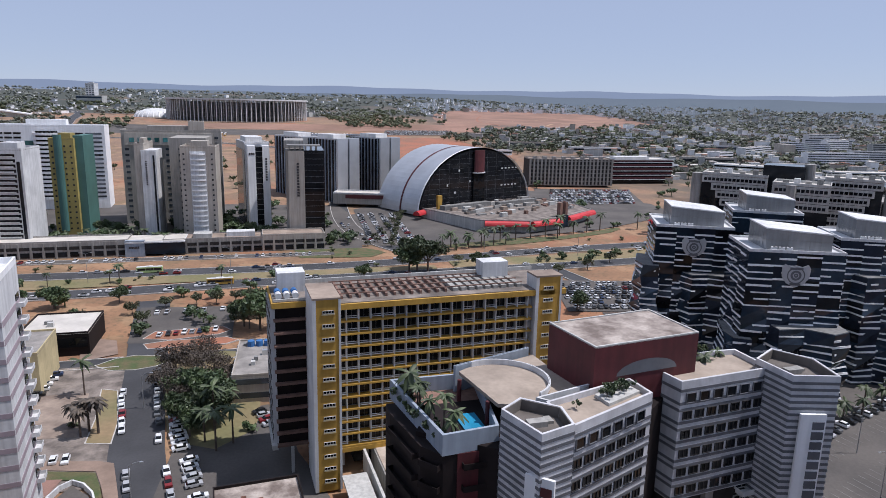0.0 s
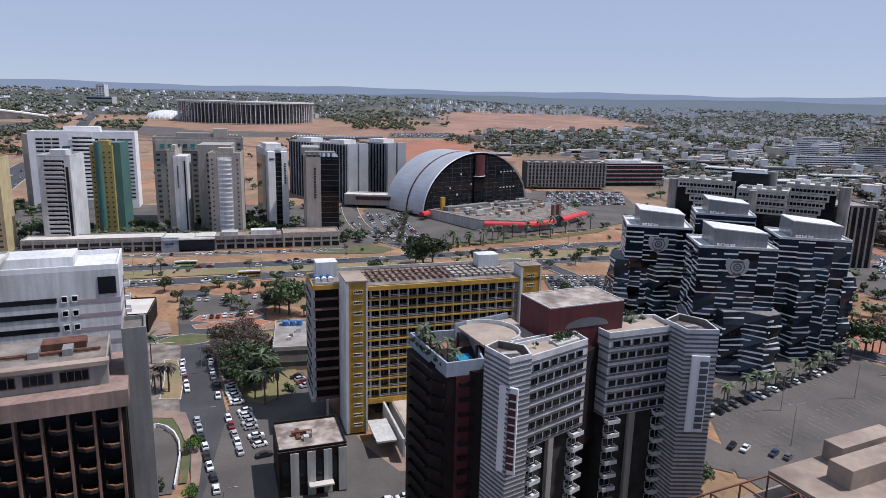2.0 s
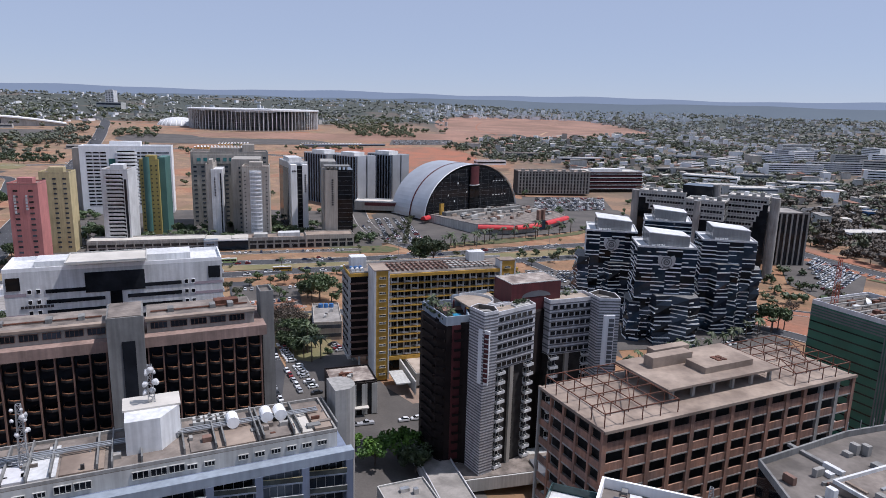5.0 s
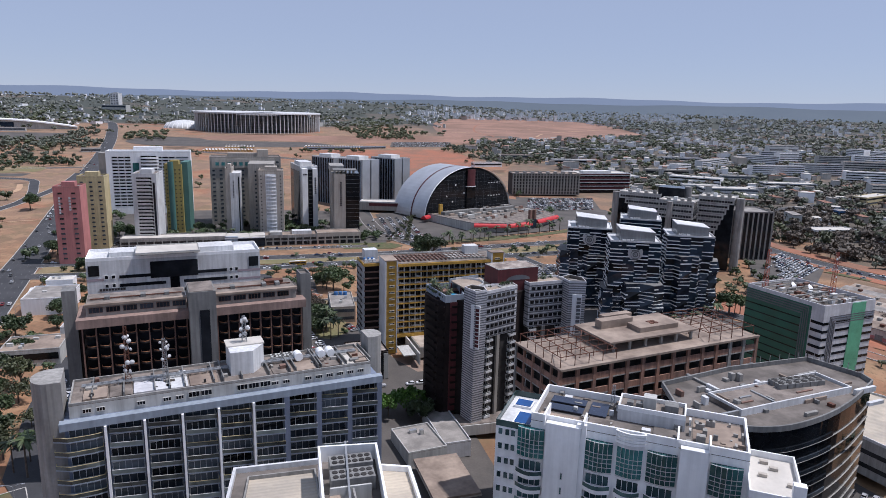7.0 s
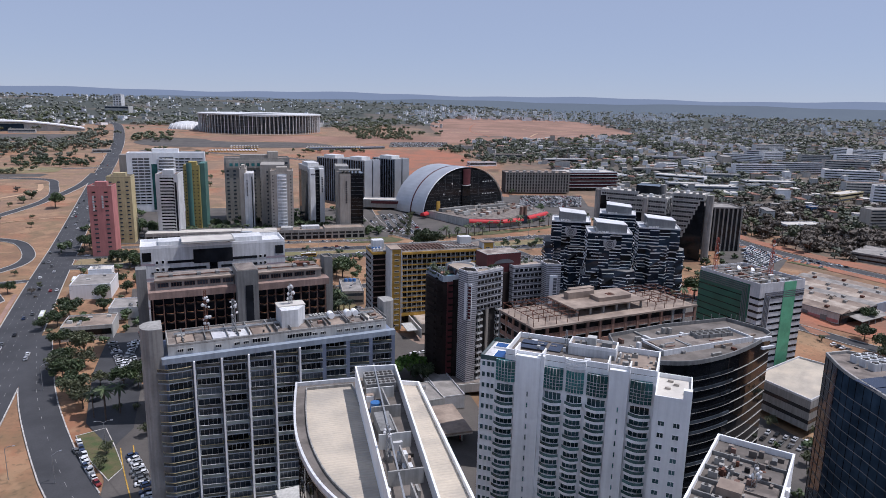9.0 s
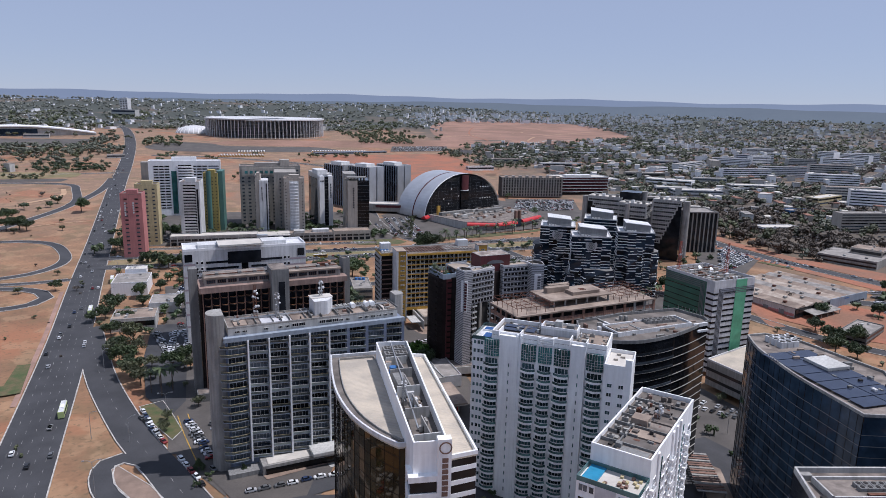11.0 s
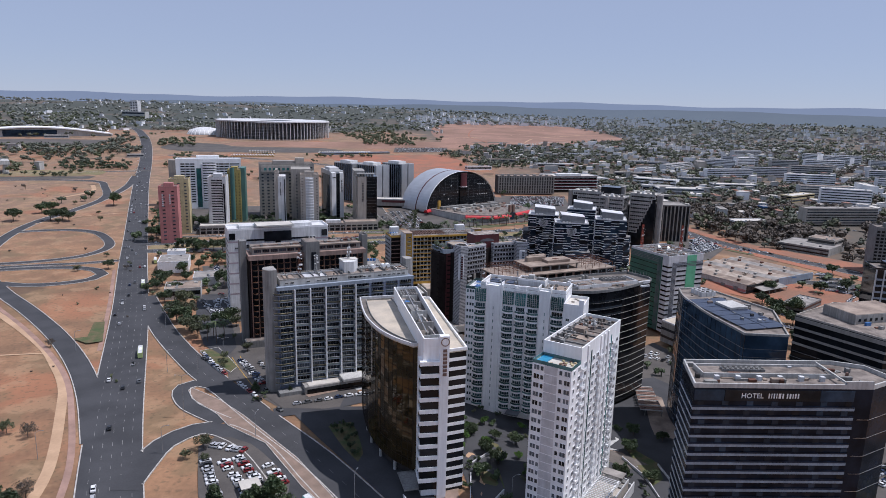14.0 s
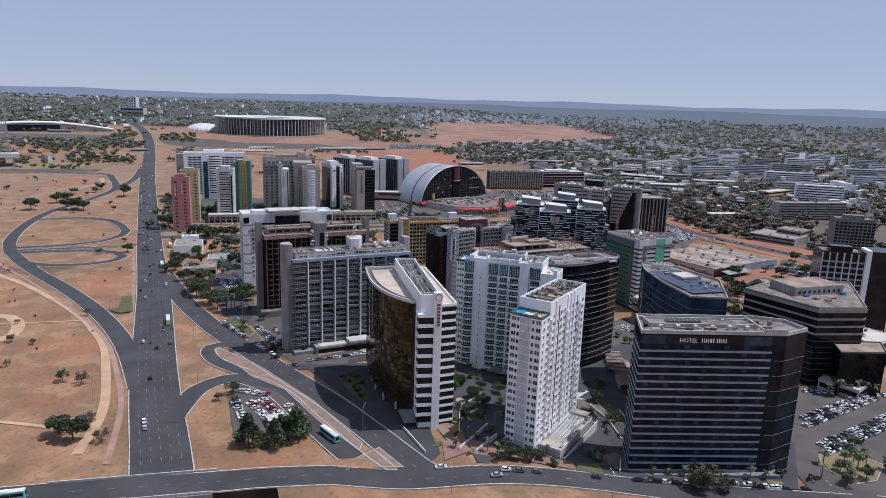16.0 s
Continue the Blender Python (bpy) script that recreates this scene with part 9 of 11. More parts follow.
# stepped office at the far side of the car park
X, Y = 186, -97
b = thing("office_block", X, Y, -10, 0, "stepped office with pale bands over dark glass", "office block")
op = shift([(174, -56), (186, -98), (213, -103), (252, -56), (212, -42)], X, Y)
prism("wall", b, GL_BLACK, op, 0, 44)
for k in range(4):
    bands(b, [op[0], op[1], op[2], op[3]], [44 - 2.2 - k * 4.2], 1.9 if k == 0 else 1.1, 0.5, GREY_T, "pale_band")
for k in range(8):
    bands(b, [op[0], op[1], op[2], op[3]], [3 + k * 3.2], 0.2, 0.15, CONC_D, "joint")
parapet_roof(b, op, 44, ROOF, BEIGE, 1.0)
clut = random.Random(18)
for i in range(36):
    u, v = clut.uniform(2, 46), clut.uniform(4, 40)
    if not (5 < u < 41 and 20 < v) and v > 0.75 * abs(u - 14) - 4:
        box("roof_clutter", b, clut.choice((RUST, CONC_D, BLUE_T, ROOF_B, WHITE_D, CONC)), u, u + clut.choice((0.8, 1.6, 3.0)), v, v + clut.choice((0.7, 1.2, 2.0)), 44.1, 44.1 + clut.choice((0.6, 1.0, 1.6)))
box("roof_block", b, CONC, 6, 40, 22, 42, 44, 49, "brown roof house with small windows")
box("roof_block_roof", b, ROOF_B, 6.3, 39.7, 22.3, 41.7, 49, 49.2)
for i in range(9):
    box("window", b, GL_BLACK, 8 + i * 3.5, 9.4 + i * 3.5, 21.85, 22.1, 45.5, 47)
bx = shift([(190, -112), (214, -118), (226, -104), (200, -96)], X, Y)
prism("lower_wing", b, GL_BLACK, bx, 0, 24)
parapet_roof(b, bx, 24, ROOF_B, CONC_D, 0.8)
b, T = grid_tower("office_tower", 268, -17, -30, 27, 20, 45, GL_BLACK, "black glass office tower with white fins", "office tower", base=-8, cols=0, floors=5)
for i in range(7):
    box("fin", b, WHITE_D, i * 4.4, i * 4.4 + 0.7, -0.7, 0, 2, T)
for k in range(12):
    box("floor_band", b, CONC_B, 0, 27, -0.3, 0, 4 + k * 3.9, 5.2 + k * 3.9)
box("end_fin", b, WHITE, 27, 30, -1, 12, 0, T + 3)
box("dark_tower", b, GL_BLACK, 31, 46, 2, 20, 0, T + 2)
grid_tower("office_tower", 432, 128, -32, 34, 22, 40, CONC_D, "dark grey office tower", "office tower", cols=10, floors=12, win=GL_BLACK, ww=0.7, wh=0.6)
grid_tower("office_tower", 470, 60, -32, 40, 22, 44, BROWN_D, "dark brown office tower", "office tower", cols=6, floors=8, win=GL_BLACK, ww=0.7, wh=0.6)

rnd = random.Random(21)
for x, y, a, w, h in ((820, 360, -20, 70, 18),
                      (760, 560, -25, 80, 20), (860, 700, -24, 85, 20), (900, 540, 64, 60, 20), (1010, 640, -24, 90, 20), 
                      (990, 830, -24, 80, 21), (820, 880, 62, 60, 20), (1120, 760, -24, 80, 20), (1150, 960, -24, 85, 20), (960, 1010, -24, 80, 20),
                      (1300, 860, -24, 80, 20), (1340, 1080, -24, 80, 21), (1180, 1180, 62, 70, 20), (1060, 480, -22, 80, 19), (1200, 560, -22, 80, 19),
                      (450, 560, -18, 60, 9), (520, 640, -18, 50, 10), (470, 480, 70, 44, 9), (420, 720, -10, 60, 9), (560, 800, -18, 70, 10),
                      (700, 980, -20, 80, 9), (460, 940, -8, 80, 8), (620, 1120, -10, 90, 8), (380, 1010, -8, 60, 8), (300, 900, 0, 50, 7), (-330, 1080, 10, 30, 6),
                      (-700, 1010, 4, 60, 7), (-560, 1420, 8, 50, 8)):
    slab_block("apartment_block" if h > 12 else "low_block", x, y, a + rnd.uniform(-3, 3), w, rnd.uniform(12, 18), h, rnd.choice((WHITE, WHITE, WHITE_D, CONC_W, BEIGE)), rnd.choice((ROOF_P, ROOF_F, ROOF_B)),
               "pale six-storey residential block with window rows" if h > 12 else "low flat-roofed block among trees", "residential block" if h > 12 else "low block", GL_WIN, 5 if h > 12 else 1, top_units=1)

for p, q, d, h, wall, roofm, name, label, floors in (
        ((563, 340), (660, 327), 16, 23, BEIGE, ROOF_F, "apartment_block", "long brown-grey seven-storey block with window rows", 7),
        ((728, 486), (782, 446), 18, 27, WHITE, ROOF_P, "apartment_block", "tall white residential block with balcony rows", 7),
        ((595, 450), (629, 447), 16, 7, BLUE_T, ROOF_F, "low_block", "low blue-fronted shop under a grey roof", 1),
        ((701, 512), (768, 537), 18, 11, CREAM, ROOF_P, "low_block", "low cream shop row among trees", 2),
        ((425, 233), (447, 189), 44, 7, CONC, ROOF_F, "low_block", "wide low concrete school with a flat grey roof", 2),
        ((470, 205), (492, 216), 26, 12, BEIGE, ROOF_B, "low_block", "pale concrete hall on a low school", 2),
        ((475, 359), (521, 354), 18, 6, WHITE_D, ROOF_P, "low_block", "low white pavilion among bare trees", 1),
        ((1120, 1169), (1219, 1187), 14, 19, WHITE_D, ROOF_F, "apartment_block", "pale six-storey residential block with window rows", 6),
        ((853, 950), (911, 904), 15, 19, WHITE, ROOF_F, "apartment_block", "pale six-storey residential block with window rows", 6),
        ((740, 770), (833, 757), 15, 20, WHITE, ROOF_F, "apartment_block", "pale six-storey residential block with window rows", 6),
        ((850, 800), (935, 780), 15, 20, WHITE_D, ROOF_F, "apartment_block", "pale six-storey residential block with window rows", 6),
        ((968, 966), (1019, 971), 15, 21, WHITE, ROOF_P, "apartment_block", "white six-storey residential block with window rows", 6),
        ((1033, 934), (1093, 919), 15, 20, CONC_W, ROOF_F, "apartment_block", "grey six-storey residential block with window rows", 6),
        ((1280, 1107), (1292, 1070), 30, 22, WHITE, ROOF_F, "apartment_block", "white six-storey residential block with window rows", 6),
        ((1314, 1074), (1325, 1001), 16, 20, WHITE, ROOF_F, "apartment_block", "white six-storey residential block with window rows", 6),
        ((1345, 960), (1400, 930), 16, 20, WHITE_D, ROOF_F, "apartment_block", "pale six-storey residential block with window rows", 6),
        ((706, 854), (806, 917), 14, 17, WHITE_D, ROOF_F, "apartment_block", "pale five-storey residential block with window rows", 5),
        ((455, 728), (506, 730), 30, 9, WHITE, ROOF_P, "low_block", "low white shed with a pale roof", 1),
        ((556, 728), (606, 674), 26, 10, WHITE, ROOF_P, "low_block", "low white hall with a pale roof", 2),
        ((643, 831), (677, 845), 20, 13, WHITE, ROOF_F, "low_block", "white three-storey house among trees", 3),
        ((644, 721), (693, 699), 20, 11, CONC_W, ROOF_F, "low_block", "grey two-storey office among trees", 2),
        ((668, 655), (740, 632), 22, 9, WHITE_D, ROOF_P, "low_block", "long low white shop row with a pale roof", 2),
        ((530, 610), (600, 588), 26, 10, WHITE_D, ROOF_P, "low_block", "long low white shop row with a pale roof", 2),
        ((46, 1130), (201, 1168), 12, 5, CONC_B, CONC_B, "low_block", "long low shed with a slate-blue roof", 1)):
    slab_block(name, *p, math.degrees(math.atan2(q[1] - p[1], q[0] - p[0])), math.hypot(q[0] - p[0], q[1] - p[1]), d, h, wall, roofm, label, "residential block" if name == "apartment_block" else "low block", GL_WIN, floors, top_units=3)

# vaulted convention hall, far slab tower and television mast
b = thing("convention_hall", -720, 1430, gz(-700, 1430) - 1, 18, "long white convention hall with a bowed roof line", "hall")
n = 24
for name, v, m, z0, k in (("wall", 0, CONC_W, 0, 1.0), ("roof", -6, WHITE, 0, 1.0)):
    top = [(300 * i / n, 6 + 16 * math.sin(math.pi * min(1, max(0, (i / n) * 0.9 + 0.1)))) for i in range(n + 1)]
    if name == "wall":
        prof = [(0, 0), (300, 0)] + [(u, w) for u, w in reversed(top)]
        vs = [(u, vv, w) for vv in (0, 60) for u, w in prof]
        q = len(prof)
        link(name, raw(name, vs, [tuple(range(q)), tuple(range(2 * q - 1, q - 1, -1))] + [(i, q + i, q + (i + 1) % q, (i + 1) % q) for i in range(q)], m), b)
    else:
        vs = [(u, vv, w + dz) for dz in (0, 2.5) for vv in (-5, 64) for u, w in top]
        q = n + 1
        fs = [(2 * q + i, 2 * q + i + 1, 3 * q + i + 1, 3 * q + i) for i in range(n)] + [(i, i + 1, 2 * q + i + 1, 2 * q + i) for i in range(n)]
        link(name, raw(name, vs, fs, m), b)
box("glass_front", b, GL_BLUE, 70, 180, -1, 0, 2, 17)
grid_tower("office_tower", -542, 2470, -20, 30, 24, 128, WHITE_D, "lone pale slab tower far down the avenue", "office tower", cols=3, floors=10, win=GL_WIN)
slab_block("low_block", -566, 2440, -20, 88, 30, 27, CONC_W, ROOF_P, "long low block at the foot of the far tower", "low block", GL_BLUE, 2)
b = thing("television_mast", -492, 882, gz(-492, 882) - 0.2, 20, "tall grey lattice television tower on concrete legs", "tower")
box("platform", b, CONC_W, -22, 22, -22, 22, 14, 20)
for u, v in ((-16, -16), (16, -16), (0, 16)):
    cyl("leg", b, CONC_W, u, v, 0, 14, 5.0, 3.2, 14)
lattice("lattice_shaft", b, 0, 0, 20, 190, 11, 2.2, STEEL, 22, 0.45)
lattice("lattice_head", b, 0, 0, 190, 224, 1.6, 0.6, MAST_R, 8, 0.2)
# domed gymnasium beside the stadium
bm = bmesh.new()
bmesh.ops.create_uvsphere(bm, u_segments=32, v_segments=12, radius=1, matrix=Matrix.Diagonal((48, 48, 20, 1)))
gym = thing("gymnasium", -225, 1680, gz(-225, 1680), 0, "white ribbed domed gymnasium", "hall")
part("dome", bm, WHITE_D, gym, shade=True)
for i in range(24):
    a = 2 * math.pi * i / 24
    bars("rib", gym, WHITE, [((49 * math.cos(a), 49 * math.sin(a), 0), (40 * math.cos(a), 40 * math.sin(a), 13), 0.9)])

# ---- trees ----


def leaf_cloud(rnd, centres, n, size, squash=0.8):
    vs, fs = [], []
    for cx, cy, cz, r in centres:
        for _ in range(n):
            while True:
                p = Vector((rnd.uniform(-1, 1), rnd.uniform(-1, 1), rnd.uniform(-1, 1)))
                if 0.25 < p.length < 1:
                    break
            p = Vector((cx, cy, cz)) + Vector((p.x * r, p.y * r, p.z * r * squash))
            d = Vector((rnd.gauss(0, 1), rnd.gauss(0, 1), rnd.gauss(0, 1) + 0.5)).normalized()
            s = d.orthogonal().normalized()
            s.rotate(Matrix.Rotation(rnd.uniform(0, 6.28), 3, d))
            t = d.cross(s)
            k = size * rnd.uniform(0.6, 1.4)
            o = len(vs)
            vs += [tuple(p + s * k), tuple(p + t * k * 0.6), tuple(p - s * k), tuple(p - t * k * 0.6)]
            fs.append((o, o + 1, o + 2, o + 3))
    return vs, fs


def tree_proto(seed, h, r, leafm, n=42, clumps=15, size=0.55, trunk=0.35, pine=False):
    rnd = random.Random(seed)
    cs = []
    for i in range(clumps):
        a = rnd.uniform(0, 6.283)
        if pine:
            w = rnd.uniform(0.15, 1.0)
            q = r * (1.05 - w) * rnd.uniform(0.5, 1.0)
            cs.append((q * math.cos(a), q * math.sin(a), h * w, r * 0.34 * (1.2 - 0.6 * w)))
        else:
            q = r * math.sqrt(rnd.uniform(0.02, 0.75))
            cs.append((q * math.cos(a), q * math.sin(a), h * rnd.uniform(0.5, 0.86) + 0.12 * (r - q), r * rnd.uniform(0.28, 0.44)))
    vs, fs = leaf_cloud(rnd, cs, n, size)
    crown = raw("crown", vs, fs, leafm)
    items = []
    hh = h * 0.45
    bm = bmesh.new()
    bmesh.ops.create_cone(bm, cap_ends=True, segments=7, radius1=trunk, radius2=trunk * 0.6, depth=hh, matrix=Matrix.Translation((0, 0, hh / 2)))
    for c in cs[:8]:
        a, b2 = Vector((0, 0, hh * 0.8)), Vector(c[:3])
        d = b2 - a
        m = Matrix.Translation((a + b2) / 2) @ d.to_track_quat("Z", "Y").to_matrix().to_4x4()
        bmesh.ops.create_cone(bm, cap_ends=False, segments=5, radius1=trunk * 0.45, radius2=trunk * 0.12, depth=d.length, matrix=m)
    me = bpy.data.meshes.new("trunk")
    bm.to_mesh(me)
    bm.free()
    me.materials.append(BARK)
    return me, crown


def palm_proto(seed, h, fronds=15, length=3.2, dead=False):
    rnd = random.Random(seed)
    vs, fs = [], []
    for i in range(fronds):
        a = 6.283 * i / fronds + rnd.uniform(-0.2, 0.2)
        up = rnd.uniform(-0.5, 1.0)
        prev = None
        c, s = math.cos(a), math.sin(a)
        for k in range(7):
            t = k / 6
            rr = length * t
            z = h + up * rr * 0.75 - 1.5 * (t ** 2) * (1.6 - up * 0.5)
            wdt = 0.55 * math.sin(math.pi * min(1, t * 0.92 + 0.08)) + 0.05
            p = Vector((c * rr, s * rr, z))
            row = [p + Vector((-s * wdt, c * wdt, -0.25 * wdt)), p + Vector((0, 0, 0.12)), p + Vector((s * wdt, -c * wdt, -0.25 * wdt))]
            o = len(vs)
            vs += [tuple(q) for q in row]
            if k:
                fs += [(o - 3, o - 2, o + 1, o), (o - 2, o - 1, o + 2, o + 1)]
    crown = raw("crown", vs, fs, LEAF_C if dead else LEAF_P)
    bm = bmesh.new()
    bmesh.ops.create_cone(bm, cap_ends=True, segments=8, radius1=0.34, radius2=0.2, depth=h, matrix=Matrix.Translation((0, 0, h / 2)))
    me = bpy.data.meshes.new("trunk")
    bm.to_mesh(me)
    bm.free()
    me.materials.append(BARK)
    return me, crown


PROTO = {
    "mango": [tree_proto(s, 9, 5.2, LEAF_A, 130, 19, 0.42) for s in (1, 2, 3)],
    "dusty": [tree_proto(s, 7, 4.0, LEAF_B, 85, 14, 0.34, 0.25) for s in (4, 5, 6)],
    "bare": [tree_proto(s, 8, 4.6, LEAF_C, 90, 18, 0.24, 0.28) for s in (7, 8)],
    "bright": [tree_proto(s, 6.5, 3.6, LEAF_G, 110, 14, 0.34, 0.22) for s in (9, 10)],
    "pine": [tree_proto(s, 11, 5.6, LEAF_A, 110, 34, 0.38, 0.35, True) for s in (11, 12)],
    "palm": [palm_proto(s, h) for s, h in ((13, 8.5), (14, 10.0), (15, 7.0))],
    "royal": [palm_proto(s, h, 17, 4.2) for s, h in ((16, 12.5), (17, 14.0))],
    "dry_palm": [palm_proto(s, h, 26, 2.9, True) for s, h in ((20, 9.0), (21, 8.0))],
    "shrub": [tree_proto(s, 2.2, 1.5, LEAF_A, 30, 7, 0.3, 0.1) for s in (18, 19)],
}
TREE_TEXT = {"mango": "dense dark green mango tree", "dusty": "dusty olive-green street tree", "bare": "half-bare dry-season tree with brown twigs", "bright": "fresh bright green broadleaf tree",
             "pine": "broad dark conifer with layered boughs", "palm": "short date palm with arching fronds", "royal": "tall palm with drooping fronds", "shrub": "low clipped green shrub", "dry_palm": "old palm with a thick brown skirt of dry fronds"}
tree_rnd = random.Random(31)


def tree(kind, x, y, k=1.0, z=None):
    trunk, crown = tree_rnd.choice(PROTO[kind])
    t = thing("palm_tree" if kind in ("palm", "royal", "dry_palm") else ("shrub" if kind == "shrub" else "tree"), x, y, (gz(x, y) if z is None else z) - 0.12, tree_rnd.uniform(0, 360), TREE_TEXT[kind], "palm" if kind in ("palm", "royal", "dry_palm") else ("shrub" if kind == "shrub" else "tree"))
    s = k * tree_rnd.uniform(0.88, 1.12)
    t.scale = (s * tree_rnd.uniform(0.92, 1.08), s * tree_rnd.uniform(0.92, 1.08), s)
    link("trunk", trunk, t)
    link("crown", crown, t)


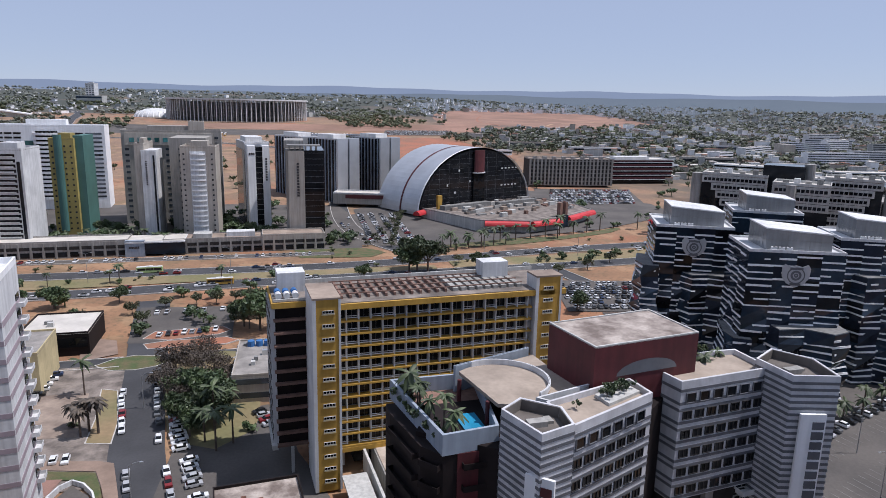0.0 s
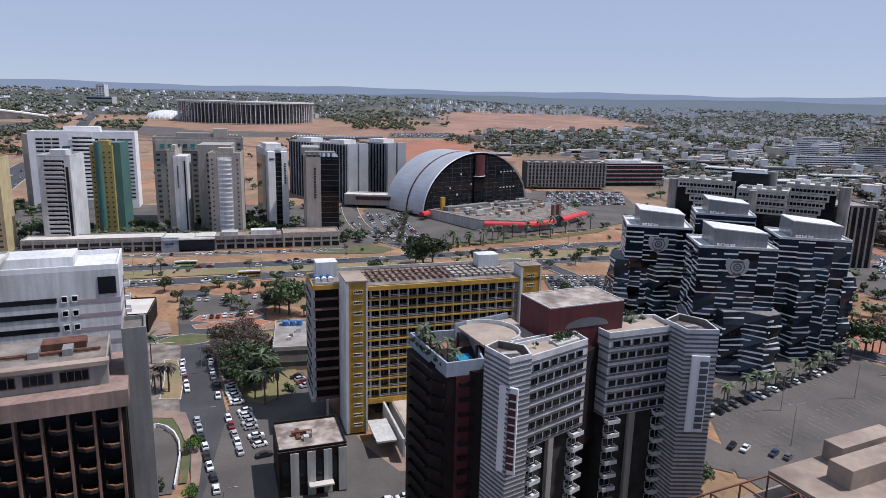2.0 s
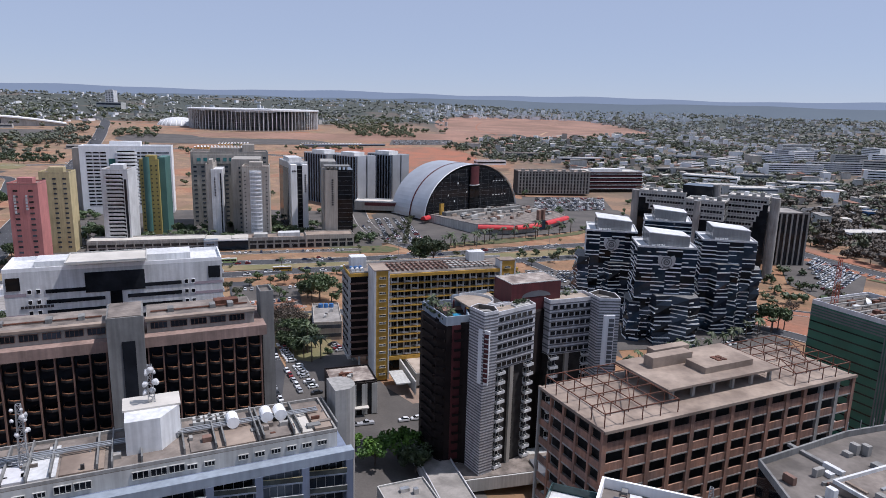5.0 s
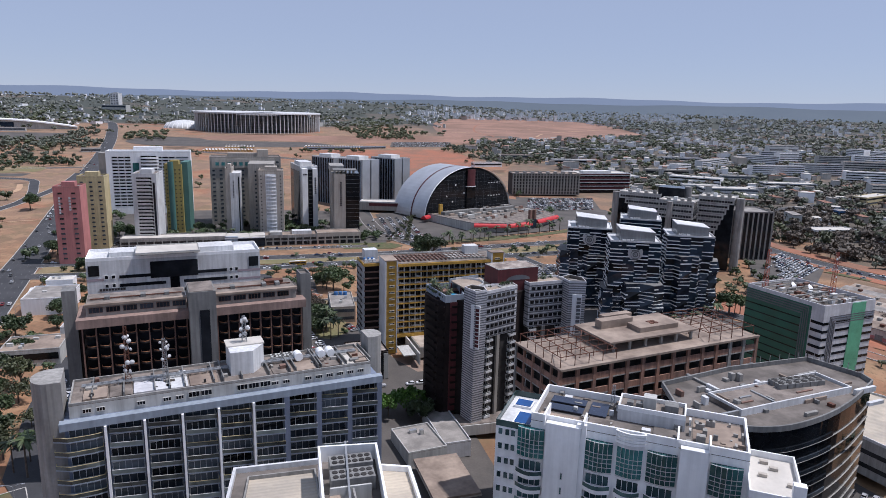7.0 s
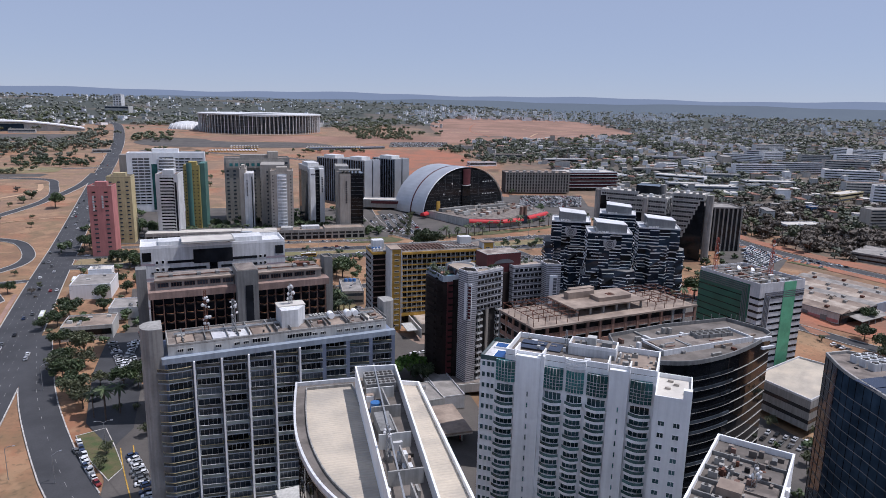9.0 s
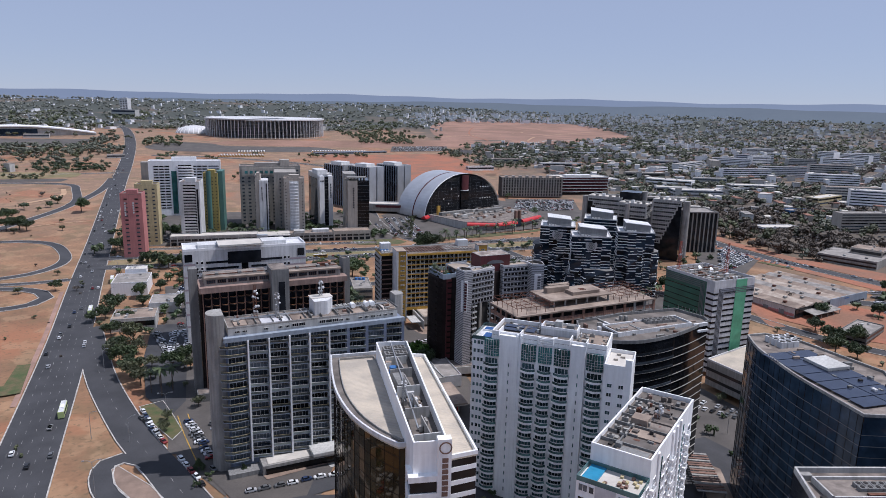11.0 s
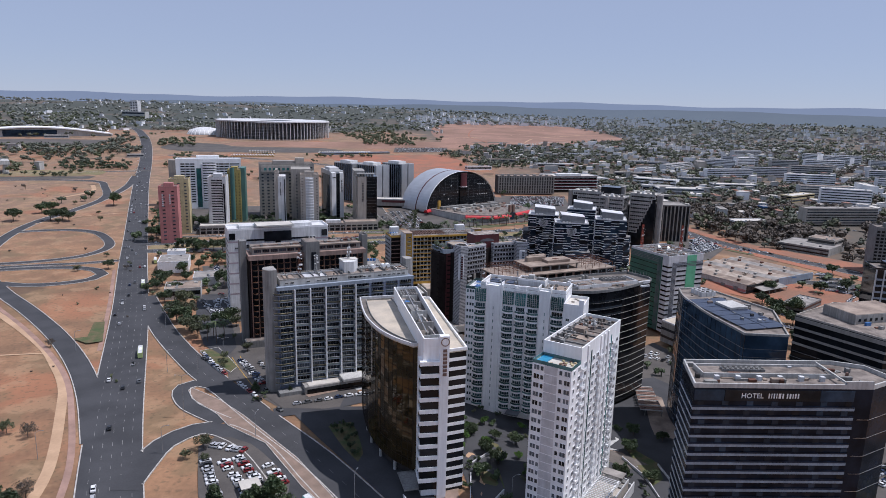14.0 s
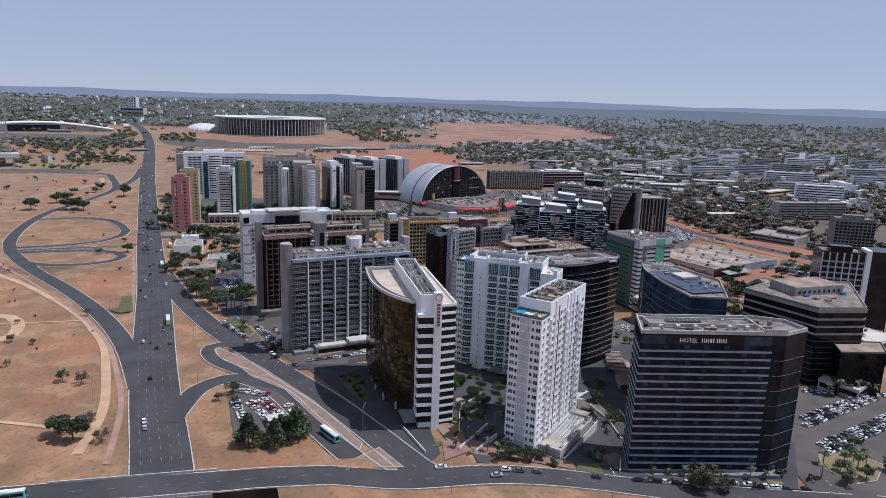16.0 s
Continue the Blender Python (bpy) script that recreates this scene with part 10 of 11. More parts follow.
for kind, spots in (
    ("dusty", [(-140, 129, 1.7), (-143, 103, 1.5), (-132, 79, 1.6), (-137, 115, 1.3), (-126, 92, 1.0), (-100, 40, 0.8), (-112, 30, 0.7), (-112, 20, 0.6), (-107, 85, 1.0)]),
    ("mango", [(78, 331, 2.1), (83, 328, 1.7), (73, 328, 1.6), (48, 318, 0.9), (-2, 252, 1.5), (-8, 258, 1.0), (218, 158, 1.4), (-190, 380, 1.3), (-180, 374, 1.1), (-196, 390, 1.1), (-176, 388, 1.0), (-184, 396, 1.2),
               (-264, 578, 2.0), (-311, 486, 1.6), (-300, 488, 1.4), (-292, 482, 1.2), (-348, 489, 1.5), (-332, 533, 1.3), (-322, 540, 1.2), (-210, 253, 0.8), (-22, 178, 1.0), (-16, 186, 1.1), (-24, 192, 1.0), (-14, 176, 1.1), (-20, 170, 1.0), (-170, 175, 0.8), (-150, 165, 0.9), (-146, 205, 0.9), (-150, 225, 1.0), (-140, 240, 0.8), (30, -60, 0.8), (38, -92, 0.8), (46, -108, 0.8), (28, -88, 0.7), (56, -114, 0.8), (22, -108, 0.7), (60, -92, 0.9), (70, -78, 0.8), (80, -86, 0.8), (-150, 262, 0.9), (-120, 258, 1.0), (-112, 262, 1.0), (-128, 268, 0.9),
               (-176, -97, 1.0), (-182, -92, 0.8), (12, 72, 1.0), (96, 96, 0.8), (130, 250, 1.0), (118, 262, 0.9), (112, 330, 1.0), (200, 96, 0.9), (-146, 118, 1.0), 
               (225, 8, 1.3), (238, 2, 1.2), (214, 14, 1.0), (277, 81, 1.0), (286, 60, 1.4), (272, 62, 1.2), (303, 104, 0.9), (262, 50, 1.2), (268, 40, 1.1), (342, 92, 1.1), (367, 90, 1.3), (393, 131, 1.1), (352, 62, 1.4), (-146, 112, 1.3), (-140, 98, 1.3), (-134, 84, 1.2), (-155, 147, 1.0), (-162, 195, 1.1), (-164, 180, 1.0), (-116, 88, 1.0), (-110, 92, 1.1), (-112, 178, 1.2), (-118, 186, 1.3), (-150, 316, 1.2), (-142, 308, 1.3), (-132, 312, 1.1), (-124, 306, 1.2), (-160, 330, 1.0), (-100, 300, 0.9), (-84, 296, 0.9), (-60, 300, 0.8), (-8, -76, 0.8), (2, -80, 0.7), (10, -84, 0.8), (-4, -100, 0.9), (-14, -110, 0.9), (-6, -92, 0.8), (-12, -148, 0.6), (-7, -148.5, 0.55), (-2, -149, 0.6), (-9, -146.5, 0.5), (3, -149, 0.45), (-152, 440, 1.1), (-140, 442, 1.0), (-160, 446, 1.0), (-102, 408, 0.9), (-96, 452, 1.0)]),
    ("bright", [(6, -96, 0.8), (-8, -64, 0.9), (14, -100, 0.7), (-16, -88, 0.8), (4, -110, 0.7), (18, -70, 0.8), (8, 80, 1.5), (0, 76, 1.4), (-6, 82, 1.1), (16, 82, 1.2), (-12, -80, 0.9), (-4, -86, 0.9), (-8, -72, 0.8), (2, -66, 0.8), (-16, -64, 0.7), (-2, -98, 0.8), (-32, 136, 0.7), (250, 140, 1.2), (-30, 112, 0.7), (120, 20, 0.9)]),
    ("bare", [(-28, 214, 1.3), (-22, 218, 1.2), (-30, 200, 1.2), (-26, 192, 1.2), (-16, 208, 1.2), (-20, 224, 1.0), (-12, 194, 1.1), (-18, 196, 1.2), (-22, 186, 1.1), (-10, 200, 1.0), (-28, 204, 1.0), (-20, 212, 1.0), (-30, 214, 0.9), (-12, 206, 0.9), (-24, 198, 0.9), (-185, -40, 0.7), (-165, -101, 0.8), (-172, -88, 0.8), (-225, -10, 0.5), (-196, 250, 0.5), (250, 180, 1.0), (262, 160, 1.0),
              (300, 130, 1.0), (290, 190, 1.1), (-205, 70, 0.6), (-240, 60, 0.4), (-215, -60, 0.4)]),
    ("dusty", [(-40, 288, 0.7), (-28, 290, 0.7), (-20, 290, 0.8), (-12, 290, 0.8), (-5, 288, 0.9), (-52, 282, 0.8), (-4, 270, 1.3), (-11, 268, 1.1), (-6, 255, 1.2), (-46, 268, 0.7), (-194, -35, 0.7), (-234, 28, 0.6), (-222, 22, 0.4), (-230, -60, 0.5), (-128, 70, 1.2), 
               (-116, -66, 0.8), (-122, -72, 0.6), (-115, -76, 0.5), (-260, 480, 0.8), (-300, 470, 0.8), (-270, 520, 0.7), (-310, 590, 0.8),
               (-232, 250, 0.7), (-220, 300, 0.6), (20, -40, 0.8), (150, 10, 0.7), (160, 0, 0.7), (172, 20, 0.8), (140, -20, 0.8), (134, -30, 0.7), (60, -172, 0.9), (78, -208, 1.0), (150, -180, 0.8), (160, -172, 0.7),
               (176, -186, 1.0), (205, 70, 0.9), (70, 300, 0.8), (92, 310, 0.7), (110, 300, 0.8), (105, 345, 0.6)]),
    ("dusty", [(62, -173, 1.5), (70, -176, 1.0), (122, -184, 0.8), (128, -175, 0.7), (134, -182, 0.8), (150, -160, 0.8), (-9, -141, 0.7), (95, 206, 0.9), (100, 190, 0.9), (92, 230, 0.8), (104, 240, 0.9), (88, 250, 0.9), (112, 222, 0.9), (190, 180, 0.9), (210, 170, 0.9), (222, 190, 0.9), (236, 210, 1.0), (205, 215, 0.9), (190, 330, 0.8), (210, 320, 0.9), (150, 312, 0.8), (170, 318, 0.8), (230, 330, 0.9), (250, 325, 0.9), (120, 310, 0.7)]),
    ("pine", [(-109, -117, 1.15), (-90, -116, 1.25), (-99, -120, 1.0), (-96, -114, 0.9), (-80, -20, 0.35), (-96, -14, 0.4), (-88, 6, 0.4)]),
    ("royal", [(-52, 203, 0.8), (-13, 161, 0.85), (-9, 164, 0.8), (-16, 166, 0.8), (-10, 178, 0.8), (-14, 172, 0.85), (-122, 60, 0.9), (-117, 56, 0.95), (-113, 62, 0.9), (-119, 66, 0.85)]),
    ("dry_palm", [(-43, 177, 1.0), (-45.5, 178.5, 1.05), (-50, 182, 0.9), (-47, 176, 0.85)]),
    ("palm", [(126 + i * 3.5, -182 + i * 2.2 + (i % 3) * 3, 0.75) for i in range(7)] + [(116, -177, 0.7), (160, -157, 0.8)] + [(186 + i * 5, -112 - i, 0.9) for i in range(6)] + [(118 + i * 6.0 + (i % 3), 128 + i * 1.7 + (i % 2) * 1.5, 0.85) for i in range(19)] + [(112 + i * 12, 386 + i * 3.4, 1.25) for i in range(11)]
     + [(104 + i * 9, 376 + i * 2.5, 1.1) for i in range(6)] + [(-100 + i * 4, 426, 0.9) for i in range(9)] + [(-60, 410, 1.0), (-54, 408, 0.9), (-96, 332, 0.7), (-70, 333, 0.7), (-66, 334, 0.8), (-20, 334, 0.7),
        (-17, -142, 0.6), (-14, -145, 0.65), (-29, -137, 0.6), (8, -144, 0.5), (-15, -150, 0.6), (48, -160, 0.5), (54, -162, 0.5), (60, -164, 0.5), (66, -165, 0.5), (86, -171, 0.6), (92, -173, 0.6), (98, -168, 0.6), (80, -162, 0.6), (126, -168, 0.7), (140, -176, 0.7), (64, -150, 0.5), (190, 400, 1.1), (262, 404, 1.2), (268, 410, 1.2), (274, 402, 1.1), (262, 420, 1.1), (-110, 86, 0.6)]),
    ("shrub", [(-64, -60, 1.2), (-62, -66, 1.2), (-60, -72, 1.2), (-59, -78, 1.2), (-58, -84, 1.2), (-60, -58, 1.1), (-57, -62, 1.2), (-56.5, -70, 1.1), (47, -104, 1.0), (49, -110, 1.1), (50, -118, 1.0), (48, -124, 1.0), (52, -102, 0.9), (45, -164, 0.9), (52, -167, 1.0), (60, -169, 1.0), (68, -171, 0.9), (76, -174, 1.0), (84, -177, 1.1), (-26, -128, 0.9), (-22, -116, 1.0), (-18, -104, 1.0), (-12, -98, 1.1), (-14, -106, 1.0), (-10, -112, 1.2), (2, -118, 1.0), (-18, -96, 1.3), (-20, -84, 1.0), (52, -128, 1.0), (56, -136, 1.2), (60, -146, 1.0), (20, -126, 0.8), (30, -116, 0.8), (-96, -26, 1.0), (-92, -20, 1.1), (-46, 128, 1.2), (-38, 118, 1.0),
               (-8, -58, 1.2), (12, -56, 1.0), (6, -50, 1.2), (-22, -70, 1.2), (100, -172, 1.4), (110, -178, 1.2), (68, -158, 1.2), (140, -160, 1.6), (146, -164, 1.4)])):
    for x, y, k in spots:
        tree(kind, x, y, k * 0.72 if kind in ("mango", "bright") and -20 < x < 85 and -125 < y < -50 else k)
# palms and shrubs on the roof terrace
for x, y, k in ((19, 84, 0.62), (20.3, 78, 0.5), (22.5, 73.5, 0.5), (21.8, 72.6, 0.42), (19.4, 81, 0.45), (21.6, 75.5, 0.5), (20.2, 83, 0.5)):
    tree("palm", x, y, k, 45.2)
for x, y, k in ((18.6, 81, 0.9), (19.2, 78, 1.0), (19.8, 75, 0.9), (20.6, 72.6, 0.8), (21.4, 71.6, 0.7), (18.4, 83, 0.9), (18.0, 85.5, 1.0), (20.5, 85.8, 0.9)):
    tree("shrub", x, y, k, 45.2)
for x, y, k in ((42.2, 71.2, 0.7), (43.6, 71.9, 0.8), (45.0, 72.6, 0.8), (46.2, 73.1, 0.7), (43.2, 72.4, 0.7), (60, 82, 0.8), (64, 82.5, 0.7), (37, 69.5, 0.4)):
    tree("shrub", x, y, k, 49.6)
for x, y, k in ((61, 81, 0.5), (63.5, 80.5, 0.55), (67, 82, 0.45)):
    tree("palm", x, y, k, 45.8)
for i in range(12):
    tree("dusty", 62 + i * 3.6 + (i % 2) * 4, 396 + i * 9.0, 0.55)
for i in range(14):
    tree("dusty", 76 + i * 2.4, 392 + i * 9.0, 0.55)

# potted shrubs on the end terrace of the bowed tower
ca, sa = math.cos(radians(-36.5)), math.sin(radians(-36.5))
for u, v, k in ((48, -3.4, 0.6), (50.5, -3.5, 0.5), (53.5, -2.6, 0.6), (54.2, 1.0, 0.5), (54.0, 5.0, 0.6), (47.6, 4.0, 0.5), (51.0, 8.5, 0.6), (48.5, 9.5, 0.5)):
    tree("shrub", u * ca - v * sa, -40 + u * sa + v * ca, k, 50.8)
# woods and gardens further off
TAKEN, BUILT = set(), set()
for ob in scene.objects:
    if ob.name.split(".")[0] == "road":
        for v in ob.data.vertices:
            TAKEN.add((int(v.co.x // 12), int(v.co.y // 12)))
bpy.context.view_layer.update()
for ob in scene.objects:
    if ob.type == "MESH" and ob.parent and ob.name.split(".")[0] in ("wall", "podium", "hall", "canopy", "annex", "end_block", "glass_wing", "spine_wall", "glass_floor", "lower_wing", "podium_block", "core", "bay_wall", "wing", "back_wing", "rear_block", "glass_body", "glass_front", "sign_wall", "step", "lift_room"):
        low, high = Vector(ob.bound_box[0]), Vector(ob.bound_box[6])
        nu, nv = int((high.x - low.x) / 5) + 2, int((high.y - low.y) / 5) + 2
        for i in range(nu):
            for j in range(nv):
                q = ob.matrix_world @ Vector((low.x + (high.x - low.x) * i / (nu - 1), low.y + (high.y - low.y) * j / (nv - 1), 0))
                BUILT.add((int(q.x // 6), int(q.y // 6)))


ICO = []
for _i in range(12):
    _z = 1 - 2 * (_i + 0.5) / 12
    ICO.append(Vector((math.sqrt(1 - _z * _z) * math.cos(_i * 2.39996), math.sqrt(1 - _z * _z) * math.sin(_i * 2.39996), _z)))
_bm = bmesh.new()
for _p in ICO:
    _bm.verts.new(_p)
bmesh.ops.convex_hull(_bm, input=_bm.verts[:])
_bm.verts.index_update()
ICO = [v.co.copy() for v in _bm.verts]
ICO_F = [tuple(v.index for v in f.verts) for f in _bm.faces]
_bm.free()


def inside(x, y, pts):
    hit = False
    for (x0, y0), (x1, y1) in zip(pts, pts[1:] + pts[:1]):
        if (y0 > y) != (y1 > y) and x < (x1 - x0) * (y - y0) / (y1 - y0) + x0:
            hit = not hit
    return hit


OPEN_GROUND = [FIELD, [(232, 520), (330, 520), (365, 610), (255, 615)], [(376, 372), (366, 300), (374, 210), (390, 143), (414, 92), (468, 120), (440, 186), (412, 236), (402, 315), (420, 420)],
               [(-760, 1250), (-420, 1250), (-390, 1440), (-760, 1430)], [(205, 1180), (350, 1190), (375, 1296), (230, 1290)]]


def woods(label, leafm, zones, cards, size, seed, gate=-0.12, clumps=3):
    """Crowns of several uneven leafy clumps, each a rough core under loose leaf tufts, on short trunks."""
    rnd = random.Random(seed)
    vs, fs = [], []
    for x0, x1, y0, y1, n, r in zones:
        for _ in range(n):
            x, y = rnd.uniform(x0, x1), rnd.uniform(y0, y1)
            if noise.noise(Vector((x * 0.006, y * 0.006, seed))) < gate or (int(x // 12), int(y // 12)) in TAKEN or (int(x // 6), int(y // 6)) in BUILT or any(inside(x, y, g) for g in OPEN_GROUND):
                continue
            rr = r * rnd.uniform(0.6, 1.35)
            z = gz(x, y) - 0.2
            cs = [(x + rnd.uniform(-0.55, 0.55) * rr, y + rnd.uniform(-0.55, 0.55) * rr, z + rr * rnd.uniform(0.6, 1.05), rr * rnd.uniform(0.42, 0.66)) for _ in range(clumps)]
            for cx, cy, cz, cr in cs:
                o = len(vs)
                vs += [(cx + p.x * cr * rnd.uniform(0.45, 1.05), cy + p.y * cr * rnd.uniform(0.45, 1.05), cz + p.z * cr * rnd.uniform(0.35, 0.75)) for p in ICO]
                fs += [tuple(i + o for i in q) for q in ICO_F]
            a, f = leaf_cloud(rnd, cs, cards, size * (rr / 4.5) ** 0.5, 0.8)
            o = len(vs)
            vs += a
            fs += [tuple(i + o for i in q) for q in f]
            if r < 8:
                o = len(vs)
                vs += bar_verts((x, y, z), (x, y, z + rr * 0.9), 0.25)
                fs += [tuple(i + o for i in q) for q in BAR_F]
    ob = new("woods", raw("woods", vs, fs, leafm))
    return tagged(ob, label, "trees", kind="stuff")


woods("grey-green street and garden trees of the town", LEAF_T, [(420, 1100, 330, 900, 1500, 6.0), (420, 1700, 600, 1600, 2300, 7.0), (380, 900, -60, 260, 130, 5.2), (330, 720, 920, 1190, 420, 7.0), (700, 1700, 1100, 1900, 700, 7.5), (-1000, -360, 900, 1700, 620, 8.5), (-420, -300, 1000, 1300, 90, 7.5), (-560, -330, 1120, 1420, 150, 8.5)], 9, 1.2, 1, -0.1)
woods("dusty olive trees of parks and verges", LEAF_B, [(420, 1900, 380, 1700, 2200, 6.8), (-1000, -330, 860, 1700, 300, 8.0), (300, 800, 900, 1300, 260, 6.0), (170, 300, 1330, 1450, 80, 6.5), (165, 400, 1450, 1790, 190, 7.0), (20, 215, 1085, 1112, 26, 5.0), (400, 480, 1290, 1330, 8, 7.0), (-160, 60, 620, 1150, 40, 4.6), (-250, -215, 700, 1200, 60, 5.2), (-470, -345, 835, 910, 40, 4.0), (-300, -225, 1180, 1420, 60, 7.0), (-245, -225, 760, 1000, 16, 7.0)], 10, 1.1, 2, -0.1)
woods("half-bare brown trees of the dry season", LEAF_C, [(420, 900, 180, 420, 200, 6.0), (-700, -330, 450, 1200, 70, 5.0), (400, 1600, 400, 1400, 700, 6.0), (330, 520, -120, 120, 60, 5.0)], 15, 0.9, 3, -0.1)
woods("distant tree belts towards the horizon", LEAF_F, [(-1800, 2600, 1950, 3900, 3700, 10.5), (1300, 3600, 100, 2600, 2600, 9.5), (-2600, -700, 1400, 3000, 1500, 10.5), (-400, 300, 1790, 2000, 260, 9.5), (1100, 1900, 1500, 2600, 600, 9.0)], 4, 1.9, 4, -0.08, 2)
woods("distant dark groves towards the horizon", LEAF_B, [(300, 3000, 1900, 3000, 500, 9.0), (1300, 2600, 300, 2000, 500, 9.0), (-1600, -420, 1750, 2600, 900, 10.5), (-350, 500, 1800, 2300, 400, 9.5)], 4, 1.8, 6, -0.08, 2)
woods("broad dark trees along the town avenues", LEAF_B, [(400, 520, 330, 430, 14, 7.5), (430, 600, 290, 360, 16, 7.5), (560, 700, 290, 420, 16, 7.5), (600, 760, 420, 520, 18, 7.5), (380, 470, 90, 180, 9, 6.5), (700, 900, 380, 620, 26, 7.5)], 34, 0.9, 31)
woods("broad half-bare trees in the dry season", LEAF_C, [(405, 640, 255, 470, 200, 7.5), (560, 760, 280, 480, 60, 7.0), (415, 520, 180, 270, 30, 6.0), (425, 560, 100, 200, 26, 5.0)], 64, 0.75, 32, -0.3)
woods("dense garden trees round the feet of the hotel towers", LEAF_A, [(-190, 66, 396, 428, 110, 4.4), (-190, 66, 428, 480, 90, 4.8), (-215, -196, 330, 560, 26, 4.5), (-120, 60, 232, 300, 20, 3.6), (150, 250, 330, 350, 20, 3.4), (260, 330, 110, 330, 30, 4.2)], 30, 0.7, 35, -9.0)
AVENUE = [(475, 476), (597, 511), (716, 553), (877, 650), (1079, 771), (1424, 999), (1800, 1260)]
rows_beside = []
for p, q in zip(AVENUE, AVENUE[1:]):
    d = math.hypot(q[0] - p[0], q[1] - p[1])
    for i in range(int(d // 22)):
        k = (i + 0.5) * 22 / d
        x, y = p[0] + (q[0] - p[0]) * k, p[1] + (q[1] - p[1]) * k
        for off in (-24, -34, 24, 34):
            u, v = x - off * (q[1] - p[1]) / d, y + off * (q[0] - p[0]) / d
            rows_beside.append((u - 5, u + 5, v - 4, v + 4, 2, 6.0))
woods("rows of dark trees along the long avenue", LEAF_C, rows_beside, 14, 1.0, 41, -9.0)
woods("dark street trees beside the avenue hotels", LEAF_A, [(-205, -182, 350, 460, 16, 5.0), (-182, -160, 300, 400, 14, 4.6), (-155, -120, 300, 330, 12, 4.0), (-160, -135, 245, 280, 8, 3.8), (-345, -315, 525, 600, 4, 5.5), (-305, -280, 600, 640, 4, 6.0), (-420, -300, 905, 1000, 60, 5.5)], 34, 0.7, 51, -9.0)
woods("low dry bushes on the open ground", LEAF_C, [(-420, -190, -140, 330, 60, 1.1), (-330, -170, -140, 200, 40, 0.9), (-420, -230, 330, 800, 60, 1.6)], 12, 0.35, 7)
woods("garden trees between the hotels and offices", LEAF_A, [(-205, -170, 365, 560, 36, 4.2), (-150, 60, 405, 560, 70, 4.0), (-190, 66, 396, 470, 80, 4.6), (66, 140, 396, 440, 24, 4.0), (-180, 70, 296, 312, 26, 3.4), (60, 130, 300, 318, 12, 3.4), (100, 330, 378, 470, 50, 3.6), (200, 330, 150, 330, 40, 4.2), (60, 130, 120, 330, 50, 3.8), (-172, -118, 60, 330, 46, 3.6), (110, 160, -60, 90, 26, 3.2), (190, 260, -40, 90, 50, 4.2), (-20, 80, -160, -40, 40, 2.4), (250, 520, -150, 130, 90, 4.6), (-60, 20, 160, 300, 30, 3.4), (180, 330, -260, -120, 60, 4.0), (60, 110, 380, 560, 40, 2.6), (100, 360, 366, 384, 40, 3.0), (100, 380, 348, 360, 30, 2.6), (-180, 90, 330, 342, 40, 2.4), (240, 420, 420, 620, 40, 4.5), (-160, 30, 384, 392, 30, 2.2)], 28, 0.6, 8)
woods("dusty shrubs and small trees of yards and verges", LEAF_B, [(-150, 60, 396, 560, 60, 2.6), (-180, 70, 330, 346, 40, 1.6), (-180, 300, 358, 392, 70, 1.8), (90, 330, 330, 350, 40, 1.8), (60, 330, 110, 330, 90, 2.8), (-172, -100, 10, 330, 60, 2.0), (100, 260, -110, 100, 70, 2.2), (-30, 100, -165, -30, 70, 1.5), (-110, 30, -40, 230, 40, 1.6), (250, 520, -150, 200, 110, 3.0), (-215, -185, -100, 330, 20, 1.4)], 24, 0.42, 9)


def sprawl(label, wall, roofm, zones, seed, tall=1.0):
    """Small houses of the residential wings, too many and too far to tell apart."""
    rnd = random.Random(seed)
    wv, wf, rv, rf = [], [], [], []
    for x0, x1, y0, y1, n in zones:
        for _ in range(n):
            x, y = rnd.uniform(x0, x1), rnd.uniform(y0, y1)
            if (int(x // 12), int(y // 12)) in TAKEN or any(inside(x, y, g) for g in OPEN_GROUND):
                continue
            a = radians(-24 + rnd.choice((0, 90)) + rnd.uniform(-4, 4))
            w, d, h = rnd.choice((8, 10, 12, 14, 18, 26)), rnd.uniform(6, 11), tall * rnd.choice((3.5, 4, 6.5, 7, 7, 9, 13))
            c, s = math.cos(a), math.sin(a)
            z = gz(x, y) - 0.5
            for (V, Fl, b6) in ((wv, wf, (0, w, 0, d, 0, h)), (rv, rf, (-0.4, w + 0.4, -0.4, d + 0.4, h, h + 0.5))):
                o = len(V)
                V += [(x + u * c - v * s, y + u * s + v * c, z + q) for u, v, q in box_verts(*b6)]
                Fl += [tuple(i + o for i in f) for f in BOX_F]
    root = tagged(new("houses", raw("houses", wv, wf, wall)), label, "houses", kind="stuff")
    link("roofing", raw("roofing", rv, rf, roofm), root)["kind"] = "stuff"


sprawl("white two-storey town houses among trees", WHITE, ROOF_P, [(420, 1500, 400, 1500, 620), (500, 2600, 1200, 2600, 700), (-1200, 2400, 2100, 3900, 420), (560, 1300, 2300, 2900, 260), (-900, -380, 1750, 2600, 60)], 1)
sprawl("white apartment towers of the far quarter", WHITE, ROOF_F, [(650, 1950, 2480, 3000, 260), (1500, 2500, 2500, 3300, 90)], 5, 1.9)
sprawl("grey flat-roofed town houses among trees", CONC_W, ROOF_F, [(420, 1500, 400, 1500, 330), (500, 2600, 1200, 2600, 450), (-900, -380, 900, 1500, 10), (330, 700, 1000, 1150, 40), (-700, 300, 1850, 2600, 60)], 2)
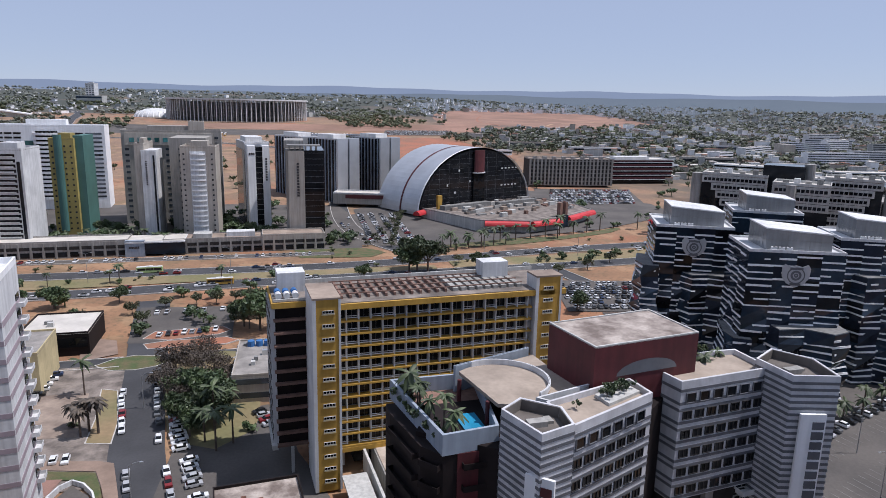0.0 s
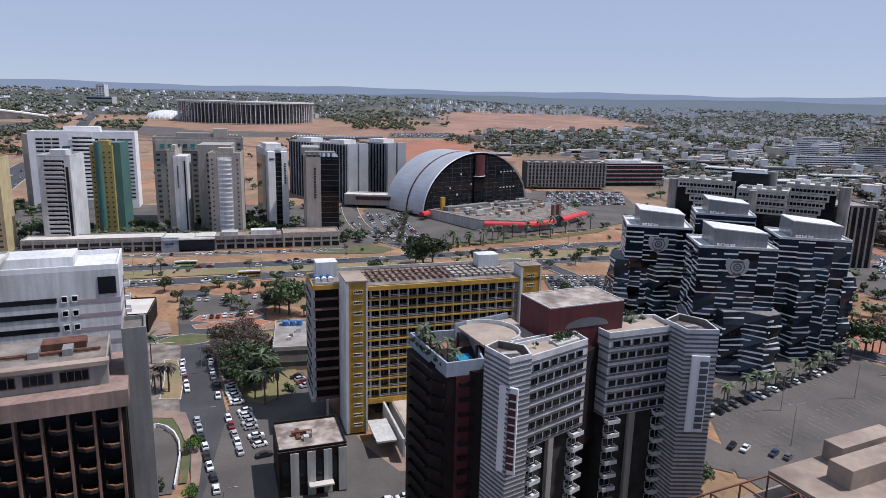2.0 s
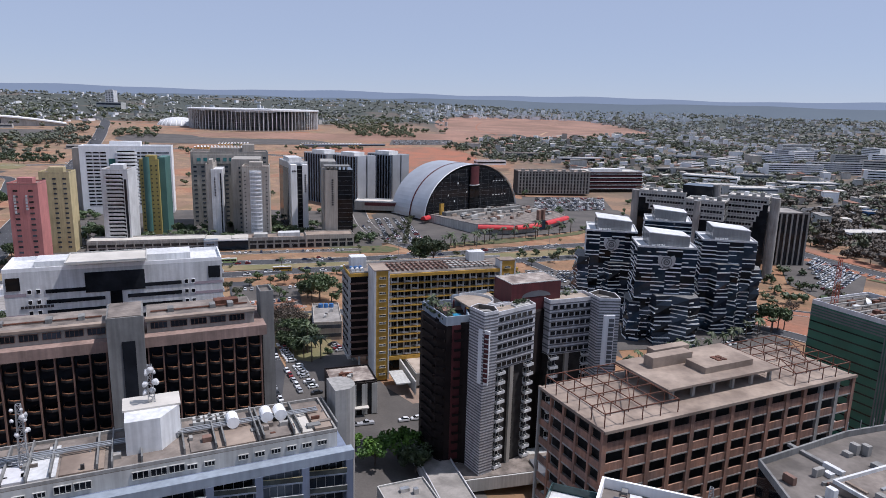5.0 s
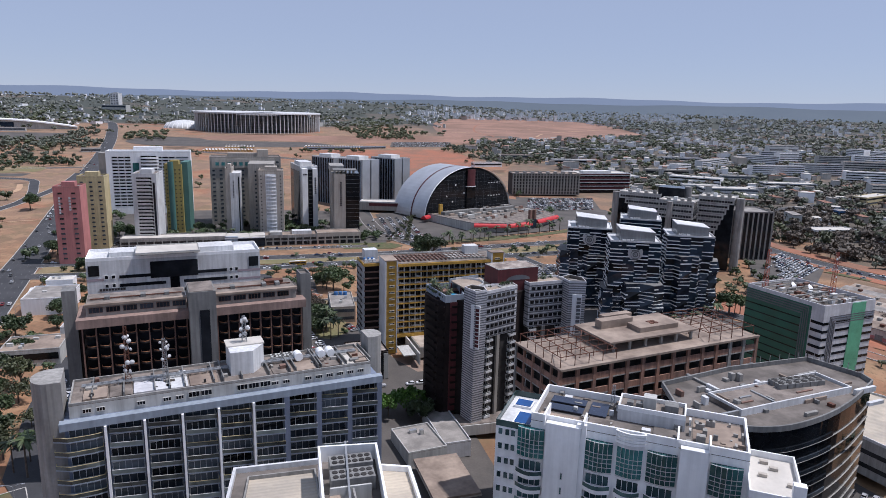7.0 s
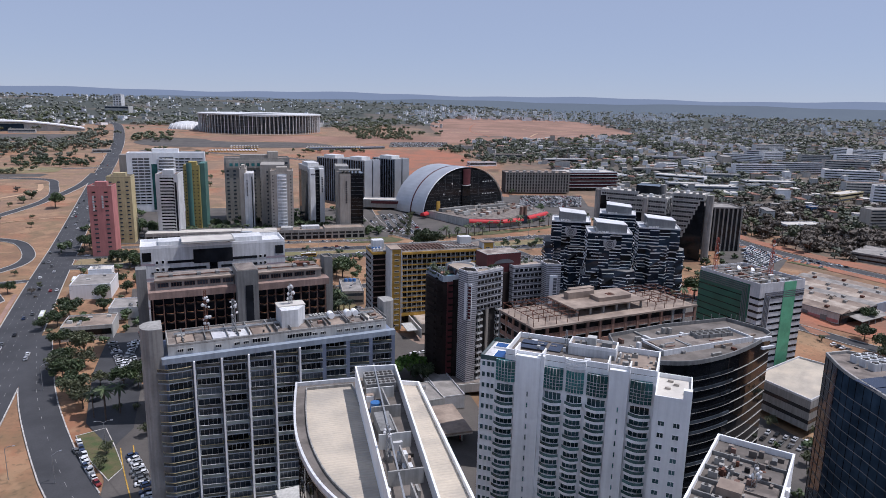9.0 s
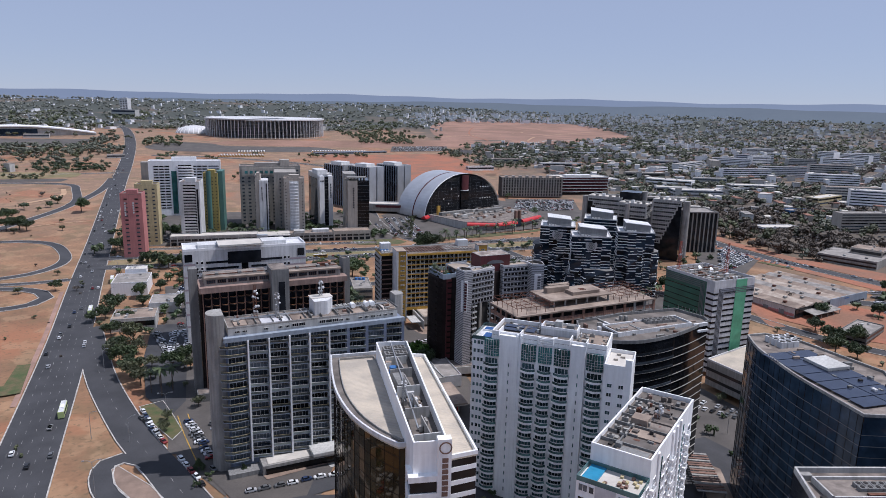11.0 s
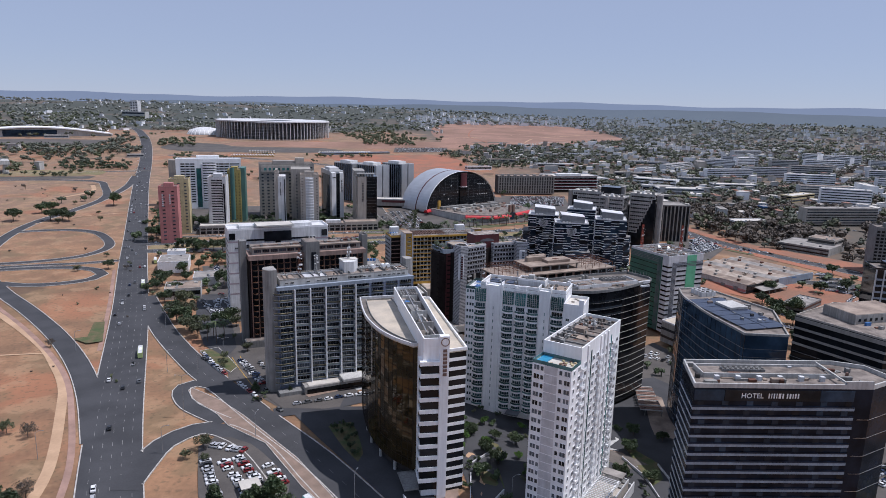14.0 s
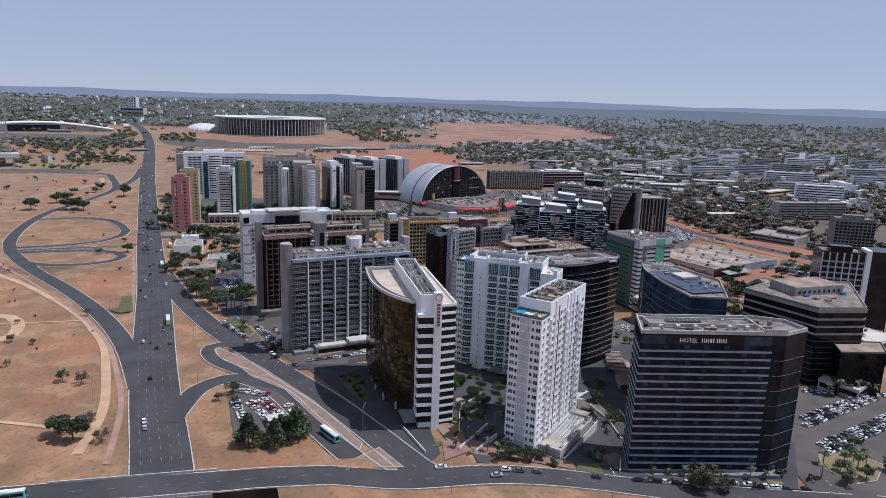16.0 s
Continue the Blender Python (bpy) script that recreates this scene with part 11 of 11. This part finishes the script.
sprawl("tile-roofed town houses among trees", BEIGE, mat("old_clay_tiles", (0.26, 0.13, 0.09), 0.9, 0, 0.2, 0.2, 2.0), [(420, 1500, 400, 1500, 260), (500, 2600, 1200, 2600, 300)], 3)

# ---- vehicles ----


def car_meshes(i, kind):
    """Side outline drawn across the width, cabin set in from the flanks."""
    m = CAR_COLS[i]
    hatch = kind == "hatch"
    L, W = (3.9, 1.68) if hatch else (4.45, 1.75)
    if kind == "pickup":
        L, W = 5.1, 1.85
    low = [(0, 0.28), (L, 0.28), (L, 0.72), (L - 0.12, 0.86), (L - 1.05, 0.96), (0.35, 0.98), (0.06, 0.9), (0, 0.7)]
    n = len(low)
    vs = []
    for k, f in ((-1, 1), (1, 1)):
        vs += [(u - L / 2, k * W / 2 * (0.94 if w > 0.8 else 1.0), w) for u, w in low]
    fs = [tuple(range(n)), tuple(range(2 * n - 1, n - 1, -1))] + [(i2, n + i2, n + (i2 + 1) % n, (i2 + 1) % n) for i2 in range(n)]
    a0, a1, b0, b1 = (0.25, 3.0, 0.6, 2.2) if hatch else ((0.7, 3.55, 1.25, 2.75) if kind == "sedan" else (1.75, 3.95, 2.0, 3.2))
    o = len(vs)
    hr = 1.46 if kind != "pickup" else 1.68
    vs += [(u - L / 2, v, w) for w in (hr - 0.07, hr) for u, v in ((b0, -W * 0.36), (b1, -W * 0.36), (b1, W * 0.36), (b0, W * 0.36))]
    fs += [tuple(q + o for q in f) for f in BOX_F]
    body = raw("body", vs, fs, m)
    g = [(u - L / 2, v, 0.93) for u, v in ((a0, -W * 0.44), (a1, -W * 0.44), (a1, W * 0.44), (a0, W * 0.44))] + [(u - L / 2, v, hr - 0.06) for u, v in ((b0, -W * 0.355), (b1, -W * 0.355), (b1, W * 0.355), (b0, W * 0.355))]
    cabin = raw("window", g, BOX_F, CAR_GLASS)
    return body, cabin, L, W


def wheel_mesh():
    bm = bmesh.new()
    bmesh.ops.create_cone(bm, cap_ends=True, segments=12, radius1=0.32, radius2=0.32, depth=0.2, matrix=Matrix.Rotation(radians(90), 4, "X"))
    me = bpy.data.meshes.new("wheel")
    bm.to_mesh(me)
    bm.free()
    me.materials.append(TYRE)
    return me


WHEEL = wheel_mesh()
CARS = [(car_meshes(i, k), k) for i in range(6) for k in ("hatch", "sedan")] + [(car_meshes(i, "pickup"), "pickup") for i in (0, 1, 3)]
CAR_NAMES = ("white", "silver", "black", "grey", "red", "blue")
car_rnd = random.Random(77)
CAR_COUNT = [0]
REST = {i: ([], []) for i in range(6)}
REST_G = ([], [])
PICK = [0, 0, 0, 0, 0, 0, 0, 1, 1, 1, 1, 2, 2, 3, 3, 3, 4, 5]


def car(x, y, a, where="parked", height=gz, single=True):
    ci = car_rnd.choice(PICK)
    kind = car_rnd.choice(("hatch", "hatch", "sedan"))
    (body, cabin, L, W), k = CARS[ci * 2 + (0 if kind == "hatch" else 1)]
    if ci in (0, 1) and car_rnd.random() < 0.08:
        (body, cabin, L, W), k = CARS[12 + ci]
    z = height(x, y) + 0.2
    if single and CAR_COUNT[0] < 150:
        CAR_COUNT[0] += 1
        t = thing("car", x, y, z, a, f"{CAR_NAMES[ci]} {'hatchback' if k == 'hatch' else ('saloon car' if k == 'sedan' else 'pickup')} {where}", "car")
        link("body", body, t)
        link("window", cabin, t)
        for u in (-L / 2 + 0.75, L / 2 - 0.8):
            for v in (-W / 2 + 0.08, W / 2 - 0.08):
                link("wheel", WHEEL, t, (u, v, 0.32))
        return
    m = pose(x, y, z, 0, 0, a)
    for me, (V, Fl) in ((body, REST[ci]), (cabin, REST_G)):
        o = len(V)
        V += [tuple(m @ v.co) for v in me.vertices]
        Fl += [tuple(i + o for i in p.vertices) for p in me.polygons]


def row(p, q, n, a, skip=0.1, where="parked in a row", single=True, jitter=0.25):
    for i in range(n):
        if car_rnd.random() < skip:
            continue
        t = (i + 0.5) / n
        car(p[0] + (q[0] - p[0]) * t + car_rnd.uniform(-jitter, jitter), p[1] + (q[1] - p[1]) * t + car_rnd.uniform(-jitter, jitter), a + car_rnd.uniform(-3, 3) + car_rnd.choice((0, 180)), where, single=single)


def spread(pts, n, off, a_add=0, where="driving on the avenue", height=gz, single=True):
    line = sample(pts, 6.0)
    for i in range(n):
        k = car_rnd.randrange(1, len(line) - 1)
        t = line[k + 1] - line[k]
        d = car_rnd.choice(off)
        nn = Vector((-t.y, t.x)).normalized()
        p = line[k] + nn * d
        car(p.x, p.y, math.degrees(math.atan2(t.y, t.x)) + a_add, where, height, single)


# near car parks and kerbsides first
row((-113, -64), (-100, -72), 8, 55, 0.1, "parked in the open car park")
row((-108, -78), (-98, -106), 11, 15, 0.05, "parked in the open car park")
row((-103, -76), (-92, -104), 11, 15, 0.08, "parked in the open car park")
row((-116, -70), (-108, -108), 14, 15, 0.1, "parked in the open car park")
row((-92, -84), (-86, -100), 6, 20, 0.1, "parked in the open car park")
row((-103.5, 27), (-95, 4), 9, 25, 0.0, "parked in a painted bay")
row((-124, 43), (-112, 12), 6, -68, 0.0, "parked at the kerb")
row((-104, -3), (-93, -27), 5, -64, 0.0, "parked at the kerb")
row((-94, 24), (-91, 12), 3, 80, 0.0, "parked beside the hotel")
row((-131, 146), (-120, 109), 13, 20, 0.1, "parked in a yard", False)
row((-119, 160), (-108, 112), 17, 20, 0.1, "parked in a yard", False)
row((-125, 150), (-114, 110), 10, 100, 0.3, "parked in a yard", False)
row((-92, -10), (-84, -44), 3, -62, 0.1, "parked at the kerb")
row((-100, 16), (-92, -8), 9, 10, 0.1, "parked beside the hotel")
row((-80, -34), (-46, -29), 7, 10, 0.1, "parked before the hotel steps")
row((-125, 40), (-110, 8), 8, -62, 0.1, "parked at the kerb")
row((-42, 204), (-37, 174), 6, -82, 0.0, "parked along the street")
row((-33, 156), (-24, 112), 8, -80, 0.05, "parked along the street")
row((-33, 208), (-27, 167), 8, -82, 0.1, "parked along the street")
row((-25, 186), (-21.5, 162), 9, 12, 0.05, "parked under the trees")
row((-24, 155), (-19, 130), 5, -80, 0.1, "parked along the street")
row((-19.5, 158), (-13, 128), 11, 14, 0.05, "parked under the trees")
row((-39, 252), (-17, 254.5), 8, 85, 0.1, "parked on the red gravel island")
row((-44, 280), (-8, 281), 10, 85, 0.15, "parked under street trees")
row((-10, 101), (22, 105), 7, 4, 0.2, "parked at the kerb")
row((-3, 181), (1, 171), 4, 20, 0.0, "parked in a yard")
row((118, 126), (196, 150), 19, 105, 0.05, "parked in a row beside the palms")
row((118, 112), (134, 102), 5, 30, 0.2, "parked in the large car park")
row((150, 92), (198, 110), 13, 110, 0.1, "parked in the large car park")

for off in (0.0, 5.3, 14.0, 19.3):
    row((132 + off * 0.9, -162 + off * 1.25 + (6 if off > 10 else 0)), (196 + off * 0.9, -144 + off * 1.25 + (6 if off > 10 else 0)), 27, 106, 0.06, "parked in the car park", False)
row((150, -178), (206, -160), 22, 106, 0.1, "parked in the car park", False)
row((156, -184), (212, -166), 22, 106, 0.1, "parked in the car park", False)
row((176, -104), (240, -128), 20, 65, 0.1, "parked in the car park", False)
for x, y, a in ((-73, -146, 8), (-76, -149, 8), (-39, -151, -8), (-20, -160.5, -6), (-3, -159, -8), (21, -162, -12), (-15, -157, -8), (-10, -158, -8), (85, -177.5, -20), (90, -179, -20), (95, -181, -20)):
    car(x, y, a, "on the crossing road")
row((36, -163.5), (60, -168.5), 6, -13, 0.0, "parked along the crossing road")
row((74, -172), (110, -186), 7, -20, 0.1, "parked along the crossing road")
row((124, -62), (150, -54), 10, -70, 0.1, "parked in a yard", False)
row((122, -76), (156, -66), 12, -70, 0.1, "parked in a yard", False)
row((122, -84), (158, -74), 12, -70, 0.1, "parked in a yard", False)
row((130, 10), (150, -14), 9, 30, 0.1, "parked in a yard", True)
row((136, 14), (156, -10), 9, 30, 0.1, "parked in a yard", True)
spread([(-139.5, -125), (-153, -40), (-174, 130), (-201, 320)], 22, (-8.5, -5, -1.6, 1.8, 5.2, 8.5), 0)
spread([(-201, 320), (-255, 730), (-330, 1250)], 60, (-8.5, -5, -1.6, 1.8, 5.2, 8.5), 0, single=False)
row((-60, 166), (-46, 163), 5, 95, 0.1, "parked in a dusty yard")
row((-66, 192), (-64, 222), 8, 5, 0.2, "parked in a dusty yard")
spread([(-190, 318), (-90, 316), (0, 322)], 16, (-4, 0, 4), 0, single=False)
spread([(-190, 351), (-60, 350), (100, 356)], 20, (-4, 0, 4), 0, single=False)
spread([(396, 440), (388, 372), (381, 300), (388, 232), (402, 172), (428, 108)], 22, (-4, 0, 4), 0, "", gz, False)
row((366, 330), (376, 210), 20, 5, 0.35, "", False)
for j in range(6):
    row((218 + j * 4, 1194 + j * 15), (340 + j * 4, 1203 + j * 15), 40, 85, 0.15, "", False)
row((-142, 382), (28, 379), 46, 85, 0.15, "parked before the podium", False)
row((-120, 100), (-120, 146), 12, 5, 0.1, "parked in a yard", False)
row((-112, 100), (-112, 146), 12, 5, 0.3, "parked in a yard", False)
row((-112, 190), (-112, 250), 18, 5, 0.2, "parked in a yard", False)
row((-126, 205), (-126, 250), 14, 5, 0.2, "parked in a yard", False)
spread([(-150, 352), (-60, 350), (30, 349), (170, 366), (300, 374)], 34, (-4, 0, 4), 0, single=False)
spread([(-90, 316), (0, 322), (90, 326), (300, 340)], 30, (-4, 0, 4), 0, single=False)
spread([(94, 362), (75, 394), (60, 440), (58, 500)], 10, (-4, 0, 4), 0, single=False)
spread([(380, 370), (480, 330), (640, 300)], 20, (-5, -2, 2, 5), 0, single=False)
spread([(330, 360), (520, 700), (800, 1200)], 50, (-6, -2, 2, 6), 0, single=False)
for j in range(9):
    row((240 + j * 4.2, 524 + j * 9.5), (322 + j * 4.2, 524 + j * 8.2), 32, 80, 0.05, "", False)
for j in range(6):
    row((130 + j * 1.6, 254 + j * 7.4), (172 + j * 1.6, 246 + j * 7.6), 16, 80, 0.15, "", False)
for j in range(4):
    row((66 + j * 9, 400), (72 + j * 8, 500), 34, 10, 0.2, "", False)
for j in range(5):
    row((352 + j * 6, 96 + j * 9), (378 + j * 3, 74 + j * 14), 14, -20, 0.12, "", False)
for j in range(7):
    row((300 + j * 9, 206 + j * 12), (366 + j * 2, 246 + j * 8), 22, 110, 0.15, "", False)
for j in range(5):
    row((200 + j * 12, 350 - j * 0.2), (206 + j * 12, 352 + j * 9), 4, 20, 0.3, "", False)
for j in range(4):
    row((250 + j * 3, 82 - j * 14), (256 + j * 3, 70 - j * 14), 5, 10, 0.2, "", False)
for j in range(5):
    row((476 + j * 8, 284 + j * 10), (508 + j * 9, 280 + j * 11), 12, 80, 0.2, "", False)
row((-160, 410), (-140, 450), 14, 0, 0.2, "", False)
row((-152, 408), (-132, 448), 14, 0, 0.2, "", False)
for j in range(5):
    row((330 + j * 10, 60 - j * 6), (372 + j * 10, 84 - j * 6), 16, 60, 0.3, "", False)
spread([(240, 190), (330, 130), (460, 60)], 16, (-2, 2), 0, single=False)
rest = thing("parked_cars", 0, 0, 0, 0, "many small parked cars in the further car parks", "cars", kind="stuff")
for i in range(6):
    if REST[i][0]:
        link("bodies", raw("bodies", REST[i][0], REST[i][1], CAR_COLS[i]), rest)["kind"] = "stuff"
link("windows", raw("windows", REST_G[0], REST_G[1], CAR_GLASS), rest)["kind"] = "stuff"


BUS_T = mat("teal_bus_paint", (0.16, 0.42, 0.42), 0.4, 0, 0.05, 0.5, 2.0)
BUS_G = mat("lime_bus_paint", (0.42, 0.52, 0.22), 0.4, 0, 0.05, 0.5, 2.0)


def bus(x, y, a, m, label, height=gz):
    t = thing("bus", x, y, height(x, y) + 0.2, a, label, "bus")
    L = 12.2
    prism("body", t, m, [(-L / 2, -1.2), (L / 2 - 0.3, -1.2), (L / 2, -0.8), (L / 2, 0.8), (L / 2 - 0.3, 1.2), (-L / 2, 1.2)], 0.35, 3.05)
    prism("roof", t, WHITE_D, [(-L / 2 + 0.1, -1.05), (L / 2 - 0.4, -1.05), (L / 2 - 0.2, 0), (L / 2 - 0.4, 1.05), (-L / 2 + 0.1, 1.05)], 3.05, 3.2)
    box("roof_unit", t, WHITE, -2, 1.5, -0.7, 0.7, 3.2, 3.5)
    for s in (-1, 1):
        for i in range(3):
            box("window", t, CAR_GLASS, -L / 2 + 0.5 + i * 3.75, -L / 2 + 4.1 + i * 3.75, s * 1.2 - 0.04, s * 1.2 + 0.04, 1.45, 2.55)
    box("windscreen", t, CAR_GLASS, L / 2 - 0.02, L / 2 + 0.05, -0.8, 0.8, 1.3, 2.7)
    for u in (-3.6, 3.8):
        for v in (-1.1, 1.1):
            w = link("wheel", WHEEL, t, (u, v, 0.48))
            w.scale = (1.5, 1.3, 1.5)


bus(-175.5, 195, 98, BUS_G, "white and lime city bus on the avenue")
bus(-155.6, 47, 97, BUS_G, "white and lime city bus on the avenue")
bus(-177, 272, 98, BUS_G, "white and lime city bus on the avenue")
bus(-77, -118, -66, BUS_T, "teal city bus on the slip road")
bus(-184, -148, 2, BUS_T, "teal city bus on the bridge approach", deck)
bus(-20, 322, 2, YELLOW, "white and yellow city bus on the dual carriageway")
bus(-55, 351, 2, BUS_G, "white city bus on the dual carriageway")

fleet = thing("parked_buses", 0, 0, 0, 0, "rows of yellow and white buses parked by the stadium", "buses", kind="stuff")
for name, m, k in (("bodies", YELLOW, 0), ("roofs", WHITE, 1)):
    vs, fs = [], []
    for j, (x0, x1, y) in enumerate(((-140, -52, 1098), (-136, -50, 1112), (-104, -48, 1150), (-104, -46, 1172), (40, 150, 1150), (44, 160, 1172))):
        for i in range(int((x1 - x0) / 5.5)):
            x = x0 + i * 5.5
            z = gz(x, y) + (2.6 if k else 0.3)
            o = len(vs)
            vs += box_verts(x, x + 2.6, y, y + 11.5, z, z + (0.6 if k else 2.3))
            fs += [tuple(q + o for q in f) for f in BOX_F]
    link(name, raw(name, vs, fs, m), fleet)["kind"] = "stuff"

# ---- street furniture ----


def street_lamp(x, y, a, h=11.0, arms=1):
    t = thing("street_lamp", x, y, gz(x, y) - 0.1, a, "grey steel street lamp with a curved arm", "street lamp")
    cyl("pole", t, STEEL, 0, 0, 0, h, 0.13, 0.08, 8)
    for s in ((1,) if arms == 1 else (1, -1)):
        bars("arm", t, STEEL, [((0, 0, h), (s * 1.2, 0, h + 0.7), 0.06), ((s * 1.2, 0, h + 0.7), (s * 2.4, 0, h + 0.8), 0.06)])
        box("lamp_head", t, ALU, min(s * 2.2, s * 3.0), max(s * 2.2, s * 3.0), -0.18, 0.18, h + 0.66, h + 0.84)


for x, y, a, h, arms in ((-126, -35, 0, 19, 2), (-131, -66, 0, 11, 1), (-63, -116, 60, 11, 1), (-96, -60, 60, 10, 1), (-124, 14, 30, 10, 1), (-112, 30, 0, 12, 2), (-34, 190, 0, 10, 1), (-29, 140, 0, 10, 1), (-22, 100, 0, 9, 1),
                         (150, 126, 0, 13, 2), (138, 108, 0, 13, 2), (182, 128, 0, 13, 2), (-14, 300, 0, 22, 2), (60, 338, 0, 14, 2), (-80, 336, 0, 14, 2), (120, 346, 0, 14, 2), (180, 350, 0, 14, 2), (-139, 20, 0, 11, 1),
                         (-148, 92, 30, 11, 1), (-166, 210, 0, 11, 1), (-176, 290, 180, 11, 1), (-190, 60, 0, 11, 1), (-176, -60, 0, 11, 1), (20, -176, 90, 10, 1), (-40, -168, 90, 10, 1), (100, -196, 90, 10, 1), (-6, -120, 0, 6, 1), (130, -20, 0, 9, 1)):
    street_lamp(x, y, a, h, arms)
cpy = thing("parking_canopy", -98, -101, gz(-98, -101) - 0.1, 12, "pale flat parking canopy on posts", "canopy")
box("roof_sheet", cpy, ROOF_P, -3.5, 3.5, -3, 3, 3.2, 3.5)
for u in (-3, 2.7):
    for v in (-2.6, 2.3):
        box("post", cpy, CONC_D, u, u + 0.3, v, v + 0.3, 0, 3.2)
